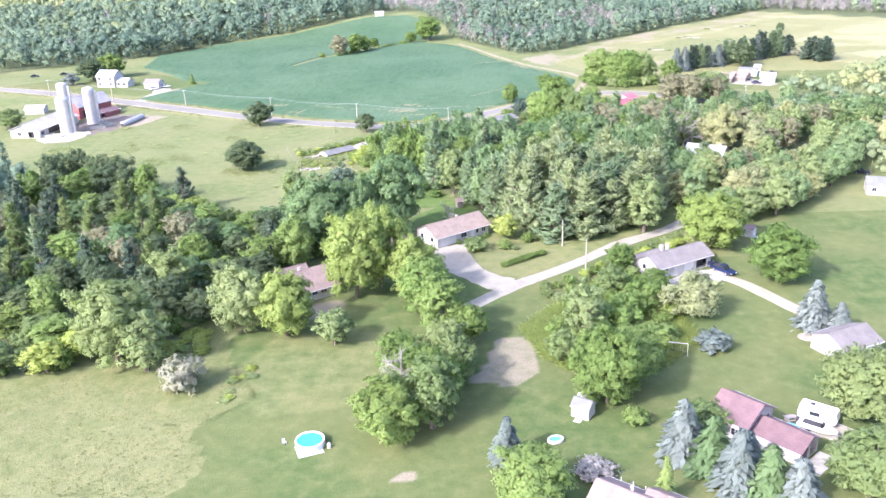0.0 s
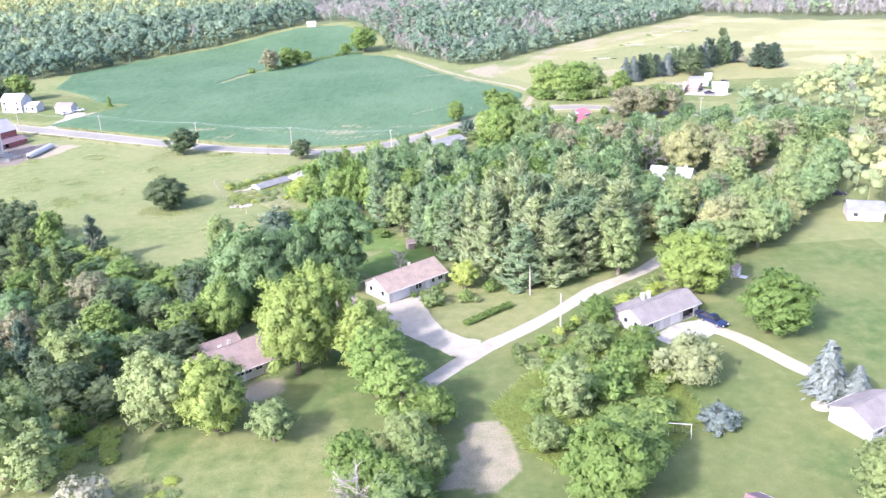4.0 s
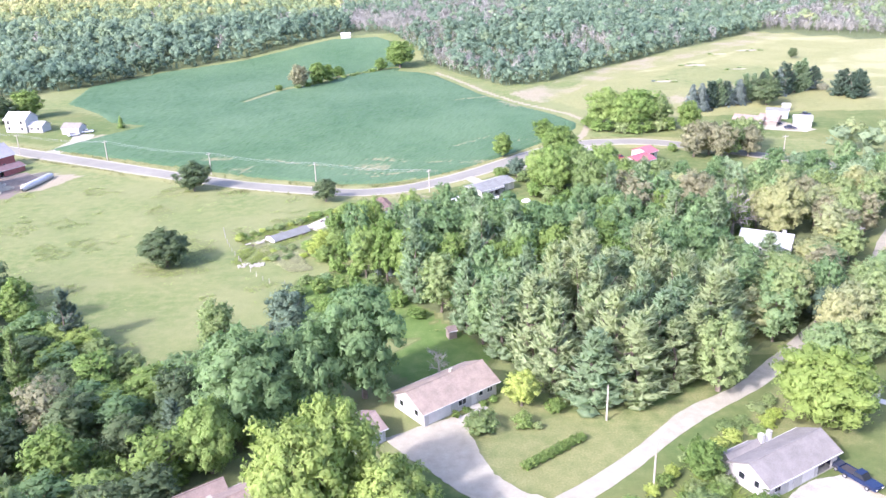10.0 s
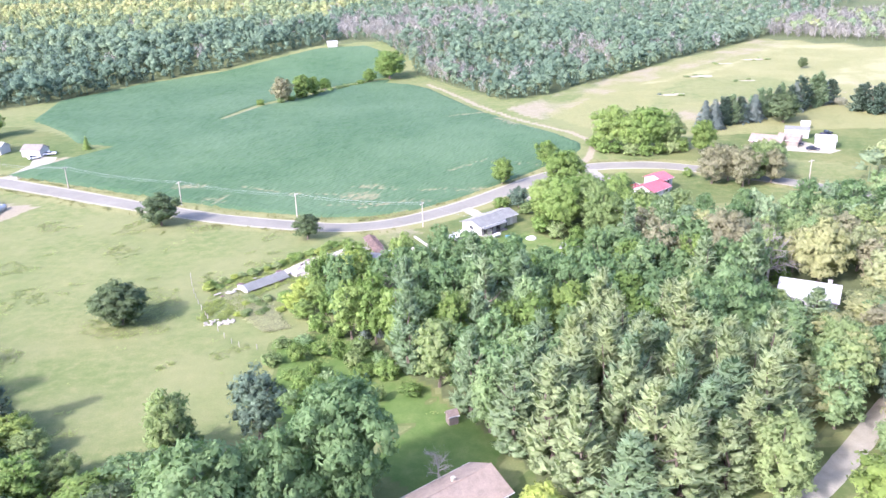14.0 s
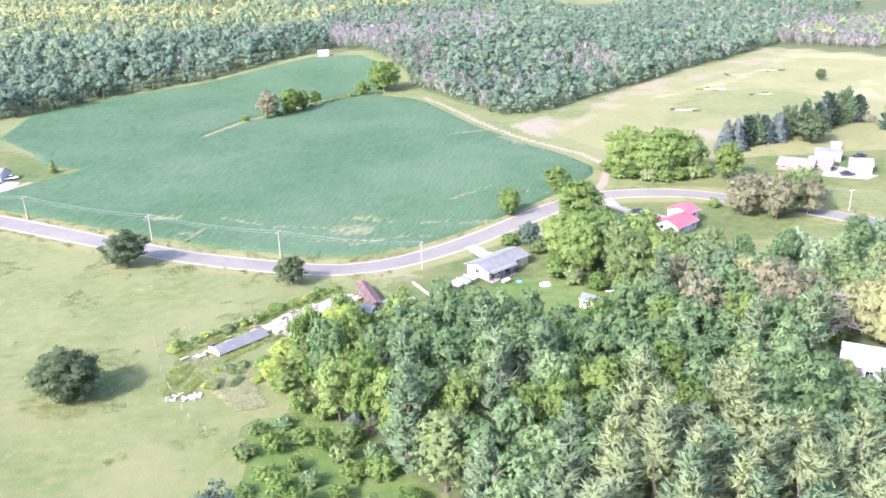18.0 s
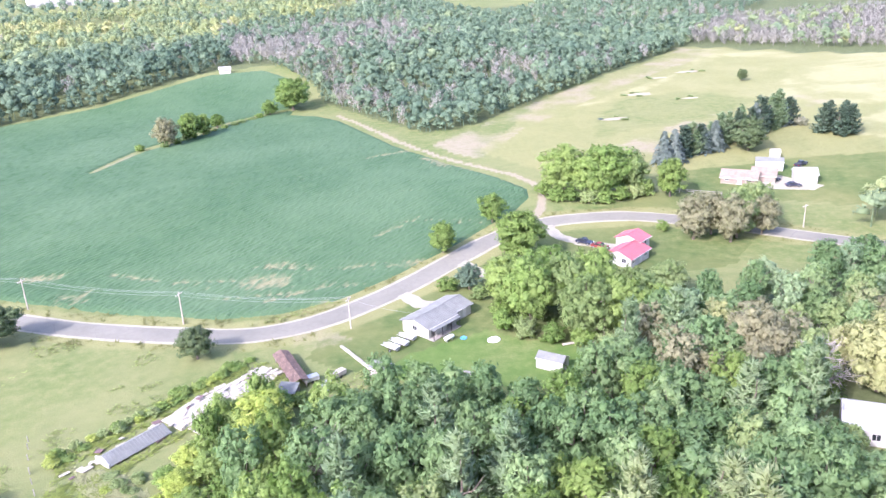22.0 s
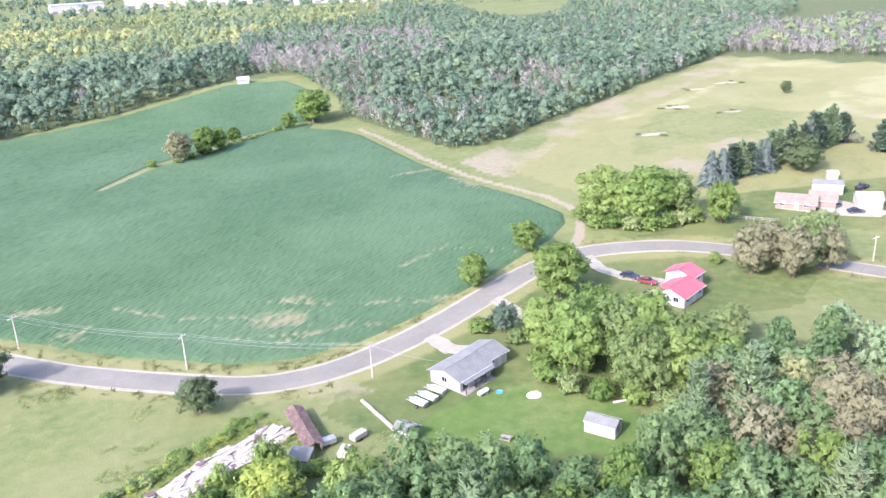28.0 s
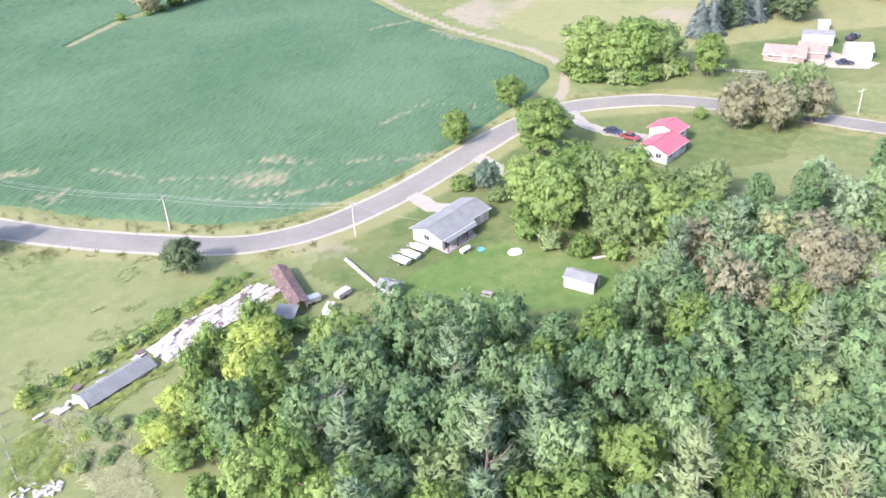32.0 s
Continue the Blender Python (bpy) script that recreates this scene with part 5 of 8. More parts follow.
def far_wood(name, poly, gap, seed, grey, tone_at, size, label, keep=None, undergrowth=False):
    green_p, green_t, green_s, grey_p, grey_t, grey_s = [], [], [], [], [], []
    rng = random.Random(seed)
    for x, y in scatter(poly, gap, seed, keep):
        g = grey(x, y)
        if rng.random() < g:
            grey_p.append((x, y)), grey_t.append(rng.random()), grey_s.append(rng.uniform(*size) * 1.05)
        else:
            green_p.append((x, y)), green_t.append(min(max(tone_at(x, y) + rng.gauss(0, 0.11), 0), 1)), green_s.append(rng.uniform(*size))
    ring = np.array(poly + poly[:1], float)
    for (x0, y0), (x1, y1) in zip(ring[:-1], ring[1:]):
        for t in np.arange(0, 1, 4.2 / math.hypot(x1 - x0, y1 - y0)) if undergrowth else ():
            x, y = x0 + (x1 - x0) * t + rng.gauss(0, 1.6), y0 + (y1 - y0) * t + rng.gauss(0, 1.6)
            green_p.append((x, y)), green_t.append(min(max(tone_at(x, y) + rng.gauss(0.1, 0.12), 0), 1)), green_s.append(rng.uniform(0.35, 0.62))
    if green_p:
        wood_mesh(name, green_p, LEAFY + CONE[:1], green_t, green_s, WOODS_GREEN, label, seed + 1)
    if grey_p:
        wood_mesh("bare_woods", grey_p, BARE, grey_t, grey_s, WOODS_GREY, "grey leafless trees standing among far woods", seed + 2)


NW_A = [(-174, 518), (-147, 560), (-103, 585), (-56, 630), (-40, 650), (-56, 735), (-330, 690), (-330, 500), (-214, 484)]
NW_B = [(-56, 735), (-58, 850), (10, 900), (66, 990), (60, 1120), (-420, 1120), (-480, 690), (-330, 690)]
N_A = [(-38, 650), (-16, 646), (6, 592), (12, 562), (46, 480), (56, 478), (104, 526), (172, 597), (250, 676), (330, 780), (-57, 800), (-55, 735)]
N_B = [(-57, 800), (330, 780), (470, 950), (400, 1180), (320, 1190), (241, 1003), (190, 936), (168, 987), (156, 1152), (68, 1120), (66, 990), (10, 900), (-58, 850)]


def grey_share(x, y):
    """How many of the northern wood's trees stand bare: most toward the field's corner and along a belt behind it."""
    west = 0.75 * float(1 - sstep(-5, 75, x - 0.22 * (y - 560)))
    return min(max(west + 0.85 * field_noise(x, y, 0.014, 2) + 0.06, 0.03), 0.88)


def band_tone(x, y):
    """Dark big crowns along the field, then belts of lighter and yellower trees further back."""
    return 0.10 + 0.32 * float(sstep(22, 95, near_line(NW_A[:5], np.array(x), np.array(y)))) + 0.22 * field_noise(x, y, 0.016)


far_wood("far_woods", NW_A, 5.6, 51, lambda x, y: 0.8 * (math.hypot((x + 84) / 22, (y - 684) / 12) < 1) + 0.02, band_tone, (0.75, 1.45), "dense green woods beyond a bean field", None, True)
far_wood("far_woods", NW_B, 8.4, 52, lambda x, y: 0.03, lambda x, y: 0.72 + 0.5 * field_noise(x * 0.5, y, 0.013), (0.85, 1.3), "light yellow-green far woods with gaps", lambda x, y: field_noise(x * 0.6, y, 0.014, 5) > -0.3)
far_wood("far_woods", N_A, 5.2, 53, grey_share, lambda x, y: 0.24 + 0.3 * field_noise(x, y, 0.012, 8), (0.7, 1.25), "blue-green woods mixed with grey bare trees", None, True)
far_wood("far_woods", N_B, 9.2, 54, lambda x, y: min(max(0.15 + 0.6 * field_noise(x, y, 0.01, 3), 0.03), 0.6), lambda x, y: 0.25 + 0.3 * field_noise(x, y, 0.01, 8), (0.9, 1.25), "distant blue-green woods")
far_wood("far_woods", [(258, 688), (286, 654), (326, 620), (420, 572), (620, 640), (620, 760), (450, 800), (336, 780)], 5.2, 55, lambda x, y: 0.86, lambda x, y: 0.6, (0.9, 1.3), "pale bare woods at a field's far edge")
far_wood("far_woods", [(-460, 1120), (60, 1120), (156, 1160), (200, 1330), (320, 1200), (430, 1190), (520, 1060), (700, 1010), (900, 1200), (900, 1800), (-1000, 1800), (-700, 1000)], 22, 56, lambda x, y: 0.04, lambda x, y: 0.40 + 0.5 * field_noise(x, y, 0.006, 1), (1.3, 2.0), "distant woods toward the horizon", lambda x, y: field_noise(x * 0.5, y, 0.006, 9) > -0.22 and not (-420 < x < 170 and 1290 < y < 1530))
far_wood("far_woods", [(120, 330), (150, 318), (200, 290), (330, 230), (420, 330), (330, 400), (230, 400), (165, 350)], 7.0, 57, lambda x, y: 0.04, lambda x, y: 0.74 + 0.35 * field_noise(x, y, 0.02, 8), (0.75, 1.15), "mixed green and olive woods", lambda x, y: near_line(ROAD, np.array(x), np.array(y)) > 7)
far_wood("far_woods", [(150, 268), (230, 250), (330, 190), (330, 120), (160, 180), (120, 215), (128, 250)], 7.5, 58, lambda x, y: 0.04, lambda x, y: 0.76 + 0.35 * field_noise(x, y, 0.02, 8), (0.8, 1.2), "mixed green and olive woods beside a lane", lambda x, y: near_line(ROAD, np.array(x), np.array(y)) > 7)
far_wood("far_woods", [(-112, 130), (-112, 226), (-130, 250), (-240, 260), (-260, 130)], 8, 59, lambda x, y: 0.02, lambda x, y: 0.1 + 0.2 * field_noise(x, y, 0.02, 8), (1.0, 1.4), "dark green oak wood beside a pasture")
far_wood("far_woods", [(-330, 690), (-330, 500), (-214, 484), (-260, 440), (-520, 520), (-520, 690)], 10, 60, lambda x, y: 0.02, lambda x, y: 0.3 + 0.3 * field_noise(x, y, 0.02, 8), (0.9, 1.25), "dense green woods beyond a farm")

# beans in rows
m, n, l, b = mat_new("bean_leaves")
P = position(n)
big, mid, fine = noise_node(n, l, 0.02, 5, 0.6, P), noise_node(n, l, 0.22, 6, 0.7, P), noise_node(n, l, 2.6, 4, 0.7, P)
c = ramp(n, l, mid, [(0.3, (0.048, 0.102, 0.045)), (0.7, (0.073, 0.131, 0.060))])
c = mixc(n, l, ramp(n, l, big, [(0.4, (0, 0, 0)), (0.65, (0.6, 0.6, 0.6))]), c, (0.100, 0.162, 0.082))
c = mixc(n, l, 0.35, c, ramp(n, l, fine, [(0.3, (0.25, 0.25, 0.25)), (0.7, (0.75, 0.75, 0.75))]), "OVERLAY")
across, along = n.new("ShaderNodeVectorMath"), n.new("ShaderNodeVectorMath")
for node, way in ((across, (-0.71, 0.70, 0)), (along, (0.70, 0.71, 0))):
    node.operation = "DOT_PRODUCT"
    l.new(P, node.inputs[0])
    node.inputs[1].default_value = way
lanes = n.new("ShaderNodeCombineXYZ")
l.new(maths(n, l, "MULTIPLY", across.outputs["Value"], 0.42), lanes.inputs[0])
l.new(maths(n, l, "MULTIPLY", along.outputs["Value"], 0.022), lanes.inputs[1])
drill = noise_node(n, l, 1.0, 5, 0.7, lanes.outputs[0])
c = mixc(n, l, ramp(n, l, drill, [(0.60, (0, 0, 0)), (0.74, (0.55, 0.55, 0.55))]), c, (0.036, 0.072, 0.034))
c = mixc(n, l, ramp(n, l, drill, [(0.24, (0.45, 0.45, 0.45)), (0.42, (0, 0, 0))]), c, (0.135, 0.19, 0.098))
bare_at = n.new("ShaderNodeAttribute")
bare_at.attribute_name = "thin"
worn = n.new("ShaderNodeMapRange")
worn.inputs["From Min"].default_value, worn.inputs["From Max"].default_value = 0.25, 1.15
l.new(maths(n, l, "ADD", bare_at.outputs["Fac"], maths(n, l, "MULTIPLY_ADD", noise_node(n, l, 0.8, 5, 0.75, P), 1.4, -0.7)), worn.inputs["Value"])
c = mixc(n, l, worn.outputs[0], c, ramp(n, l, fine, [(0.35, (0.20, 0.195, 0.095)), (0.65, (0.31, 0.265, 0.165))]))
l.new(c, b.inputs["Base Color"])
b.inputs["Roughness"].default_value = 0.7
bump(n, l, b, maths(n, l, "ADD", fine, mid), 0.3, 0.2)
b.inputs["Specular IOR Level"].default_value = 0.12
BEAN = m
row_dir = unit(np.array([0.70, 0.71]))
row_off = np.array([-row_dir[1], row_dir[0]])
ROWS_GAP, SEG = 1.5, 1.6
s_, t_ = np.meshgrid(np.arange(-40, 480, ROWS_GAP / 2), np.arange(-60, 520, SEG))
bx, by = -60 + row_off[0] * (s_ - 240) + row_dir[0] * (t_ - 230), 470 + row_off[1] * (s_ - 240) + row_dir[1] * (t_ - 230)
rng = np.random.default_rng(9)
live = inside(BEANS, bx + rng.normal(size=bx.shape) * 0.3, by + rng.normal(size=bx.shape) * 0.3) & (near_line(STRIP, bx, by) > 0.7 + 1.0 * sstep(462, 500, by))
thin = np.array([[noise.noise((a * 0.05, c_ * 0.12, 1.5)) for a, c_ in zip(ra, rb)] for ra, rb in zip(bx, by)])
fine_thin = rng.normal(size=bx.shape) * 0.25
patchy = np.clip((thin + fine_thin * 0.5 - 0.38) * 2.6, 0, 1) * (near_line([(-75, 350), (-25, 334), (6, 340), (30, 362)], bx, by) < 16) + np.clip((thin + fine_thin - 0.75) * 2, 0, 1) * 0.5
patchy = np.maximum(patchy, np.clip(1.15 - np.hypot((bx + 13.5) / 8, (by - 341) / 5.5) + fine_thin, 0, 1))
for a_, c_, w_ in (((-26, 334), (-4, 333), 0.9), ((-14, 329.5), (1, 335), 1.2), ((-52, 356), (-40, 349), 1.3), ((-36, 347), (-20, 344), 1.1), ((15, 364), (23, 370), 1.4), ((20, 444), (36, 450), 2.2), ((40, 436), (56, 412), 3.0)):
    patchy = np.maximum(patchy, np.clip(0.95 - near_line([a_, c_], bx, by) / w_ + fine_thin, 0, 1))
patchy = np.maximum(patchy, np.clip(1.0 - np.hypot((bx - 8) / 9, (by - 345) / 1.6) + fine_thin, 0, 1))
patchy = np.clip(np.maximum(patchy, np.clip(1 - np.hypot((bx - 46) / 8, (by - 428) / 10) + fine_thin, 0, 1)), 0, 1)
ridge = (np.arange(bx.shape[1]) % 2)[None, :]
bean_edge = sstep(0.3, 3.2, near_line(BEANS + BEANS[:1], bx, by)) * sstep(0.8 + 1.0 * sstep(462, 500, by), 2.6 + 1.0 * sstep(462, 500, by), near_line(STRIP, bx, by))
bz = land(bx, by) + (0.36 + 0.08 * ridge + rng.normal(size=bx.shape) * 0.05) * (1 - 0.75 * patchy) * bean_edge + 0.07 - 0.25 * (1 - bean_edge)
idx = np.arange(bx.size).reshape(bx.shape)
ok = live[:-1, :-1] & live[1:, :-1] & live[:-1, 1:] & live[1:, 1:]
bf = np.stack([idx[:-1, :-1], idx[:-1, 1:], idx[1:, 1:], idx[1:, :-1]], -1)[ok]
used = np.unique(bf)
back = np.full(bx.size, -1)
back[used] = np.arange(len(used))
bean_me = np_mesh("bean_crop", np.stack([bx, by, bz], -1).reshape(-1, 3)[used], back[bf], None, {"thin": patchy.ravel()[used]})
tagged(link("bean_crop", bean_me, BEAN), "blue-green bean crop in close rows with thin yellow patches", "crop", kind="stuff")


def tufts(name, places, height, width, material, label, seed, blades=4):
    """Grass tufts as one mesh: a few leaning blades each."""
    rng = np.random.default_rng(seed)
    p = np.repeat(np.asarray(places), blades, 0)
    k = len(p)
    a = rng.uniform(0, 6.283, k)
    u = np.stack([np.cos(a), np.sin(a), 0 * a], -1)
    h = rng.uniform(0.5, 1.4, (k, 1)) * height
    swell = np.array([noise.noise((a_ * 0.045, c_ * 0.045, 3.1)) + 0.5 * noise.noise((a_ * 0.13, c_ * 0.13, 7.7)) for a_, c_ in places])
    base = np.concatenate([p + rng.normal(size=(k, 2)) * width * 0.6, (land(p[:, 0], p[:, 1]) + 0.10 * np.repeat(swell, blades) - 0.03)[:, None]], 1)
    side = np.stack([-u[:, 1], u[:, 0], 0 * a], -1) * width * rng.uniform(0.5, 1.2, (k, 1))
    v = np.stack([base - side, base + side, base + u * h * rng.uniform(1.2, 2.4, (k, 1)) + [0, 0, 0.7] * h], 1).reshape(-1, 3)
    return tagged(link(name, np_mesh(name, v, np.arange(k * 3).reshape(-1, 3), np.tile([0.0, 0, 1], (k * 3, 1))), material), label, "grass", kind="stuff")


GRASS_DRY = foliage("grass_dry", (0.19, 0.202, 0.074), (0.20, 0.21, 0.078), 0.1, 0.5)
GRASS_GREEN = foliage("grass_green", (0.27, 0.325, 0.115), (0.29, 0.34, 0.125), 0.2, 0.5)
MEADOW = [(-110, 62), (-37, 62), (-37, 94), (-32.5, 101), (-37, 109), (-29, 119), (-36, 131), (-41, 143), (-56, 130), (-76, 124), (-110, 118)]
rng = np.random.default_rng(77)
pts = np.stack([rng.uniform(-110, -29, 16000), rng.uniform(62, 143, 16000)], -1)
pts = pts[inside(MEADOW, pts[:, 0], pts[:, 1])]
tufts("meadow_grass", pts, 0.13, 0.2, GRASS_DRY, "tall dry yellow-green meadow grass", 1)
pts = np.stack([rng.uniform(-150, 5, 22000), rng.uniform(215, 330, 22000)], -1)
dens = np.array([noise.noise((a * 0.06, c_ * 0.06, 4)) + 0.6 * noise.noise((a * 0.2, c_ * 0.2, 2)) for a, c_ in pts])
pts = pts[(dens > 0.30) & (near_line(ROAD, pts[:, 0], pts[:, 1]) > 5) & ~inside(WOOD_W, pts[:, 0], pts[:, 1]) & ~inside(WOOD_PINE, pts[:, 0], pts[:, 1])]
tufts("pasture_weeds", pts, 0.3, 0.3, GRASS_GREEN, "patches of coarse weeds in the pasture", 2)
pts = ROAD[rng.integers(0, len(ROAD), 9000)] + rng.normal(size=(9000, 2)) * 3.5
pts = pts[(np.abs(near_line(ROAD, pts[:, 0], pts[:, 1]) - 6.0) < 1.6) & ~inside(MOWN[1], pts[:, 0], pts[:, 1])]
tufts("verge_grass", pts, 0.6, 0.26, GRASS_DRY, "dry tall grass along the road verge", 3)
pts = np.stack([rng.uniform(-45, 5, 5000), rng.uniform(240, 300, 5000)], -1)
pts = pts[near_line([(-42, 262), (-40, 272), (-26, 286), (-12, 300)], pts[:, 0], pts[:, 1]) < 6]
pts = pts[near_line([(-41, 270), (-12, 297)], pts[:, 0], pts[:, 1]) > 3.0]
tufts("verge_weeds", pts, 0.55, 0.36, foliage("weeds", (0.28, 0.34, 0.095), (0.31, 0.36, 0.105), 0.25, 0.5), "rank green weeds round collapsed walls", 4)
THICKET = [(15, 140), (24, 151), (40, 168), (43, 156), (45, 148), (46, 134), (37, 124), (22, 124), (18, 129)]
pts = np.stack([rng.uniform(12, 50, 11000), rng.uniform(120, 170, 11000)], -1)
pts = pts[inside(THICKET, pts[:, 0], pts[:, 1])]
pts = pts[near_line(LANE, pts[:, 0], pts[:, 1]) > 2.6]
tufts("thicket_weeds", pts, 0.7, 0.36, foliage("weeds_bright", (0.27, 0.34, 0.09), (0.30, 0.36, 0.10), 0.25, 0.5), "tall green weeds along the lane", 5)
pts = np.stack([rng.uniform(-44, -22, 5200), rng.uniform(248, 274, 5200)], -1)
pts = pts[inside([(-43, 272), (-36, 269.5), (-30, 262), (-25, 251), (-30, 250), (-37, 260)], pts[:, 0], pts[:, 1])]
tufts("tan_weeds", pts, 0.4, 0.3, foliage("weeds_tan", (0.44, 0.45, 0.25), (0.47, 0.48, 0.27), 0.25, 0.5), "tall tan weeds beside a collapsed barn", 6)

# ---- buildings ----
ROOF_TAN = plain("shingle_tan", (0.255, 0.205, 0.158), 0.9, vary=0.22, scale=0.7, grain=7, relief=0.5, dirt=(0.27, 0.215, 0.165))
ROOF_BROWN = plain("shingle_brown", (0.235, 0.183, 0.152), 0.9, vary=0.22, scale=0.7, grain=7, relief=0.5)
ROOF_BEIGE = plain("shingle_beige", (0.19, 0.178, 0.158), 0.9, vary=0.2, scale=0.6, grain=7, relief=0.5)
ROOF_MAROON = plain("shingle_maroon", (0.165, 0.108, 0.105), 0.9, vary=0.22, scale=0.6, grain=7, relief=0.5)
ROOF_GREY = plain("roof_grey", (0.172, 0.182, 0.168), 0.7, vary=0.2, scale=0.5, grain=6, relief=0.3)
ROOF_RED = plain("roof_red_metal", (0.32, 0.09, 0.108), 0.5, vary=0.15, scale=0.4, grain=5, relief=0.1)
ROOF_WHITE = plain("roof_white_metal", (0.42, 0.42, 0.41), 0.4, vary=0.12, scale=0.4, grain=5, relief=0.1)
ROOF_PALE = plain("roof_weathered_metal", (0.32, 0.315, 0.305), 0.55, vary=0.2, scale=0.3, grain=5, relief=0.1)
ROOF_RUST = plain("roof_rusty_sheet", (0.145, 0.10, 0.08), 0.75, vary=0.45, scale=0.9, grain=6, relief=0.3, dirt=(0.24, 0.165, 0.15))
WHITE = plain("white_siding", (0.42, 0.415, 0.385), 0.6, vary=0.12, scale=0.8, grain=8)
CREAM = plain("cream_siding", (0.48, 0.445, 0.37), 0.65, vary=0.15, scale=0.8, grain=8)
PINKISH = plain("pinkish_siding", (0.25, 0.20, 0.165), 0.7, vary=0.15, scale=0.8, grain=8)
RED_WOOD = plain("red_barn_boards", (0.30, 0.095, 0.085), 0.7, vary=0.3, scale=0.7, grain=6)
GREY_WOOD = plain("weathered_boards", (0.30, 0.275, 0.25), 0.85, vary=0.35, scale=0.9, grain=8, relief=0.4)
TRIM = plain("white_trim", (0.56, 0.555, 0.53), 0.5, vary=0.08)
DARK = plain("dark_trim", (0.045, 0.04, 0.04), 0.6, vary=0.3)
GLASS = plain("window_glass", (0.025, 0.03, 0.035), 0.08, vary=0.2, relief=0.0)
BLUE = plain("blue_paint", (0.10, 0.33, 0.50), 0.4, vary=0.12)
STEEL = plain("galvanised_steel", (0.50, 0.51, 0.52), 0.4, 0.6, vary=0.2)
RUBBER = plain("rubber", (0.03, 0.03, 0.03), 0.8, vary=0.3)
POLE_WOOD = plain("pole_wood", (0.42, 0.37, 0.31), 0.85, vary=0.3, scale=2, grain=9)
STONE = plain("silo_concrete", (0.50, 0.485, 0.43), 0.85, vary=0.22, scale=0.35, grain=5, relief=0.25, dirt=(0.405, 0.387, 0.352))


def wall_panel(length, height, thick, holes):
    """A wall along x from 0, its face at y = 0, with openings cut through: (x0, x1, z0, z1)."""
    bm = bmesh.new()
    xs = sorted({0.0, length, *(v for q in holes for v in q[:2])})
    zs = sorted({0.0, height, *(v for q in holes for v in q[2:4])})
    at, faces = {}, []
    for i, (x0, x1) in enumerate(zip(xs, xs[1:])):
        for j, (z0, z1) in enumerate(zip(zs, zs[1:])):
            if not any(q[0] <= (x0 + x1) / 2 <= q[1] and q[2] <= (z0 + z1) / 2 <= q[3] for q in holes):
                ring = []
                for a, c in ((i, j), (i + 1, j), (i + 1, j + 1), (i, j + 1)):
                    if (a, c) not in at:
                        at[a, c] = bm.verts.new((xs[a], 0, zs[c]))
                    ring.append(at[a, c])
                faces.append(bm.faces.new(ring))
    grown = bmesh.ops.extrude_face_region(bm, geom=faces, use_keep_orig=True)["geom"]
    bmesh.ops.translate(bm, verts=[g for g in grown if isinstance(g, bmesh.types.BMVert)], vec=(0, thick, 0))
    bmesh.ops.recalc_face_normals(bm, faces=bm.faces[:])
    return bm


def frame_bm(x0, x1, z0, z1, y, w=0.08, d=0.10, bars=0):
    bm = bmesh.new()
    box(bm, x0 - w, x0, y - 0.03, y + d, z0 - w, z1 + w), box(bm, x1, x1 + w, y - 0.03, y + d, z0 - w, z1 + w)
    box(bm, x0, x1, y - 0.03, y + d, z0 - w, z0), box(bm, x0, x1, y - 0.03, y + d, z1, z1 + w)
    for i in range(bars):
        xm = x0 + (x1 - x0) * (i + 1) / (bars + 1)
        box(bm, xm - 0.025, xm + 0.025, y - 0.01, y + d * 0.6, z0, z1)
    return bm


def openings(parent, items, m, wall_t=0.18):
    """Windows and doors in a wall whose outer face is y = 0 of the pose m: (x0, x1, z0, z1, kind)."""
    for x0, x1, z0, z1, kind in items:
        if kind == "window":
            w = part("window", frame_bm(x0, x1, z0, z1, 0, bars=1 if x1 - x0 > 1.0 else 0), TRIM, parent, m=m)
            part("pane", boxm(x0, x1, 0.06, 0.075, z0, z1), GLASS, w, "dark window glass")
        elif kind == "door":
            d = part("door", box(frame_bm(x0, x1, z0 + 0.02, z1, 0), x0, x1, 0.05, 0.10, z0 + 0.02, z1), TRIM, parent, m=m)
            part("handle", boxm(x1 - 0.14, x1 - 0.08, 0.0, 0.05, z0 + 0.95, z0 + 1.08), STEEL, d)
        elif kind == "garage":
            bm = bmesh.new()
            for i in range(4):
                a, c_ = z0 + (z1 - z0) * i / 4, z0 + (z1 - z0) * (i + 1) / 4
                box(bm, x0, x1, 0.06, 0.11, a + 0.012, c_ - 0.012)
            box(bm, x0, x1, 0.08, 0.12, z0, z1)
            part("garage_door", bm, TRIM, parent, "white panelled garage door", m=m)
        else:
            # open bay: a dark sheet behind the opening stands in for inner shade
            part("bay_shade", box(bmesh.new(), x0, x1, 0.9, 1.0, z0, z1), DARK, parent, "dark panel standing in for shade inside an open bay", m=m)


def roof_slope(length, run, rise, over, thick=0.14, ribs=0):
    """One side of a pitched roof over y from -over to run: eave low at y = -over, ridge at y = run."""
    k = rise / run
    bm = bmesh.new()
    top = []
    for i in range(ribs):
        x = -over + (length + 2 * over) * (i + 0.5) / ribs
        top += [(x - 0.05, thick), (x - 0.03, thick + 0.06), (x + 0.03, thick + 0.06), (x + 0.05, thick)]
    prism(bm, [(-over, 0), (-over, thick), *top, (length + over, thick), (length + over, 0)], "y", -over, run)
    for v in bm.verts:
        v.co.z += k * v.co.y
    return bm


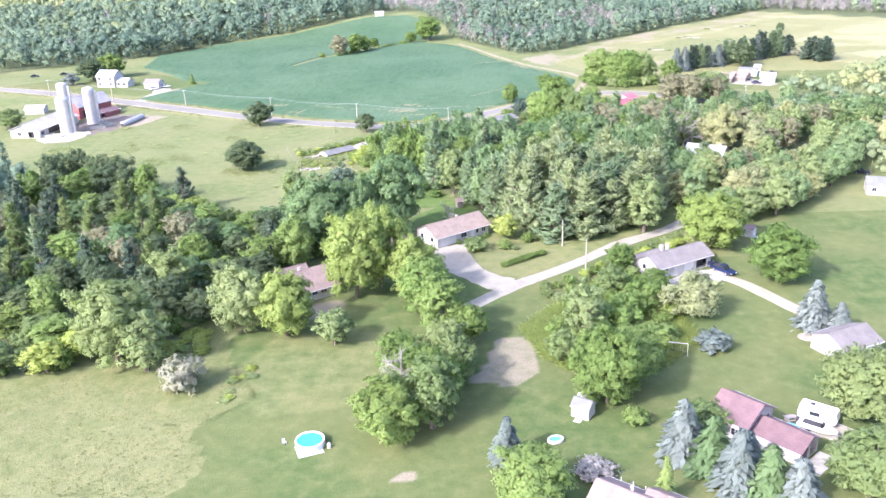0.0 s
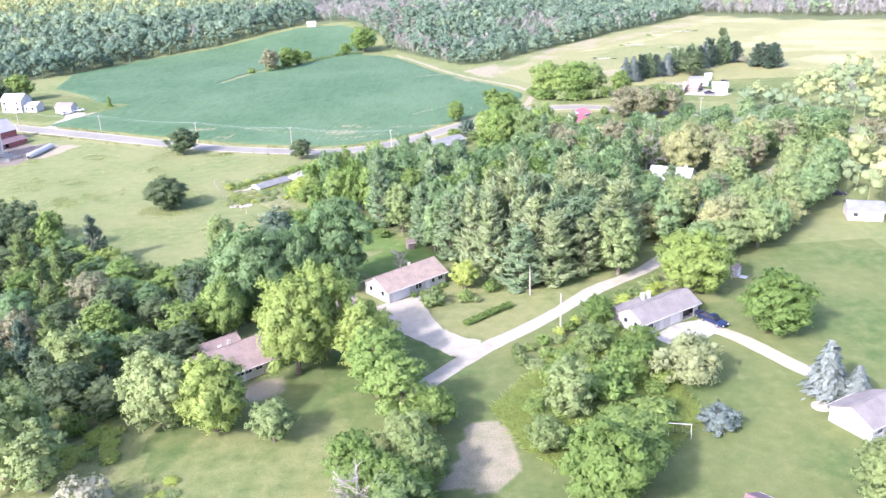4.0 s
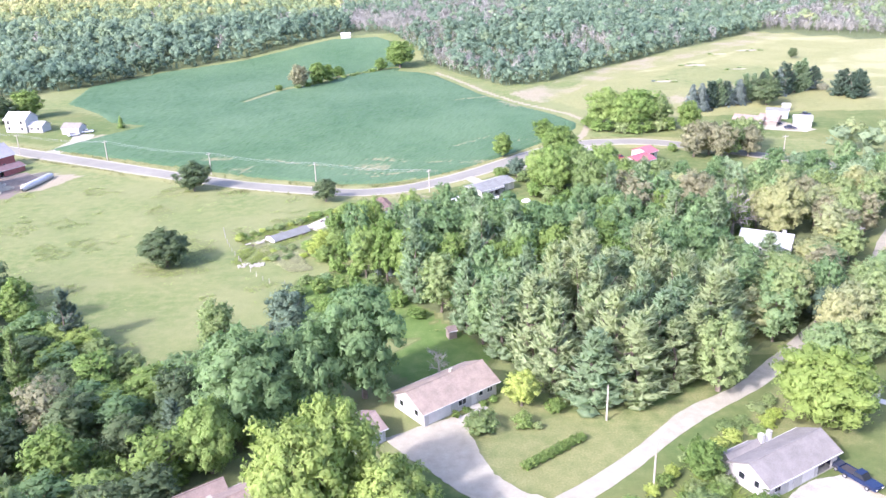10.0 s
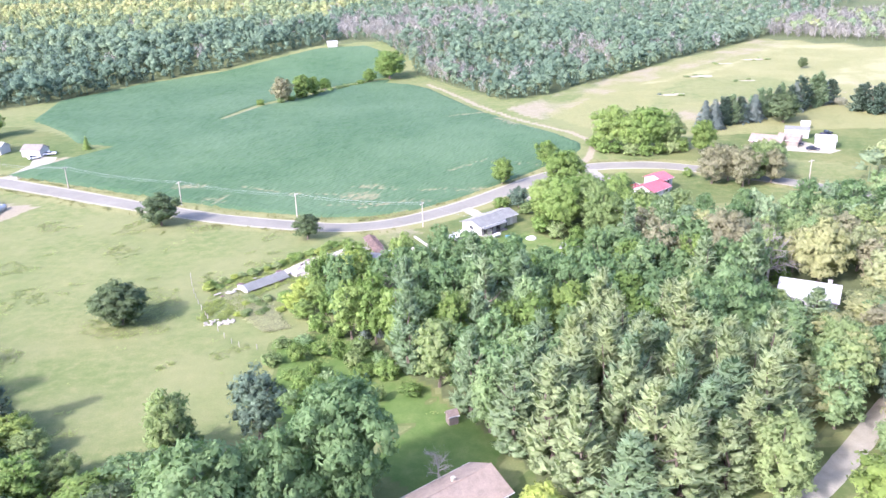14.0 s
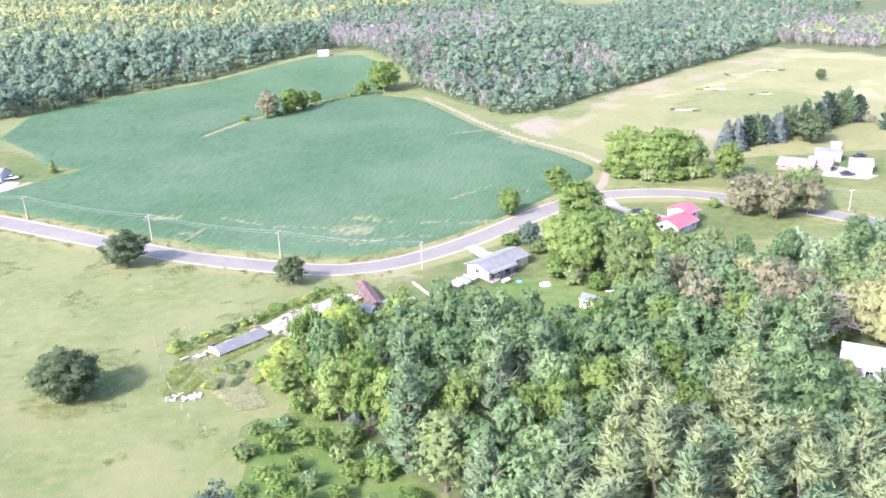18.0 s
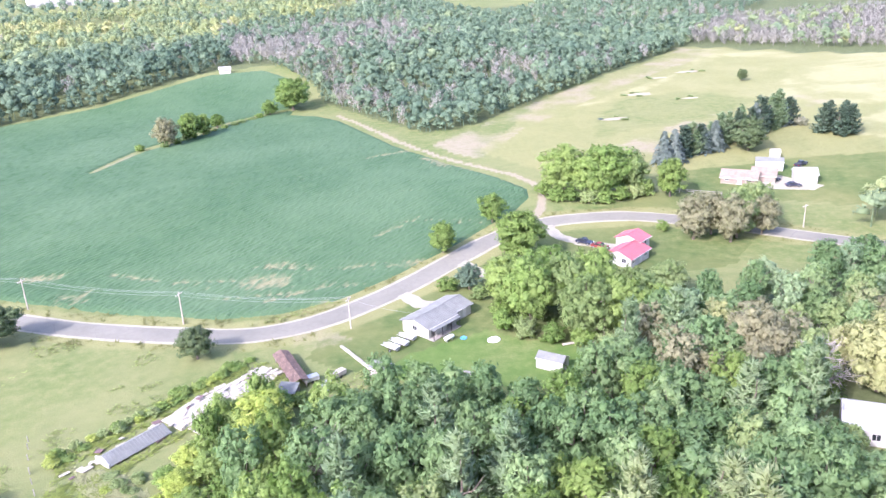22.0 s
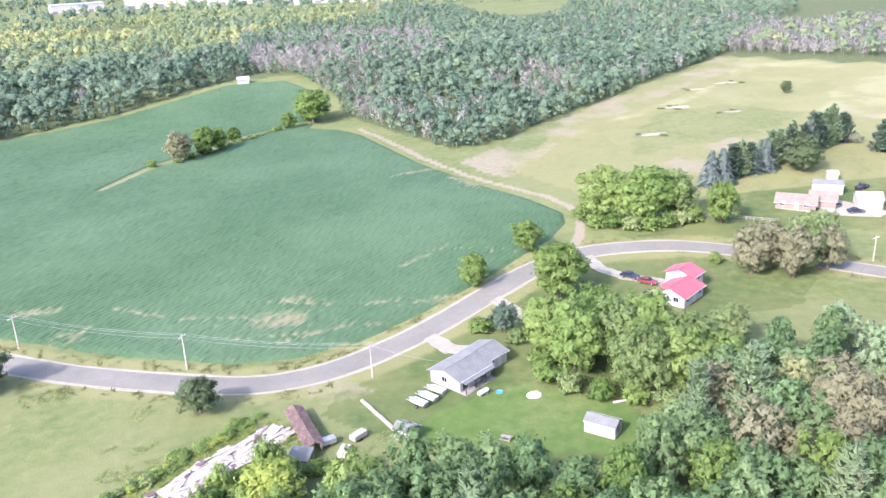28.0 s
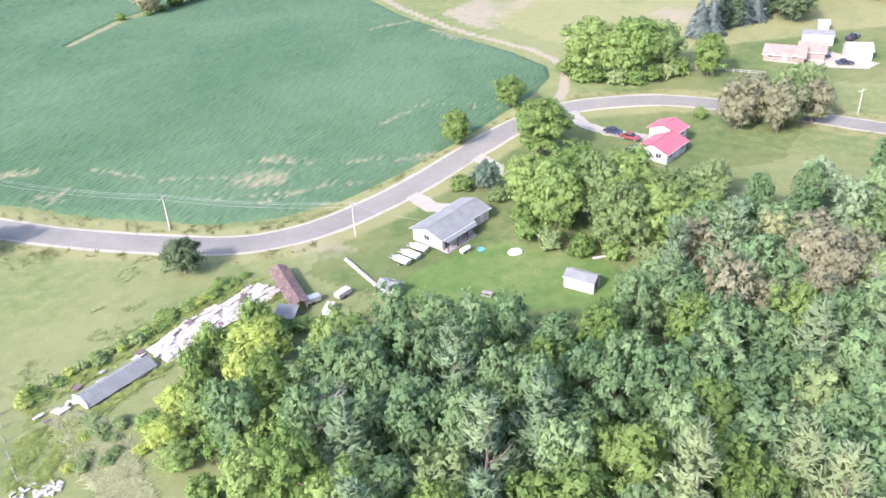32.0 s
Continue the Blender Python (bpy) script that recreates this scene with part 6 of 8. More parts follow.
def gable_block(thing, m, length, width, wall_h, rise, wall_mat, roof_mat, front=(), back=(), ends=((), ()), over=0.45, ribs=0, z0=0.0):
    """Walls with openings and a pitched roof, ridge along x, front face at y = 0; all are parts of thing."""
    wt = 0.18
    lift = m @ Matrix.Translation((0, 0, z0))
    part("foundation", boxm(0.03, length - 0.03, 0.03, width - 0.03, -0.3, 0.16), CONCRETE, thing, m=m)
    base = lift @ Matrix.Translation((0, 0, 0.1))
    part("wall", wall_panel(length, wall_h - 0.1, wt, [q[:4] for q in front]), wall_mat, thing, m=base)
    openings(thing, front, base)
    turned = base @ Matrix.Translation((length, width, 0)) @ pose(0, 0, 0, 0, 0, 180)
    part("wall", wall_panel(length, wall_h - 0.1, wt, [q[:4] for q in back]), wall_mat, thing, m=turned)
    openings(thing, back, turned)
    for k, (mm, items) in enumerate(((base @ Matrix.Translation((0, width, 0)) @ pose(0, 0, 0, 0, 0, -90), ends[0]), (base @ Matrix.Translation((length, 0, 0)) @ pose(0, 0, 0, 0, 0, 90), ends[1]))):
        bm = wall_panel(width - 2 * wt - 0.006, wall_h - 0.1, wt, [(q[0] - wt, q[1] - wt, q[2], q[3]) for q in items])
        bmesh.ops.translate(bm, verts=bm.verts[:], vec=(wt + 0.003, 0, 0))
        part("end_wall", bm, wall_mat, thing, m=mm)
        part("gable", prism(bmesh.new(), [(0.05, wall_h - 0.1), (width - 0.05, wall_h - 0.1), (width / 2, wall_h - 0.1 + rise * 0.96)], "y", 0.0, wt), wall_mat, thing, m=mm)
        openings(thing, items, mm)
    top = lift @ Matrix.Translation((0, 0, wall_h))
    part("roof_slope", roof_slope(length, width / 2, rise, over, ribs=ribs), roof_mat, thing, m=top)
    part("roof_slope", roof_slope(length, width / 2, rise, over, ribs=ribs), roof_mat, thing, m=top @ Matrix.Translation((length, width, 0)) @ pose(0, 0, 0, 0, 0, 180))
    part("ridge_cap", boxm(-over, length + over, width / 2 - 0.14, width / 2 + 0.14, rise + 0.11, rise + 0.19, bevel=0.03), roof_mat, thing, m=top)
    for y, s in ((-over, 1), (width + over, -1)):
        z = -over * rise / (width / 2)
        part("gutter", boxm(-over, length + over, y - 0.09 * s if s > 0 else y, y if s > 0 else y + 0.09, z - 0.02, z + 0.12), TRIM, thing, m=top)


def building(name, x, y, angle, label, category="house", group=""):
    return empty(name, pose(x, y, float(land(x, y)), 0, 0, angle), label, category, group)


def chimney(thing, x, y, z, w=0.6, h=1.2, mat=None):
    c = part("chimney", boxm(x - w / 2, x + w / 2, y - w / 2, y + w / 2, z, z + h, bevel=0.03), mat or CREAM, thing)
    part("cap", boxm(x - w / 2 - 0.06, x + w / 2 + 0.06, y - w / 2 - 0.06, y + w / 2 + 0.06, z + h, z + h + 0.1), CONCRETE, c)


ID = Matrix.Identity(4)

# ranch house with its attached garage
h = building("ranch_house", -0.2, 182.1, 36.0, "low white ranch house with a tan shingle roof")
gable_block(h, ID, 15.2, 8.2, 2.7, 2.0, WHITE, ROOF_TAN, [(0.9, 5.5, 0.0, 2.15, "garage"), (7.0, 8.6, 0.95, 2.1, "window"), (9.8, 10.75, 0.0, 2.05, "door"), (11.4, 12.2, 1.1, 2.1, "window"), (13.2, 14.3, 1.1, 2.1, "window")],
            [(3, 4.4, 1.0, 2.1, "window"), (8, 9.6, 1.0, 2.1, "window")], (((1.6, 2.6, 1.1, 2.1, "window"), (5.6, 6.6, 1.1, 2.1, "window")), ((3.2, 4.4, 1.0, 2.1, "window"),)), 0.5)
chimney(h, 9.5, 5.0, 4.1, 0.5, 0.8)
part("step", boxm(9.2, 11.4, -1.4, -0.02, 0.0, 0.15, bevel=0.02), CONCRETE, h)
part("walkway", boxm(5.7, 11.4, -2.3, -1.42, 0.0, 0.09), CONCRETE, h)
h = building("garage", -10.6, 175.6, 36.0, "small white garage with a brown shingle roof", "garage")
gable_block(h, ID, 5.4, 6.2, 2.4, 1.4, WHITE, ROOF_BROWN, [(2.2, 5.0, 0.0, 2.1, "garage")], (), ((), ((2.4, 3.4, 1.0, 2.0, "window"),)), 0.35)

# brown house under the big trees
h = building("bungalow", -31.2, 150.9, 34.7, "white bungalow with a broad brown shingle roof")
gable_block(h, ID, 13.0, 9.4, 2.6, 2.5, CREAM, ROOF_BROWN, [(1.5, 2.7, 0.9, 2.0, "window"), (5.6, 6.9, 1.2, 2.0, "window"), (7.2, 8.4, 1.2, 2.0, "window"), (6.2, 7.1, 0.0, 1.15, "door"), (9.2, 10.4, 1.2, 2.0, "window"), (11.6, 12.4, 0.0, 2.0, "door")], (), ((), ((3.0, 4.2, 1.0, 2.0, "window"),)), 0.6)
gable_block(h, Matrix.Translation((4.0, 9.0, 0)) @ pose(0, 0, 0, 0, 0, 0), 7.0, 3.6, 2.3, 1.5, CREAM, ROOF_BROWN, over=0.35)
chimney(h, 7.4, 5.6, 4.6, 0.5, 0.9, TRIM)
part("vent_hood", boxm(5.2, 5.8, 5.0, 5.4, 4.9, 5.4, bevel=0.05), TRIM, h)

# white house with the double garage
h = building("white_house", 45.4, 159.9, 29.0, "white house with a beige shingle roof and garage")
gable_block(h, ID, 14.6, 6.6, 2.7, 1.7, WHITE, ROOF_BEIGE, [(1.2, 2.4, 1.0, 2.1, "window"), (4.2, 5.1, 0.0, 2.05, "door"), (7.0, 9.7, 0.0, 2.2, "garage"), (10.4, 13.4, 0.0, 2.2, "bay")], (), (((1.6, 2.6, 1.1, 2.1, "window"), (4.2, 5.0, 1.1, 2.1, "window")), ()), 0.45)
gable_block(h, Matrix.Translation((0.3, 6.3, 0)), 6.2, 2.5, 2.3, 0.9, WHITE, ROOF_BEIGE, over=0.3)
chimney(h, 7.4, 7.4, 2.0, 0.7, 1.9, TRIM)
chimney(h, 9.2, 7.5, 2.0, 0.6, 1.8, TRIM)

# grey-roofed house by the road
h = building("grey_roofed_house", 19.3, 301.5, 39.0, "white house with a low grey roof and back porch")
gable_block(h, ID, 8.6, 7.2, 2.5, 1.1, WHITE, ROOF_GREY, [(0.8, 2.2, 0.0, 2.1, "bay"), (3.2, 4.6, 0.9, 2.1, "window"), (5.6, 7.4, 0.0, 2.1, "bay")], (), (((2.8, 4.0, 1.0, 2.0, "window"),), ()), 0.45, ribs=16)
gable_block(h, Matrix.Translation((8.6, 0.9, 0)), 6.0, 6.6, 2.45, 1.0, WHITE, ROOF_GREY, [(0.9, 2.2, 0.9, 2.0, "window"), (3.4, 4.3, 0.0, 2.05, "door")], (), ((), ((2.6, 3.8, 1.0, 2.0, "window"),)), 0.4, ribs=11)
for x_ in (0.2, 2.9, 5.6, 8.2):
    part("porch_post", boxm(x_, x_ + 0.12, -1.25, -1.13, 0.0, 2.25), DARK, h)
part("porch_roof", prism(bmesh.new(), [(-1.5, 2.22), (0.0, 2.46), (0.0, 2.54), (-1.5, 2.30)], "x", -0.1, 8.5), ROOF_GREY, h)
part("porch_deck", boxm(-0.1, 8.5, -1.45, -0.02, 0.0, 0.14), GREY_WOOD, h)

# red-roofed house
h = building("red_roofed_house", 72.2, 325.6, 39.7, "white house with bright red metal roofs")
gable_block(h, ID, 9.0, 7.0, 2.5, 1.5, WHITE, ROOF_RED, [(1.0, 2.2, 1.0, 2.1, "window"), (4.4, 5.4, 0.0, 2.05, "door"), (6.6, 7.8, 1.0, 2.1, "window")], (), (((1.4, 2.4, 1.0, 2.0, "window"), (4.4, 5.6, 1.0, 2.0, "window")), ()), 0.45, ribs=17)
gable_block(h, Matrix.Translation((8.4, 2.2, 0)), 5.0, 6.6, 3.9, 1.2, WHITE, ROOF_RED, [(2.4, 3.4, 2.5, 3.4, "window")], (), ((), ((2.6, 3.8, 1.0, 2.0, "window"), (2.6, 3.8, 2.5, 3.4, "window"))), 0.4, ribs=11)

# maroon-roofed house with a garage wing
h = building("maroon_roofed_house", 38.7, 105.6, -49.0, "white house with a maroon shingle roof")
gable_block(h, ID, 5.8, 7.4, 3.2, 2.0, WHITE, ROOF_MAROON, [(1.0, 2.2, 1.0, 2.1, "window"), (3.6, 4.8, 1.0, 2.1, "window")], (), ((), ((5.6, 6.4, 1.8, 2.7, "window"),)), 0.45)
gable_block(h, Matrix.Translation((5.7, 1.1, 0)), 7.4, 5.2, 2.2, 1.3, WHITE, ROOF_MAROON, [(3.2, 4.2, 1.0, 2.0, "window")], (), ((), ((0.6, 2.5, 0.0, 2.05, "bay"), (2.9, 4.8, 0.0, 2.05, "bay"))), 0.4)
part("patio", boxm(13.4, 16.0, 1.0, 6.4, 0.0, 0.07), CONCRETE, h)

# house at the near edge
h = building("brown_roofed_house", 17.6, 85.6, -38.0, "house with a pale brown shingle roof and deck")
gable_block(h, ID, 7.0, 7.0, 2.9, 2.0, CREAM, ROOF_BROWN, [(1.5, 2.7, 1.0, 2.0, "window")], [(2, 3.4, 1.0, 2.0, "window")], over=0.5)
gable_block(h, Matrix.Translation((5.6, 3.0, 0)), 5.6, 6.0, 2.6, 1.7, CREAM, ROOF_BROWN, over=0.45)
d_ = part("deck", boxm(-0.2, 5.0, 7.6, 10.0, 0.5, 0.62), GREY_WOOD, h)
for x_ in (-0.1, 1.6, 3.3, 4.8):
    part("deck_post", boxm(x_, x_ + 0.1, 9.8, 9.9, -0.1, 1.5), TRIM, d_)
chimney(h, 4.0, 4.2, 4.6, 0.3, 0.7, TRIM)

# sheds and outbuildings
h = building("garden_shed", 36.9, 284.8, -41.0, "long white shed with a grey roof on the lawn", "shed")
gable_block(h, ID, 5.3, 2.9, 2.1, 0.75, WHITE, ROOF_GREY, (), (), ((), ((0.9, 2.0, 0.0, 1.9, "bay"),)), 0.14)
h = building("garden_shed", 70.1, 184.9, -42.0, "small white shed with a brown roof", "shed")
gable_block(h, ID, 3.4, 2.6, 1.9, 0.8, WHITE, ROOF_BROWN, (), (), ((), ((0.8, 1.8, 0.0, 1.8, "door"),)), 0.16)
part("ramp", boxm(3.6, 5.2, 0.6, 2.0, -0.05, 0.10), TRIM, h)
h = building("garden_shed", 19.7, 110.4, -34.0, "white garden shed with a grey roof and annex", "shed")
gable_block(h, ID, 2.8, 2.4, 1.9, 0.8, WHITE, ROOF_GREY, ((0.8, 1.7, 0.0, 1.8, "door"),), (), over=0.16)
gable_block(h, Matrix.Translation((-0.3, 2.5, 0)), 2.0, 1.6, 1.7, 0.4, TRIM, ROOF_WHITE, over=0.1)
part("ramp", boxm(0.9, 1.9, -1.1, -0.1, -0.05, 0.08), TRIM, h)
h = building("rusty_shed", -11.5, 299.8, -73.5, "long open shed with a rusty sheet roof", "shed")
for i in range(6):
    for y_ in (0.15, 2.5):
        part("post", boxm(0.2 + i * 2.42, 0.34 + i * 2.42, y_, y_ + 0.14, -0.2, 1.75), GREY_WOOD, h)
part("back_wall", boxm(0.2, 12.5, 2.64, 2.70, 0.0, 1.7), GREY_WOOD, h)
top = Matrix.Translation((0, 0.1, 1.75))
part("roof_slope", roof_slope(12.7, 1.35, 0.55, 0.3, 0.05, 24), ROOF_RUST, h, m=top)
part("roof_slope", roof_slope(12.7, 1.35, 0.55, 0.3, 0.05, 24), ROOF_RUST, h, m=top @ Matrix.Translation((12.7, 2.7, 0)) @ pose(0, 0, 0, 0, 0, 180))
h = building("lean_to", -11.0, 285.5, -20.0, "dark grey lean-to with a sagging roof", "shed")
part("roof", prism(bmesh.new(), [(0, 1.2), (3.0, 1.9), (3.0, 1.98), (0, 1.28)], "x", 0, 3.6), ROOF_GREY, h)
part("wall", boxm(0.05, 3.5, 2.8, 2.9, -0.1, 1.85), GREY_WOOD, h)
for x_ in (0.1, 3.4):
    part("post", boxm(x_, x_ + 0.12, 0.1, 0.22, -0.1, 1.25), GREY_WOOD, h)
h = building("blue_roofed_shed", 6.2, 289.6, -40.0, "small shed with a blue-grey roof under trees", "shed")
gable_block(h, ID, 3.4, 2.8, 1.9, 0.7, GREY_WOOD, ROOF_GREY, over=0.2)
h = building("playhouse", 5.2, 212.0, 20.0, "small weathered wooden hut under pines", "shed")
gable_block(h, ID, 1.6, 1.5, 1.7, 0.6, PINKISH, ROOF_BROWN, over=0.15)

# white house inside the eastern wood
h = building("white_metal_house", 75.8, 250.0, -31.0, "house with a bright white metal roof among trees")
gable_block(h, ID, 11.2, 8.0, 3.1, 2.0, WHITE, ROOF_WHITE, [(1.0, 2.0, 1.0, 2.1, "window"), (4, 5.2, 1.0, 2.1, "window"), (8.0, 9.0, 0.0, 2.05, "door")], (), ((), ((3.0, 4.2, 1.0, 2.1, "window"),)), 0.4, ribs=20)
chimney(h, 9.2, 5.5, 4.2, 0.8, 1.2, TRIM)
h = building("white_shed", 88.2, 238.0, -31.0, "low shed with a white metal roof", "shed")
gable_block(h, ID, 5.0, 4.6, 2.3, 1.0, WHITE, ROOF_WHITE, over=0.3, ribs=9)
h = building("small_house", 113.5, 212.0, -20.0, "small white house beside the eastern lane")
gable_block(h, ID, 8.0, 6.5, 2.6, 1.6, WHITE, ROOF_GREY, [(1.2, 2.2, 1.0, 2.0, "window"), (4.0, 4.9, 0.0, 2.0, "door")], over=0.4)
h = building("small_house", 66.5, 123.0, 24.0, "white house with a pale roof half hidden by trees")
gable_block(h, ID, 8.0, 7.0, 2.6, 1.6, WHITE, ROOF_BEIGE, [(1.2, 2.2, 1.0, 2.0, "window"), (4.0, 4.9, 0.0, 2.0, "door")], over=0.4)

# north-eastern yard
h = building("pink_house", 123.0, 379.5, -35.0, "low house with a pinkish tan roof")
gable_block(h, ID, 10.5, 8.6, 1.9, 1.5, PINKISH, ROOF_TAN, [(1.2, 2.4, 1.0, 2.0, "window"), (5.0, 6.0, 0.0, 2.0, "door"), (7.4, 8.8, 1.0, 2.0, "window")], over=0.45)
gable_block(h, Matrix.Translation((8.4, 4.2, 0)), 7.0, 8.4, 2.1, 1.5, PINKISH, ROOF_TAN, over=0.4)
h = building("white_outbuilding", 139.6, 388.2, -27.0, "white steel outbuilding with a blue end wall", "shed")
gable_block(h, ID, 8.2, 4.4, 2.8, 0.8, WHITE, ROOF_GREY, over=0.2)
part("end_cladding", boxm(8.215, 8.24, 0.05, 4.35, 0.1, 2.75), BLUE, h, "pale blue end wall")
h = building("white_garage", 144.2, 373.4, -22.0, "white garage with a white metal roof", "garage")
gable_block(h, ID, 6.4, 6.0, 2.6, 1.4, WHITE, ROOF_WHITE, [(0.7, 2.8, 0.0, 2.1, "garage"), (3.4, 5.6, 0.0, 2.1, "garage")], over=0.3, ribs=11)
h = building("white_shed", 150.5, 398.0, -20.0, "small white shed beside a windbreak", "shed")
gable_block(h, ID, 3.0, 2.4, 2.0, 0.8, WHITE, ROOF_WHITE, over=0.2)

# farm: barns, silos, farmhouse
h = building("cattle_barn", -150.9, 312.5, 82.0, "long low barn with a pale metal roof", "barn")
gable_block(h, ID, 27.0, 12.0, 3.2, 2.2, WHITE, ROOF_PALE, [(1.0, 3.2, 0.9, 2.1, "window"), (6.0, 25.5, 0.3, 2.6, "bay")], (), (((3.0, 4.4, 1.0, 2.2, "window"), (7.4, 9.6, 0.0, 2.4, "bay")), ()), over=0.6, ribs=38)
h = building("red_barn", -148.8, 345.0, 62.0, "red wooden barn with a white gambrel roof", "barn")
gable_block(h, ID, 17.0, 9.0, 5.2, 3.4, RED_WOOD, ROOF_PALE, [(2.0, 5.0, 0.0, 3.2, "bay"), (9.0, 10.0, 1.4, 2.4, "window"), (12.0, 13.0, 1.4, 2.4, "window")], (), ((), ((3.2, 5.6, 0.0, 2.8, "bay"),)), 0.5, ribs=24)
gable_block(h, Matrix.Translation((4.0, -7.2, 0)), 11.0, 5.4, 2.2, 1.0, RED_WOOD, ROOF_MAROON, [(1.0, 2.6, 0.0, 1.9, "bay")], over=0.3)
h = building("farmhouse", -165.5, 409.0, -14.0, "two-storey white wooden farmhouse")
gable_block(h, ID, 9.5, 8.0, 5.4, 2.4, WHITE, ROOF_WHITE, [(1.0, 2.0, 0.9, 2.2, "window"), (4.2, 5.2, 0.0, 2.1, "door"), (7.0, 8.0, 0.9, 2.2, "window"), (1.0, 2.0, 3.4, 4.6, "window"), (7.0, 8.0, 3.4, 4.6, "window")], (), (((3.2, 4.4, 3.4, 4.6, "window"),), ()), 0.4)
gable_block(h, Matrix.Translation((9.4, 1.0, 0)), 6.5, 5.5, 2.7, 1.4, WHITE, ROOF_WHITE, [(1.2, 2.2, 0.9, 2.0, "window"), (4.0, 5.2, 0.9, 2.0, "window")], over=0.3)
h = building("farm_garage", -140.5, 402.2, -12.0, "white garage beside a farm drive", "garage")
gable_block(h, ID, 7.5, 5.5, 2.6, 1.5, WHITE, ROOF_BEIGE, [(0.8, 3.4, 0.0, 2.1, "garage"), (4.4, 6.8, 0.0, 2.1, "garage")], over=0.3)
h = building("milk_house", -177.0, 356.5, 3.0, "small white farm building beside the barn", "shed")
gable_block(h, ID, 8.0, 5.0, 2.4, 1.2, WHITE, ROOF_WHITE, over=0.3)
h = building("field_shed", -44.0, 623.5, 8.0, "lone white shed at the field's far end", "shed")
gable_block(h, ID, 6.0, 4.4, 2.6, 1.2, WHITE, ROOF_WHITE, over=0.3)


def lathe(bm, profile, sides=20):
    """A turned solid from (radius, height) pairs."""
    rings = [[bm.verts.new((r * math.cos(2 * math.pi * i / sides), r * math.sin(2 * math.pi * i / sides), z)) for i in range(sides)] for r, z in profile]
    for a, c_ in zip(rings, rings[1:]):
        for i in range(sides):
            bm.faces.new((a[i], a[(i + 1) % sides], c_[(i + 1) % sides], c_[i]))
    bm.faces.new(rings[0][::-1]), bm.faces.new(rings[-1])
    return bm


def silo(x, y, r, h_, label):
    s = empty("silo", pose(x, y, float(land(x, y))), label, "silo", "farm silos")
    part("barrel", lathe(bmesh.new(), [(r + 0.1, -0.3), (r + 0.1, 0.4), (r, 0.45), (r, h_ - r * 0.6)], 24), STONE, s)
    part("dome", lathe(bmesh.new(), [(r + 0.06, h_ - r * 0.6), (r * 0.95, h_ - r * 0.35), (r * 0.7, h_ - r * 0.12), (r * 0.3, h_ - 0.02), (0.05, h_)], 24), ROOF_WHITE, s)
    for i in range(int(h_ / 1.6)):
        part("hoop", lathe(bmesh.new(), [(r + 0.005, 1.0 + i * 1.5), (r + 0.045, 1.0 + i * 1.5), (r + 0.045, 1.06 + i * 1.5), (r + 0.005, 1.06 + i * 1.5)], 24), STONE, s)
    part("chute", boxm(r - 0.1, r + 0.75, -0.5, 0.5, 0.6, h_ - r * 0.7, bevel=0.08), STONE, s)
    return s


silo(-143.6, 320.3, 2.6, 14.4, "pale concrete stave silo with a domed cap")
silo(-145.6, 326.6, 2.0, 18.6, "tall slim white concrete silo beside a barn")
silo(-140.4, 337.6, 2.3, 14.8, "pale concrete silo with a white dome beside a red barn")
s = empty("silage_bag", pose(-125.4, 328.6, 0.0, 0, 0, 80), "long white plastic silage bag on the ground", "silage bag")
bm = bmesh.new()
vv, ff = tube_np([(0, 0, 0.9), (0.6, 0, 1.0), (5, 0.1, 1.05), (10, 0, 1.0), (15.5, 0.1, 1.02), (16.6, 0, 0.9), (17.1, 0, 0.6)], [0.5, 0.95, 1.05, 1.0, 1.05, 0.8, 0.2], 14)
link("sleeve", np_mesh("sleeve", vv, ff, smooth=True), ROOF_WHITE, s)
for i, (x_, y_, l_, w_, a_) in enumerate(((-137, 325, 6, 3, 20), (-133, 329, 5, 2, 50), (-141, 315, 7, 3.4, -10), (-152, 314, 9, 2.6, -5), (-128, 333, 3, 2, 10), (-136, 334, 3.4, 2.4, 60))):
    s = empty("feed_bunk", pose(x_, y_, 0.05, 0, 0, a_), "pale concrete feed bunk in a farmyard", "feed bunk", "feed bunks")
    part("floor_slab", boxm(0, l_, 0, w_, 0, 0.25, bevel=0.03), CONCRETE, s)
    part("side_wall", boxm(0, l_, -0.16, -0.01, 0, 0.9, bevel=0.02), CONCRETE, s)
    part("side_wall", boxm(0, l_, w_ + 0.01, w_ + 0.16, 0, 0.9, bevel=0.02), CONCRETE, s)
for i, (x_, y_, l_, w_, h_, a_) in enumerate(((-150, 1420, 90, 60, 13, 5), (-40, 1330, 110, 50, 14, -8), (-270, 1460, 120, 60, 12, 10), (50, 1340, 60, 40, 13, 0), (-360, 1420, 70, 40, 12, 20))):
    s = building("warehouse", x_, y_, a_, "large pale flat-roofed hall far off", "warehouse", "far halls")
    part("wall", boxm(0, l_, 0, w_, -1, h_), WHITE, s)
    part("roof", boxm(-0.5, l_ + 0.5, -0.5, w_ + 0.5, h_, h_ + 0.6), ROOF_WHITE, s)
    for k in range(6):
        part("loading_door", boxm(l_ * (k + 0.2) / 6, l_ * (k + 0.7) / 6, -0.12, -0.01, 0, 4.5), ROOF_GREY, s)

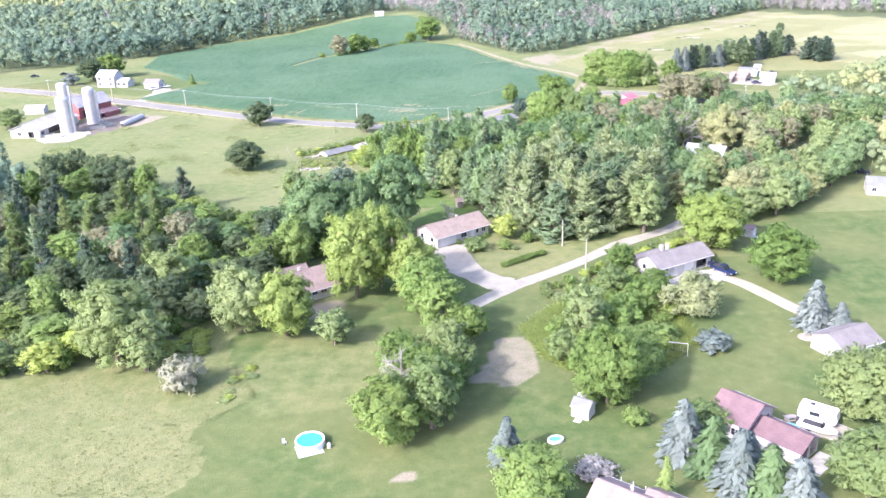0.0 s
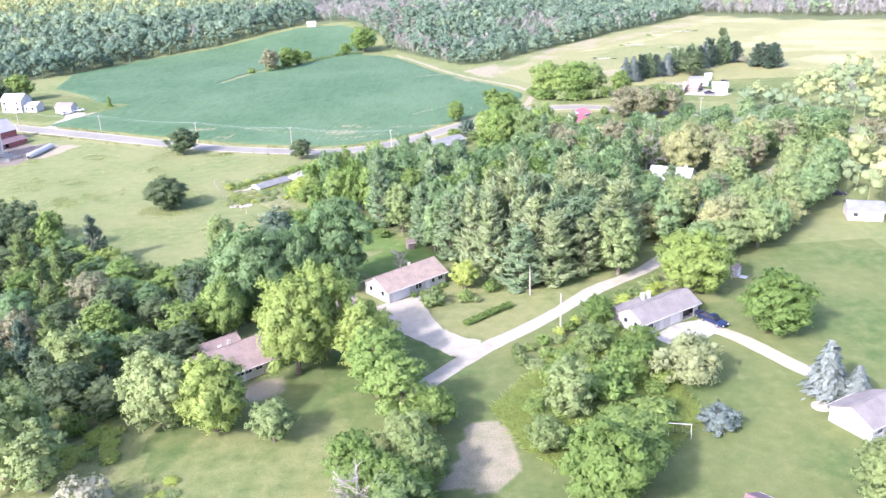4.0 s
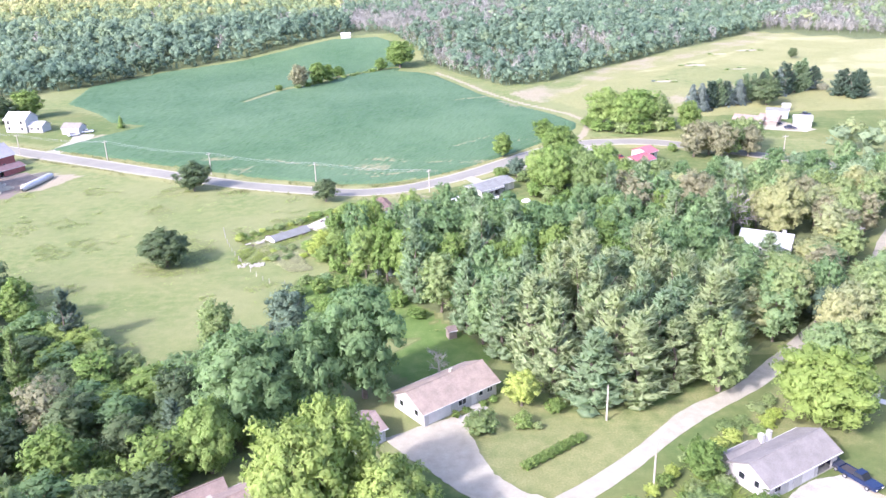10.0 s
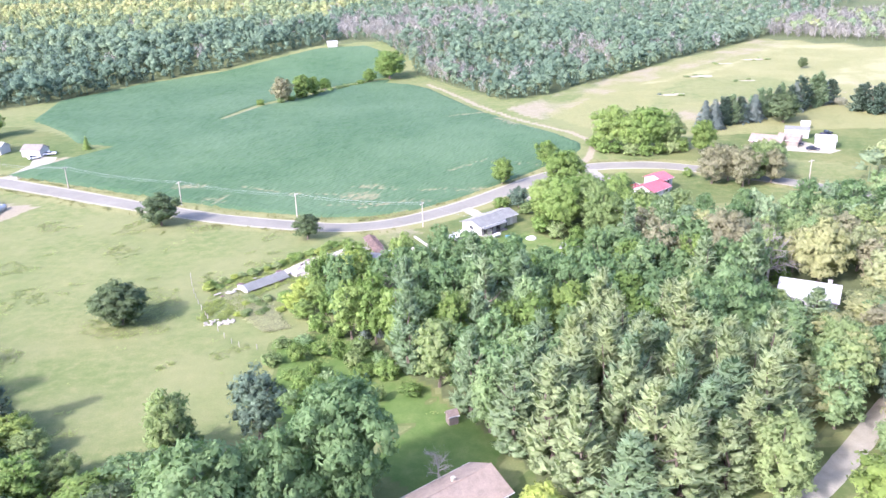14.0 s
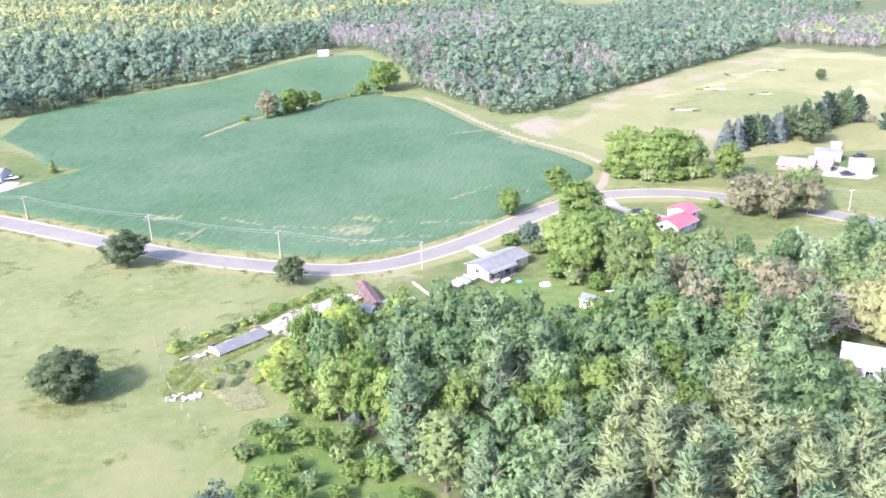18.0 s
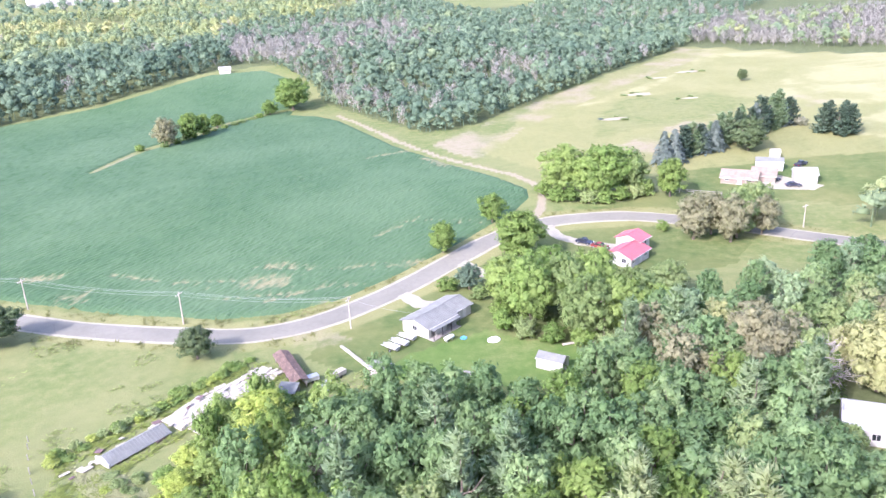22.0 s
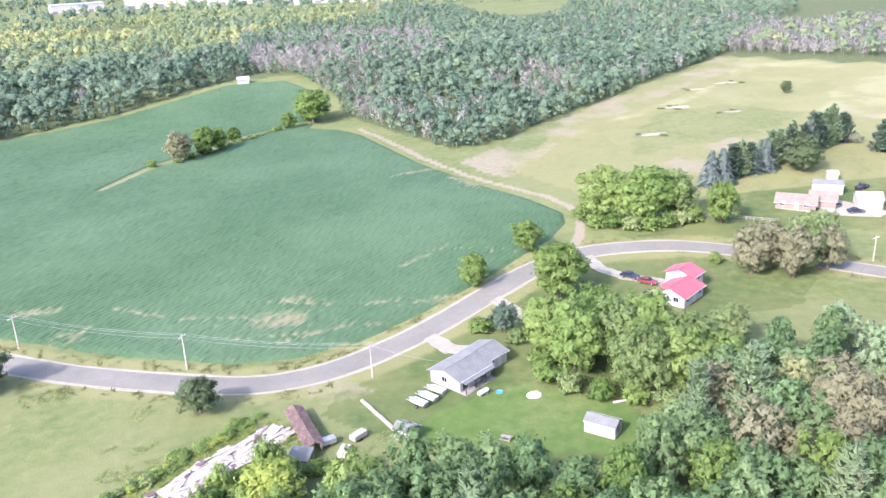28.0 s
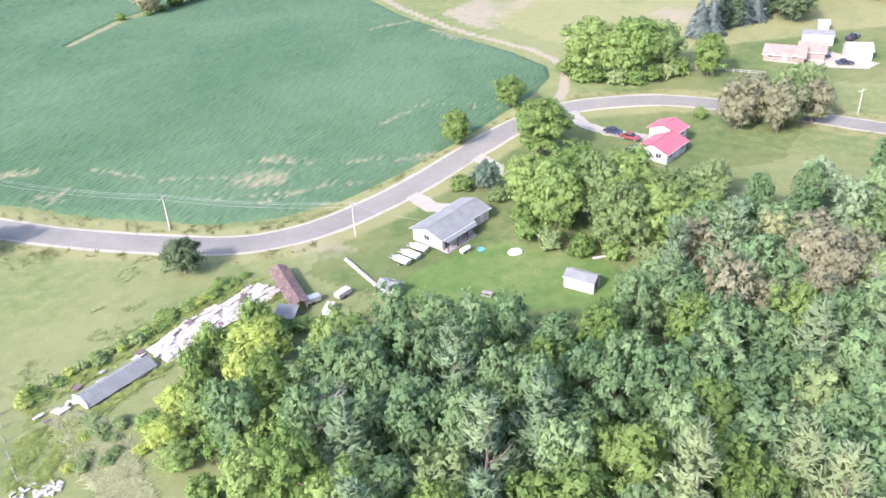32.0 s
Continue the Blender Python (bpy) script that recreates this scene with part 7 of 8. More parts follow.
# the collapsed barn: slabs, a fallen roof and rubble
s = empty("collapsed_barn", pose(-42.0, 269.0, 0.0, 0, 0, 43.0), "collapsed white barn, broken slabs and fallen roof", "ruin")
rr = random.Random(12)
RUBBLE = plain("rubble_white", (0.40, 0.375, 0.31), 0.9, vary=0.3, scale=0.7, grain=5, relief=0.4, dirt=(0.30, 0.28, 0.21))
part("floor_slab", boxm(18.0, 41.0, -3.2, 2.6, -0.1, 0.13), RUBBLE, s)
part("floor_slab", boxm(19.0, 24.0, -7.0, -3.3, -0.1, 0.12), RUBBLE, s)
part("fallen_roof", roof_slope(11.0, 2.0, 0.9, 0.2, 0.08, 18), ROOF_GREY, s, m=pose(5.2, -2.6, 0.5, 4, 0, 0))
part("fallen_roof", roof_slope(10.4, 1.9, 0.8, 0.1, 0.08, 18), ROOF_GREY, s, m=Matrix.Translation((15.8, 1.3, 0.45)) @ pose(0, 0, 0, 0, 0, 180))
part("end_wall", prism(bmesh.new(), [(-2.6, -0.2), (1.4, -0.2), (1.3, 1.0), (-0.6, 1.55), (-2.6, 0.8)], "x", 4.8, 5.0), WHITE, s)
for i in range(84):
    u, w_ = (rr.uniform(15, 41), rr.uniform(-2.9, 2.9)) if i % 4 else (rr.uniform(-2, 16), rr.uniform(-2.6, 3.4))
    a_, b_, c_ = rr.uniform(0.5, 2.3), rr.uniform(0.4, 1.3), rr.uniform(0.05, 0.16)
    part("slab", boxm(-a_ / 2, a_ / 2, -b_ / 2, b_ / 2, 0, c_), RUBBLE if rr.random() < 0.88 else ROOF_MAROON, s, m=pose(u, w_, 0.12 + rr.uniform(0, 0.25), rr.uniform(-10, 10), rr.uniform(-10, 10), rr.uniform(-25, 25)))
for i in range(34):
    u, w_ = rr.uniform(20, 40), rr.choice((-1, 1)) * rr.uniform(0.2, 3.2)
    part("slab", boxm(0, rr.uniform(1.6, 4.2), 0, rr.uniform(0.3, 0.8), 0, 0.07), RUBBLE, s, m=pose(u - 2, w_, 0.15, rr.uniform(-5, 5), rr.uniform(-4, 4), rr.uniform(-14, 14)))
s = empty("broken_wall", pose(1.7, 302.9, 0.0, 0, 0, -66), "low white concrete wall across a yard", "wall")
for i in range(6):
    part("block", boxm(i * 2.1, i * 2.1 + 2.04, -0.25, 0.25, -0.1, 0.45 + 0.05 * (i % 2), bevel=0.03), CONCRETE, s)
s = empty("stone_heap", pose(-41.0, 256.0, 0.0), "pale stones scattered on the pasture", "stones")
for i in range(26):
    part("stone", boxm(-0.5, 0.5, -0.18, 0.18, -0.1, 0.22, bevel=0.05), RUBBLE, s, m=pose(rr.uniform(-2.4, 3.6), rr.uniform(-1.4, 1.4), 0, rr.uniform(-8, 8), rr.uniform(-8, 8), rr.uniform(0, 180)))

# ---- vehicles, poles and small things ----
def paint(name, col):
    return plain(name, col, 0.25, vary=0.06, relief=0.0)


CAR_BLUE, CAR_WHITE, CAR_RED, CAR_DARK = paint("paint_blue", (0.014, 0.026, 0.07)), paint("paint_white", (0.78, 0.78, 0.77)), paint("paint_red", (0.24, 0.055, 0.055)), paint("paint_dark", (0.04, 0.045, 0.07))
HEADLIGHT = paint("headlight", (0.75, 0.76, 0.78))
TAILLIGHT = paint("taillight", (0.45, 0.02, 0.02))


def vehicle(name, x, y, angle, material, label, style="car", length=4.6, z=0.03):
    """A parked car or pickup, nose along +x."""
    v = empty(name, pose(x, y, float(land(x, y)) + z, 0, 0, angle), label, "car")
    w, k = 0.92, length / 4.6
    if style == "pickup":
        low = [(-2.5, 0.42), (2.45, 0.42), (2.5, 0.75), (2.35, 1.0), (1.0, 1.06), (-0.55, 1.06), (-0.6, 0.98), (-2.5, 0.98)]
        cab = [(1.0, 1.04), (0.45, 1.72), (-0.5, 1.74), (-0.62, 1.04)]
    elif style == "van":
        low = [(-2.3, 0.42), (2.2, 0.42), (2.3, 0.8), (2.1, 1.05), (-2.3, 1.1)]
        cab = [(1.75, 1.04), (1.05, 1.72), (-2.2, 1.75), (-2.28, 1.08)]
    else:
        low = [(-2.25, 0.4), (2.2, 0.4), (2.3, 0.66), (2.1, 0.84), (0.95, 0.96), (-1.5, 0.98), (-2.2, 0.9), (-2.3, 0.7)]
        cab = [(1.0, 0.94), (0.35, 1.42), (-0.9, 1.44), (-1.75, 0.96)]
    bm = prism(bmesh.new(), [(a * k, c_) for a, c_ in low], "y", -w, w)
    bmesh.ops.bevel(bm, geom=bm.edges[:], offset=0.06, segments=2, affect="EDGES")
    body = part("body", bm, material, v)
    bm = prism(bmesh.new(), [(a * k, c_) for a, c_ in cab], "y", -w * 0.86, w * 0.86)
    bmesh.ops.bevel(bm, geom=bm.edges[:], offset=0.07, segments=2, affect="EDGES")
    part("glasshouse", bm, GLASS, v)
    a, c_ = cab[1], cab[2]
    part("roof_panel", boxm(c_[0] * k + 0.05, a[0] * k - 0.05, -w * 0.82, w * 0.82, min(a[1], c_[1]) - 0.01, max(a[1], c_[1]) + 0.03, bevel=0.02), material, v)
    if style == "pickup":
        part("bed_liner", boxm(-2.35 * k, -0.75 * k, -0.78, 0.78, 0.983, 0.99), DARK, v)
        part("bed_rail", boxm(-2.45 * k, -0.65 * k, 0.80, 0.90, 0.985, 1.12), material, v)
        part("bed_rail", boxm(-2.45 * k, -0.65 * k, -0.90, -0.80, 0.985, 1.12), material, v)
        part("tailgate", boxm(-2.49 * k, -2.43 * k, -0.79, 0.79, 0.985, 1.12), material, v)
    for sx in (-1.45, 1.42):
        for sy in (-w + 0.02, w - 0.02):
            bm = lathe(bmesh.new(), [(0.2, -0.11), (0.33, -0.11), (0.36, -0.07), (0.36, 0.07), (0.33, 0.11), (0.2, 0.11)], 16)
            wheel = part("wheel", bm, RUBBER, v, m=pose(sx * k, sy, 0.36, 90))
            part("rim", lathe(bmesh.new(), [(0.19, -0.115), (0.19, 0.115)], 14), STEEL, wheel)
    for sy in (-0.66, 0.66):
        part("headlight", boxm(low[2][0] * k - 0.06, low[2][0] * k + 0.012, sy - 0.18, sy + 0.18, 0.62, 0.78), HEADLIGHT, v)
        part("taillight", boxm(low[0][0] * k - 0.015, low[0][0] * k + 0.06, sy - 0.16, sy + 0.16, 0.62, 0.8), TAILLIGHT, v)
    return v


vehicle("pickup_truck", 59.7, 163.2, -63, CAR_BLUE, "blue pickup truck parked on a sandy drive", "pickup", 5.4)
vehicle("parked_car", 57.8, 167.6, -61, CAR_DARK, "dark blue car parked beside a house", "car", 4.4)


def covered_boat(x, y, angle, length, label):
    """A small boat on a trailer under a white cover, bow along +x."""
    o = empty("covered_boat", pose(x, y, float(land(x, y)), 0, 0, angle), label, "boat", "parked boats")
    half = length / 2
    bm = bmesh.new()
    rings = []
    for f, w_, z_ in ((-1.0, 0.82, 0.0), (-0.3, 0.92, 0.0), (0.35, 0.85, 0.04), (0.75, 0.5, 0.12), (1.0, 0.06, 0.22)):
        rings.append([bm.verts.new((f * half, a * w_, b_)) for a, b_ in ((-0.55, 0.42 + z_), (-1.0, 0.95 + z_), (1.0, 0.95 + z_), (0.55, 0.42 + z_))])
    for p_, q_ in zip(rings, rings[1:]):
        for k in range(4):
            bm.faces.new((p_[k], p_[(k + 1) % 4], q_[(k + 1) % 4], q_[k]))
    bm.faces.new(rings[0]), bm.faces.new(rings[-1][::-1])
    bmesh.ops.recalc_face_normals(bm, faces=bm.faces[:])
    part("hull", bm, ROOF_PALE, o)
    bm = prism(bmesh.new(), [(-1.0, 0.97), (-0.5, 1.28), (0.5, 1.28), (1.0, 0.97)], "x", -half * 1.02, half * 0.5)
    bmesh.ops.bevel(bm, geom=bm.edges[:], offset=0.08, segments=2, affect="EDGES")
    part("cover", bm, CAR_WHITE, o, "white canvas cover")
    part("trailer_tongue", boxm(half * 0.6, half * 1.35, -0.05, 0.05, 0.36, 0.44), STEEL, o)
    part("axle", boxm(-0.5, -0.4, -0.85, 0.85, 0.3, 0.4), STEEL, o)
    for sy in (-0.88, 0.88):
        wheel = part("wheel", lathe(bmesh.new(), [(0.15, -0.09), (0.28, -0.09), (0.3, -0.05), (0.3, 0.05), (0.28, 0.09), (0.15, 0.09)], 14), RUBBER, o, m=pose(-0.45, sy, 0.3, 90))
        part("rim", lathe(bmesh.new(), [(0.14, -0.095), (0.14, 0.095)], 12), STEEL, wheel)
    return o


for x_, y_, a_, l_ in ((11.3, 299.2, 132, 3.9), (13.2, 300.8, 132, 4.2), (15.0, 302.8, 134, 4.0)):
    covered_boat(x_, y_, a_, l_, "small boat under a white cover, parked on grass")
vehicle("parked_car", 67.2, 344.6, -48, CAR_DARK, "dark car on a white gravel drive", "car", z=0.09)
vehicle("parked_car", 69.9, 340.5, -45, CAR_RED, "red car beside a white drive", "car", z=0.09)
vehicle("parked_car", 68.7, 333.6, -38, CAR_BLUE, "blue car parked on grass", "car")
vehicle("pickup_truck", 155.3, 388.1, 30, CAR_DARK, "dark pickup truck parked on grass", "pickup", 5.2)
vehicle("parked_car", 139.0, 377.0, -10, CAR_DARK, "grey car on a gravel yard", "car", z=0.07)
vehicle("parked_car", 141.9, 370.6, -15, CAR_DARK, "dark car beside a white garage", "car", z=0.07)
vehicle("parked_car", 39.2, 321.5, -75, CAR_WHITE, "pale car on a gravel drive", "car", z=0.08)
vehicle("parked_car", 121.5, 231.4, -20, CAR_DARK, "dark car beside a lane", "car")
vehicle("parked_car", -134.5, 398.5, 40, CAR_WHITE, "white car on a farm drive", "car", z=0.08)
vehicle("parked_car", -131.0, 403.5, 20, CAR_WHITE, "white car beside a farm garage", "car")
for x_, y_ in ((-200, 452), (-192, 458), (-214, 448), (-186, 463)):
    vehicle("parked_car", x_, y_, 28, CAR_DARK if x_ < -195 else CAR_WHITE, "old car parked in a row beside a field", "car")

# travel trailer and boat beside the maroon-roofed house
s = empty("camper_trailer", pose(55.2, 107.0, 0.0, 0, 0, -38), "white camper trailer parked on gravel", "trailer")
bm = prism(bmesh.new(), [(-2.6, 0.55), (2.4, 0.55), (2.8, 1.2), (2.5, 2.5), (-2.5, 2.6), (-2.7, 1.2)], "y", -1.1, 1.1)
bmesh.ops.bevel(bm, geom=bm.edges[:], offset=0.12, segments=2, affect="EDGES")
part("body", bm, CAR_WHITE, s)
part("roof_vent", boxm(-1.2, -0.6, -0.3, 0.3, 2.58, 2.72, bevel=0.03), DARK, s)
part("roof_vent", boxm(0.6, 1.3, -0.35, 0.35, 2.56, 2.76, bevel=0.03), STEEL, s)
part("window", boxm(-1.0, 0.4, -1.115, -1.09, 1.35, 2.0), GLASS, s)
for sy in (-1.0, 1.0):
    part("wheel", lathe(bmesh.new(), [(0.2, -0.1), (0.34, -0.1), (0.34, 0.1), (0.2, 0.1)], 14), RUBBER, s, m=pose(-0.2, sy, 0.34, 90))
part("drawbar", boxm(2.7, 3.9, -0.05, 0.05, 0.45, 0.55), STEEL, s)
s = empty("boat_on_trailer", pose(53.9, 104.2, 0.05, 0, 0, -40), "white motor boat on a trailer beside a drive", "boat")
bm = prism(bmesh.new(), [(-2.6, -0.95), (1.2, -0.95), (2.8, 0.0), (1.2, 0.95), (-2.6, 0.95)], "z", 0.6, 1.25)
bmesh.ops.bevel(bm, geom=bm.edges[:], offset=0.1, segments=2, affect="EDGES")
part("hull", bm, CAR_WHITE, s)
part("cockpit", boxm(-2.0, 0.6, -0.65, 0.65, 1.252, 1.27), DARK, s)
part("windscreen", prism(bmesh.new(), [(0.6, 1.26), (0.9, 1.26), (0.55, 1.65), (0.5, 1.65)], "y", -0.7, 0.7), GLASS, s)
part("outboard_motor", boxm(-3.0, -2.6, -0.25, 0.25, 0.7, 1.5, bevel=0.06), DARK, s)
part("frame", box(boxm(-2.4, 3.4, -0.06, 0.06, 0.4, 0.5), -1.2, -1.0, -0.9, 0.9, 0.4, 0.58), STEEL, s)
for sy in (-0.85, 0.85):
    part("wheel", lathe(bmesh.new(), [(0.15, -0.09), (0.3, -0.09), (0.3, 0.09), (0.15, 0.09)], 12), RUBBER, s, m=pose(-1.0, sy, 0.3, 90))
paving("parking_pad", [(51.6, 105.8), (56.5, 100.6), (60, 104), (55.5, 109.5)], GRAVEL, "pale gravel pad under a trailer", 0.05, 30)
for x_, y_, a_, mt in ((51.5, 107.4, 10, GREY_WOOD), (50.9, 105.2, -30, BLUE)):
    s = empty("garden_bench", pose(x_, y_, 0, 0, 0, a_), "low garden table with benches on grass", "bench")
    part("top", boxm(-0.8, 0.8, -0.4, 0.4, 0.68, 0.73), mt, s)
    for sy in (-0.75, 0.62):
        part("seat", boxm(-0.8, 0.8, sy, sy + 0.25, 0.42, 0.46), mt, s)
    for sx in (-0.6, 0.6):
        part("leg", boxm(sx - 0.05, sx + 0.05, -0.7, 0.7, 0.0, 0.42), mt, s)

# round pool on its white sheet
POOL_WATER = plain("pool_water", (0.05, 0.50, 0.62), 0.06, vary=0.08, relief=0.05)
POOL_WALL = plain("pool_wall", (0.72, 0.80, 0.82), 0.5, vary=0.08)
s = empty("swimming_pool", pose(-18.7, 104.9, 0.0), "round above-ground pool with turquoise water", "pool")
part("wall", lathe(bmesh.new(), [(2.02, 0.0), (2.05, 0.95), (2.12, 1.0), (2.12, 1.04), (1.9, 1.04), (1.88, 0.8)], 36), POOL_WALL, s)
part("water", lathe(bmesh.new(), [(1.86, 0.80), (1.86, 0.90)], 36), POOL_WATER, s)
part("groundsheet", boxm(-2.2, 1.5, -2.5, 0.5, -0.02, 0.03), TRIM, s, m=pose(0, 0, 0, 0, 0, 20))
for i in range(12):
    a_ = math.tau * i / 12
    part("upright", boxm(2.06, 2.16, -0.05, 0.05, 0, 1.02), TRIM, s, m=pose(0, 0, 0, 0, 0, 30 * i))
s = empty("pool_pump", pose(-15.9, 104.2, 0.0), "small white pump beside a pool", "pump")
part("tank", lathe(bmesh.new(), [(0.28, 0), (0.3, 0.5), (0.2, 0.75), (0.05, 0.8)], 14), TRIM, s)
s = empty("garden_chair", pose(-22.5, 105.3, 0.0, 0, 0, 40), "folding chair on a lawn", "chair")
part("seat", boxm(-0.25, 0.25, -0.25, 0.25, 0.42, 0.46), TRIM, s)
part("backrest", boxm(-0.25, 0.25, 0.22, 0.27, 0.46, 0.95), TRIM, s)
for sx in (-0.22, 0.22):
    for sy in (-0.22, 0.22):
        part("leg", boxm(sx - 0.02, sx + 0.02, sy - 0.02, sy + 0.02, 0, 0.42), STEEL, s)
s = empty("paddling_pool", pose(16.5, 104.0, 0.0, 0, 0, 18), "rectangular blue and white pool on a lawn", "pool")
part("rim", lathe(bmesh.new(), [(0.8, 0.0), (1.0, 0.1), (1.0, 0.5), (0.78, 0.55), (0.72, 0.3)], 24), TRIM, s, m=Matrix.Diagonal((1.25, 0.9, 1, 1)))
part("water", lathe(bmesh.new(), [(0.74, 0.28), (0.74, 0.36)], 24), BLUE, s, m=Matrix.Diagonal((1.25, 0.9, 1, 1)))
s = empty("swing_set", pose(39.2, 129.2, 0.0, 0, 0, -16), "white metal swing set on a lawn", "swing")
part("top_bar", boxm(0, 3.2, -0.04, 0.04, 2.0, 2.08), TRIM, s)
for x_ in (0.0, 3.2):
    for a_ in (-18, 18):
        part("leg", boxm(-0.035, 0.035, -0.035, 0.035, -2.12, 0.0), TRIM, s, m=pose(x_, 0, 2.02, a_))
for x_ in (0.9, 2.2):
    w_ = part("swing_seat", boxm(x_ - 0.25, x_ + 0.25, -0.1, 0.1, 0.5, 0.54), DARK, s)
    for dx in (-0.22, 0.22):
        part("chain", boxm(x_ + dx - 0.012, x_ + dx + 0.012, -0.012, 0.012, 0.54, 2.0), STEEL, w_)
s = empty("tree_ring", pose(64.6, 133.1, 0.0), "pale gravel ring bed on a lawn", "flower bed")
part("edging", lathe(bmesh.new(), [(1.5, -0.05), (1.5, 0.12), (1.3, 0.12), (1.3, 0.05)], 24), GRAVEL, s)

# yard of the grey-roofed house
s = empty("propane_tank", pose(23.2, 300.0, 0.0, 0, 0, 32), "white propane tank on short legs", "tank")
vv, ff = tube_np([(-1.3, 0, 0.75), (-1.2, 0, 0.75), (-0.9, 0, 0.75), (0.9, 0, 0.75), (1.2, 0, 0.75), (1.3, 0, 0.75)], [0.05, 0.3, 0.45, 0.45, 0.3, 0.05], 14)
link("shell", np_mesh("shell", vv, ff, smooth=True), CAR_WHITE, s)
for x_ in (-0.7, 0.7):
    part("leg", boxm(x_ - 0.08, x_ + 0.08, -0.3, 0.3, -0.02, 0.36), STEEL, s)
part("lid", lathe(bmesh.new(), [(0.16, 1.15), (0.16, 1.35), (0.1, 1.4)], 10), STEEL, s)
s = empty("paddling_pool", pose(26.2, 300.2, 0.0), "small blue round paddling pool on grass", "pool")
part("rim", lathe(bmesh.new(), [(0.55, 0), (0.7, 0.08), (0.7, 0.25), (0.55, 0.28), (0.5, 0.1)], 20), BLUE, s)
s = empty("white_tarp_heap", pose(31.9, 297.7, 0.0), "white tarpaulin over a heap on the lawn", "tarp")
bm = bmesh.new()
bmesh.ops.create_icosphere(bm, subdivisions=3, radius=1.0, matrix=Matrix.Diagonal((1.3, 0.9, 0.9, 1)))
for v_ in bm.verts:
    v_.co *= 1 + 0.22 * noise.noise(v_.co * 1.7)
    v_.co.z = max(v_.co.z, -0.02)
part("sheet", bm, CAR_WHITE, s)
s = empty("fallen_log", pose(44.4, 292.1, 0.2, 0, 0, -6), "fallen bare log at the lawn's edge", "log")
vv, ff = tube_np([(0, 0, 0), (2, 0.2, 0.1), (4.2, 0.1, 0.05), (6.6, -0.2, 0.1)], [0.25, 0.22, 0.18, 0.08], 8)
link("stem", np_mesh("stem", vv, ff), BARK_PALE, s)
vv, ff = tube_np([(3.0, 0.1, 0.1), (4.0, 0.8, 0.3), (4.8, 1.1, 0.25)], [0.1, 0.07, 0.03], 6)
link("branch", np_mesh("branch", vv, ff), BARK_PALE, s)
s = empty("picnic_table", pose(24.0, 285.2, 0.0, 0, 0, -35), "grey wooden picnic table on grass", "table")
for i in range(4):
    part("plank", boxm(-0.9, 0.9, -0.38 + i * 0.19, -0.21 + i * 0.19, 0.72, 0.76), GREY_WOOD, s)
for sy in (-0.8, 0.6):
    part("bench", boxm(-0.9, 0.9, sy, sy + 0.22, 0.42, 0.46), GREY_WOOD, s)
for sx in (-0.65, 0.65):
    part("leg", boxm(sx - 0.05, sx + 0.05, -0.75, 0.75, 0.34, 0.42), GREY_WOOD, s)
    part("leg", boxm(sx - 0.05, sx + 0.05, -0.45, -0.35, -0.02, 0.72), GREY_WOOD, s)
    part("leg", boxm(sx - 0.05, sx + 0.05, 0.35, 0.45, -0.02, 0.72), GREY_WOOD, s)
for x_, y_, mt, a_ in ((-2.0, 286.6, TRIM, 70), (-4.6, 290.2, STEEL, 20), (0.5, 290.8, RUBBLE, 40)):
    s = empty("scrap_trailer", pose(x_, y_, 0.0, 0, 0, a_), "old box trailer beside bushes", "trailer")
    part("box", boxm(-1.4, 1.4, -0.7, 0.7, 0.45, 1.3, bevel=0.05), mt, s)
    for sy in (-0.62, 0.62):
        part("wheel", lathe(bmesh.new(), [(0.15, -0.09), (0.3, -0.09), (0.3, 0.09), (0.15, 0.09)], 12), RUBBER, s, m=pose(0, sy, 0.3, 90))


# utility poles and wires
def pole(x, y, h_, label, arm=True, turn=0.0, group="road poles"):
    s = empty("utility_pole", pose(x, y, float(land(x, y)), 0, 0, turn), label, "utility pole", group)
    link("shaft", np_mesh("shaft", *tube_np([(0, 0, -0.4), (0, 0, h_ * 0.5), (0, 0, h_)], [0.17, 0.14, 0.10], 8)), POLE_WOOD, s)
    if arm:
        part("crossarm", boxm(-1.1, 1.1, -0.06, 0.06, h_ - 0.6, h_ - 0.46), POLE_WOOD, s)
        for sx in (-1.0, -0.35, 0.35, 1.0):
            part("insulator", lathe(bmesh.new(), [(0.05, h_ - 0.46), (0.06, h_ - 0.36), (0.03, h_ - 0.3)], 8), STEEL, s, m=Matrix.Translation((sx, 0, 0)))
    return s


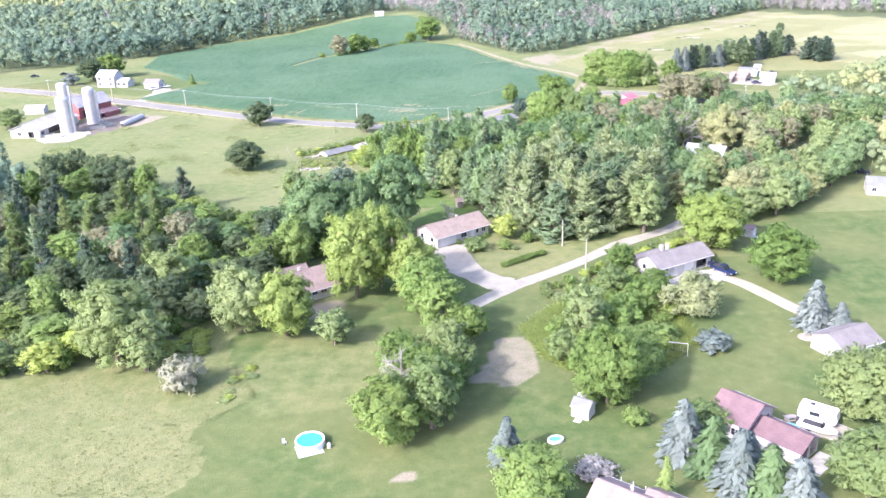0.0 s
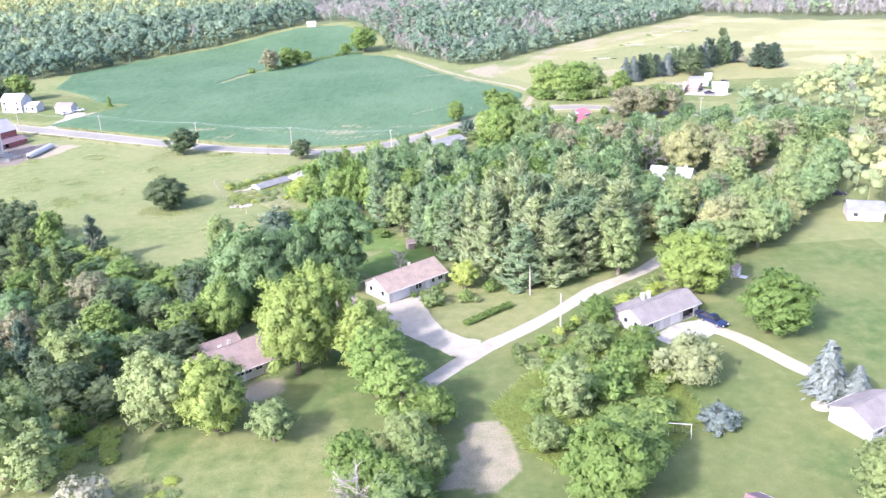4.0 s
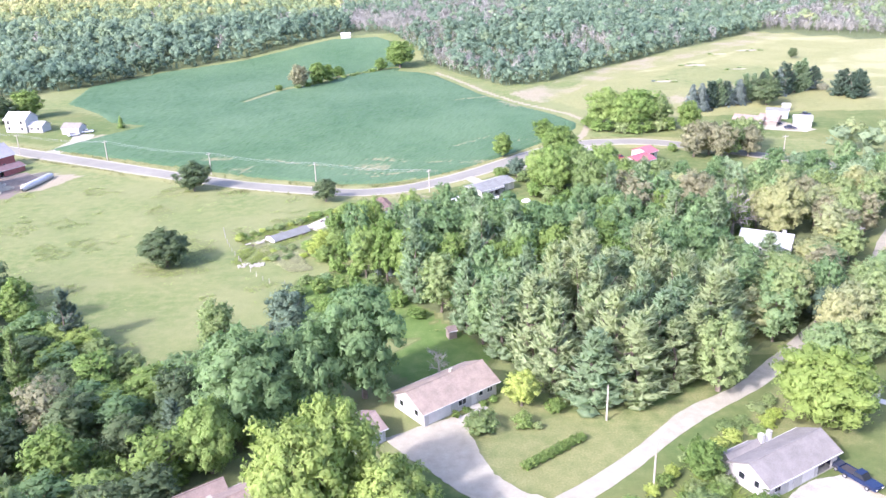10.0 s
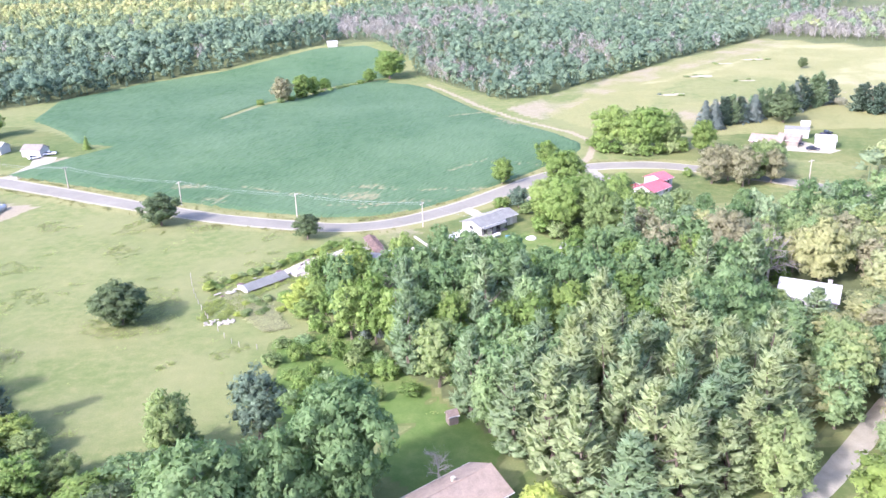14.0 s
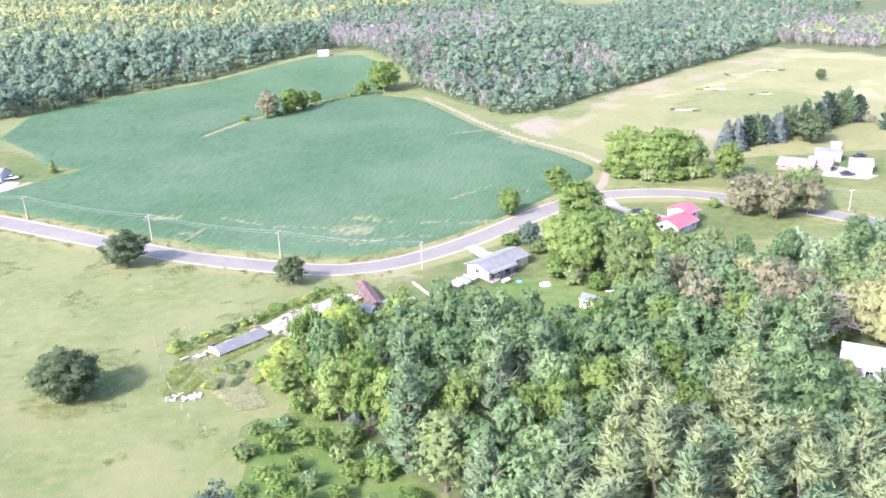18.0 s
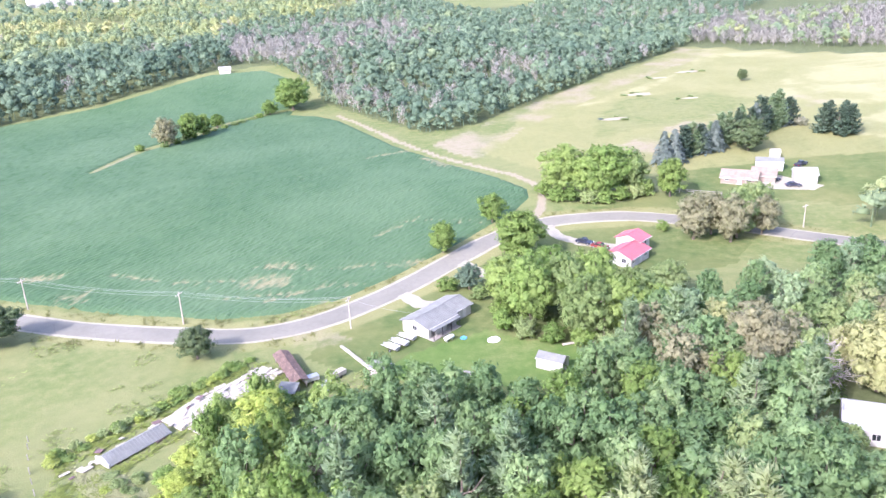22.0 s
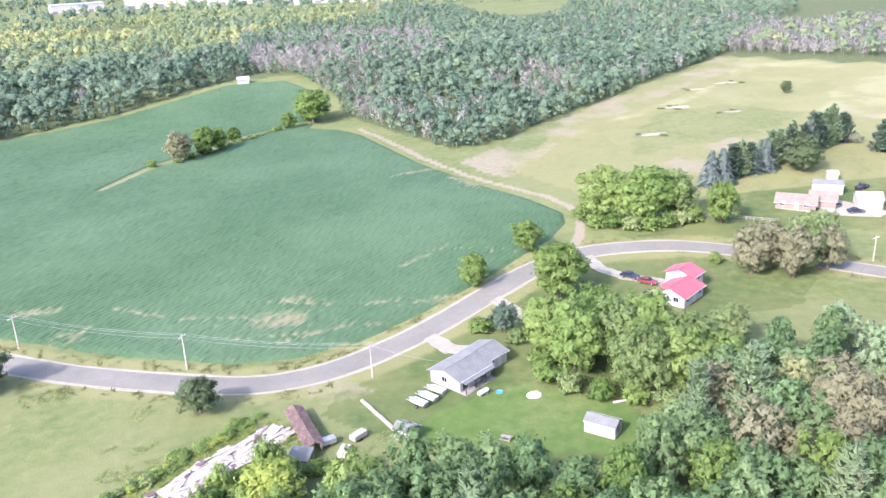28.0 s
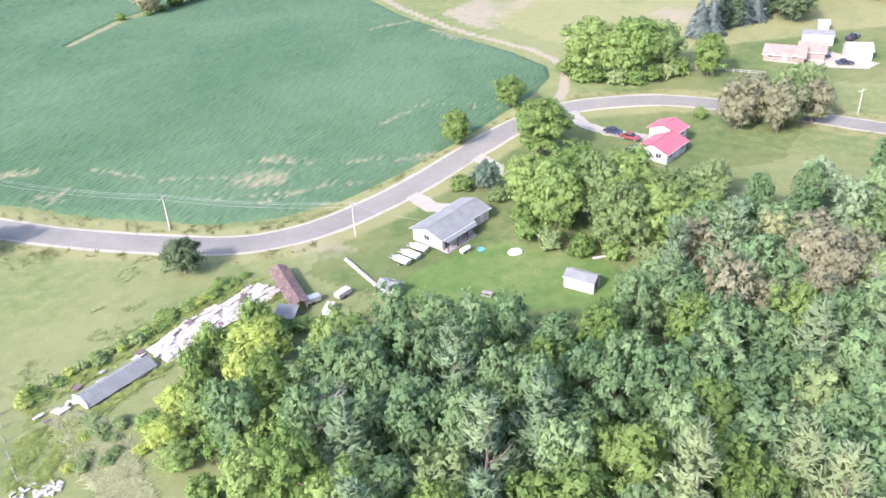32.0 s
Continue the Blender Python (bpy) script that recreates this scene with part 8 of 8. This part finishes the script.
LINE = [(-182, 393, 7.6), (-145.8, 375.1, 7.6), (-109.3, 361.6, 7.6), (-68.2, 341.0, 7.6), (-31.3, 323.0, 7.6), (4.2, 311.0, 7.2)]
for x_, y_, h_ in LINE:
    pole(x_, y_, h_, "wooden utility pole with a crossarm beside the road", True, 62)
for x_, y_, h_ in ((28.6, 181.6, 6.4), (30.8, 163.2, 8.4), (126.1, 340.0, 6.4), (102.5, 246.0, 7.0), (53.0, 292.5, 9.0)):
    pole(x_, y_, h_, "single wooden pole with no crossarm", x_ > 50, 20, "house poles")
WIRE = plain("wire", (0.30, 0.30, 0.30), 0.5, 0.4, vary=0.1)
tubes = []
for (x0, y0, h0), (x1, y1, h1) in [*zip(LINE, LINE[1:]), (LINE[-1], (22.0, 306.5, 3.4))]:
    side = unit(np.array([y1 - y0, x0 - x1]))
    for off in ((-1.0, -0.35, 1.0) if x1 < 10 else (0.0,)):
        t = np.linspace(0, 1, 9)
        p = np.stack([x0 + (x1 - x0) * t + side[0] * off, y0 + (y1 - y0) * t + side[1] * off, land(x0, y0) * (1 - t) + land(x1, y1) * t + (h0 - 0.3) * (1 - t) + (h1 - 0.3) * t - 0.9 * 4 * t * (1 - t)], -1)
        tubes.append((p, np.full(9, 0.018)))
wires = link("overhead_wires", np_mesh("overhead_wires", *tubes_np(tubes, 4)), WIRE)
tagged(wires, "thin overhead wires between wooden poles", "wire", kind="structure")

# pasture fence along the collapsed barn
s = empty("pasture_fence", pose(0, 0, 0), "old wooden posts along the pasture's edge", "fence")
FENCE = curve([(-52, 282), (-49, 272), (-43, 258), (-34, 244), (-24, 243)], 3.4)
for x_, y_ in FENCE:
    part("post", boxm(x_ - 0.06, x_ + 0.06, y_ - 0.06, y_ + 0.06, -0.2, 1.15), GREY_WOOD, s)
s = empty("rail_fence", pose(0, 0, 0), "pale wooden fence at a lawn's edge", "fence")
for i in range(9):
    t_ = i / 8
    x_, y_ = 104 + 14 * t_, 377 - 8 * t_
    z_ = float(land(x_, y_))
    part("post", boxm(x_ - 0.07, x_ + 0.07, y_ - 0.07, y_ + 0.07, z_ - 0.2, z_ + 1.2), GREY_WOOD, s)
    if i < 8:
        a_ = math.degrees(math.atan2(-8, 14))
        for zz in (0.5, 0.95):
            part("rail", boxm(0.05, 1.95, -0.03, 0.03, zz, zz + 0.12), GREY_WOOD, s, m=pose(x_, y_, z_, 0, 0, a_))
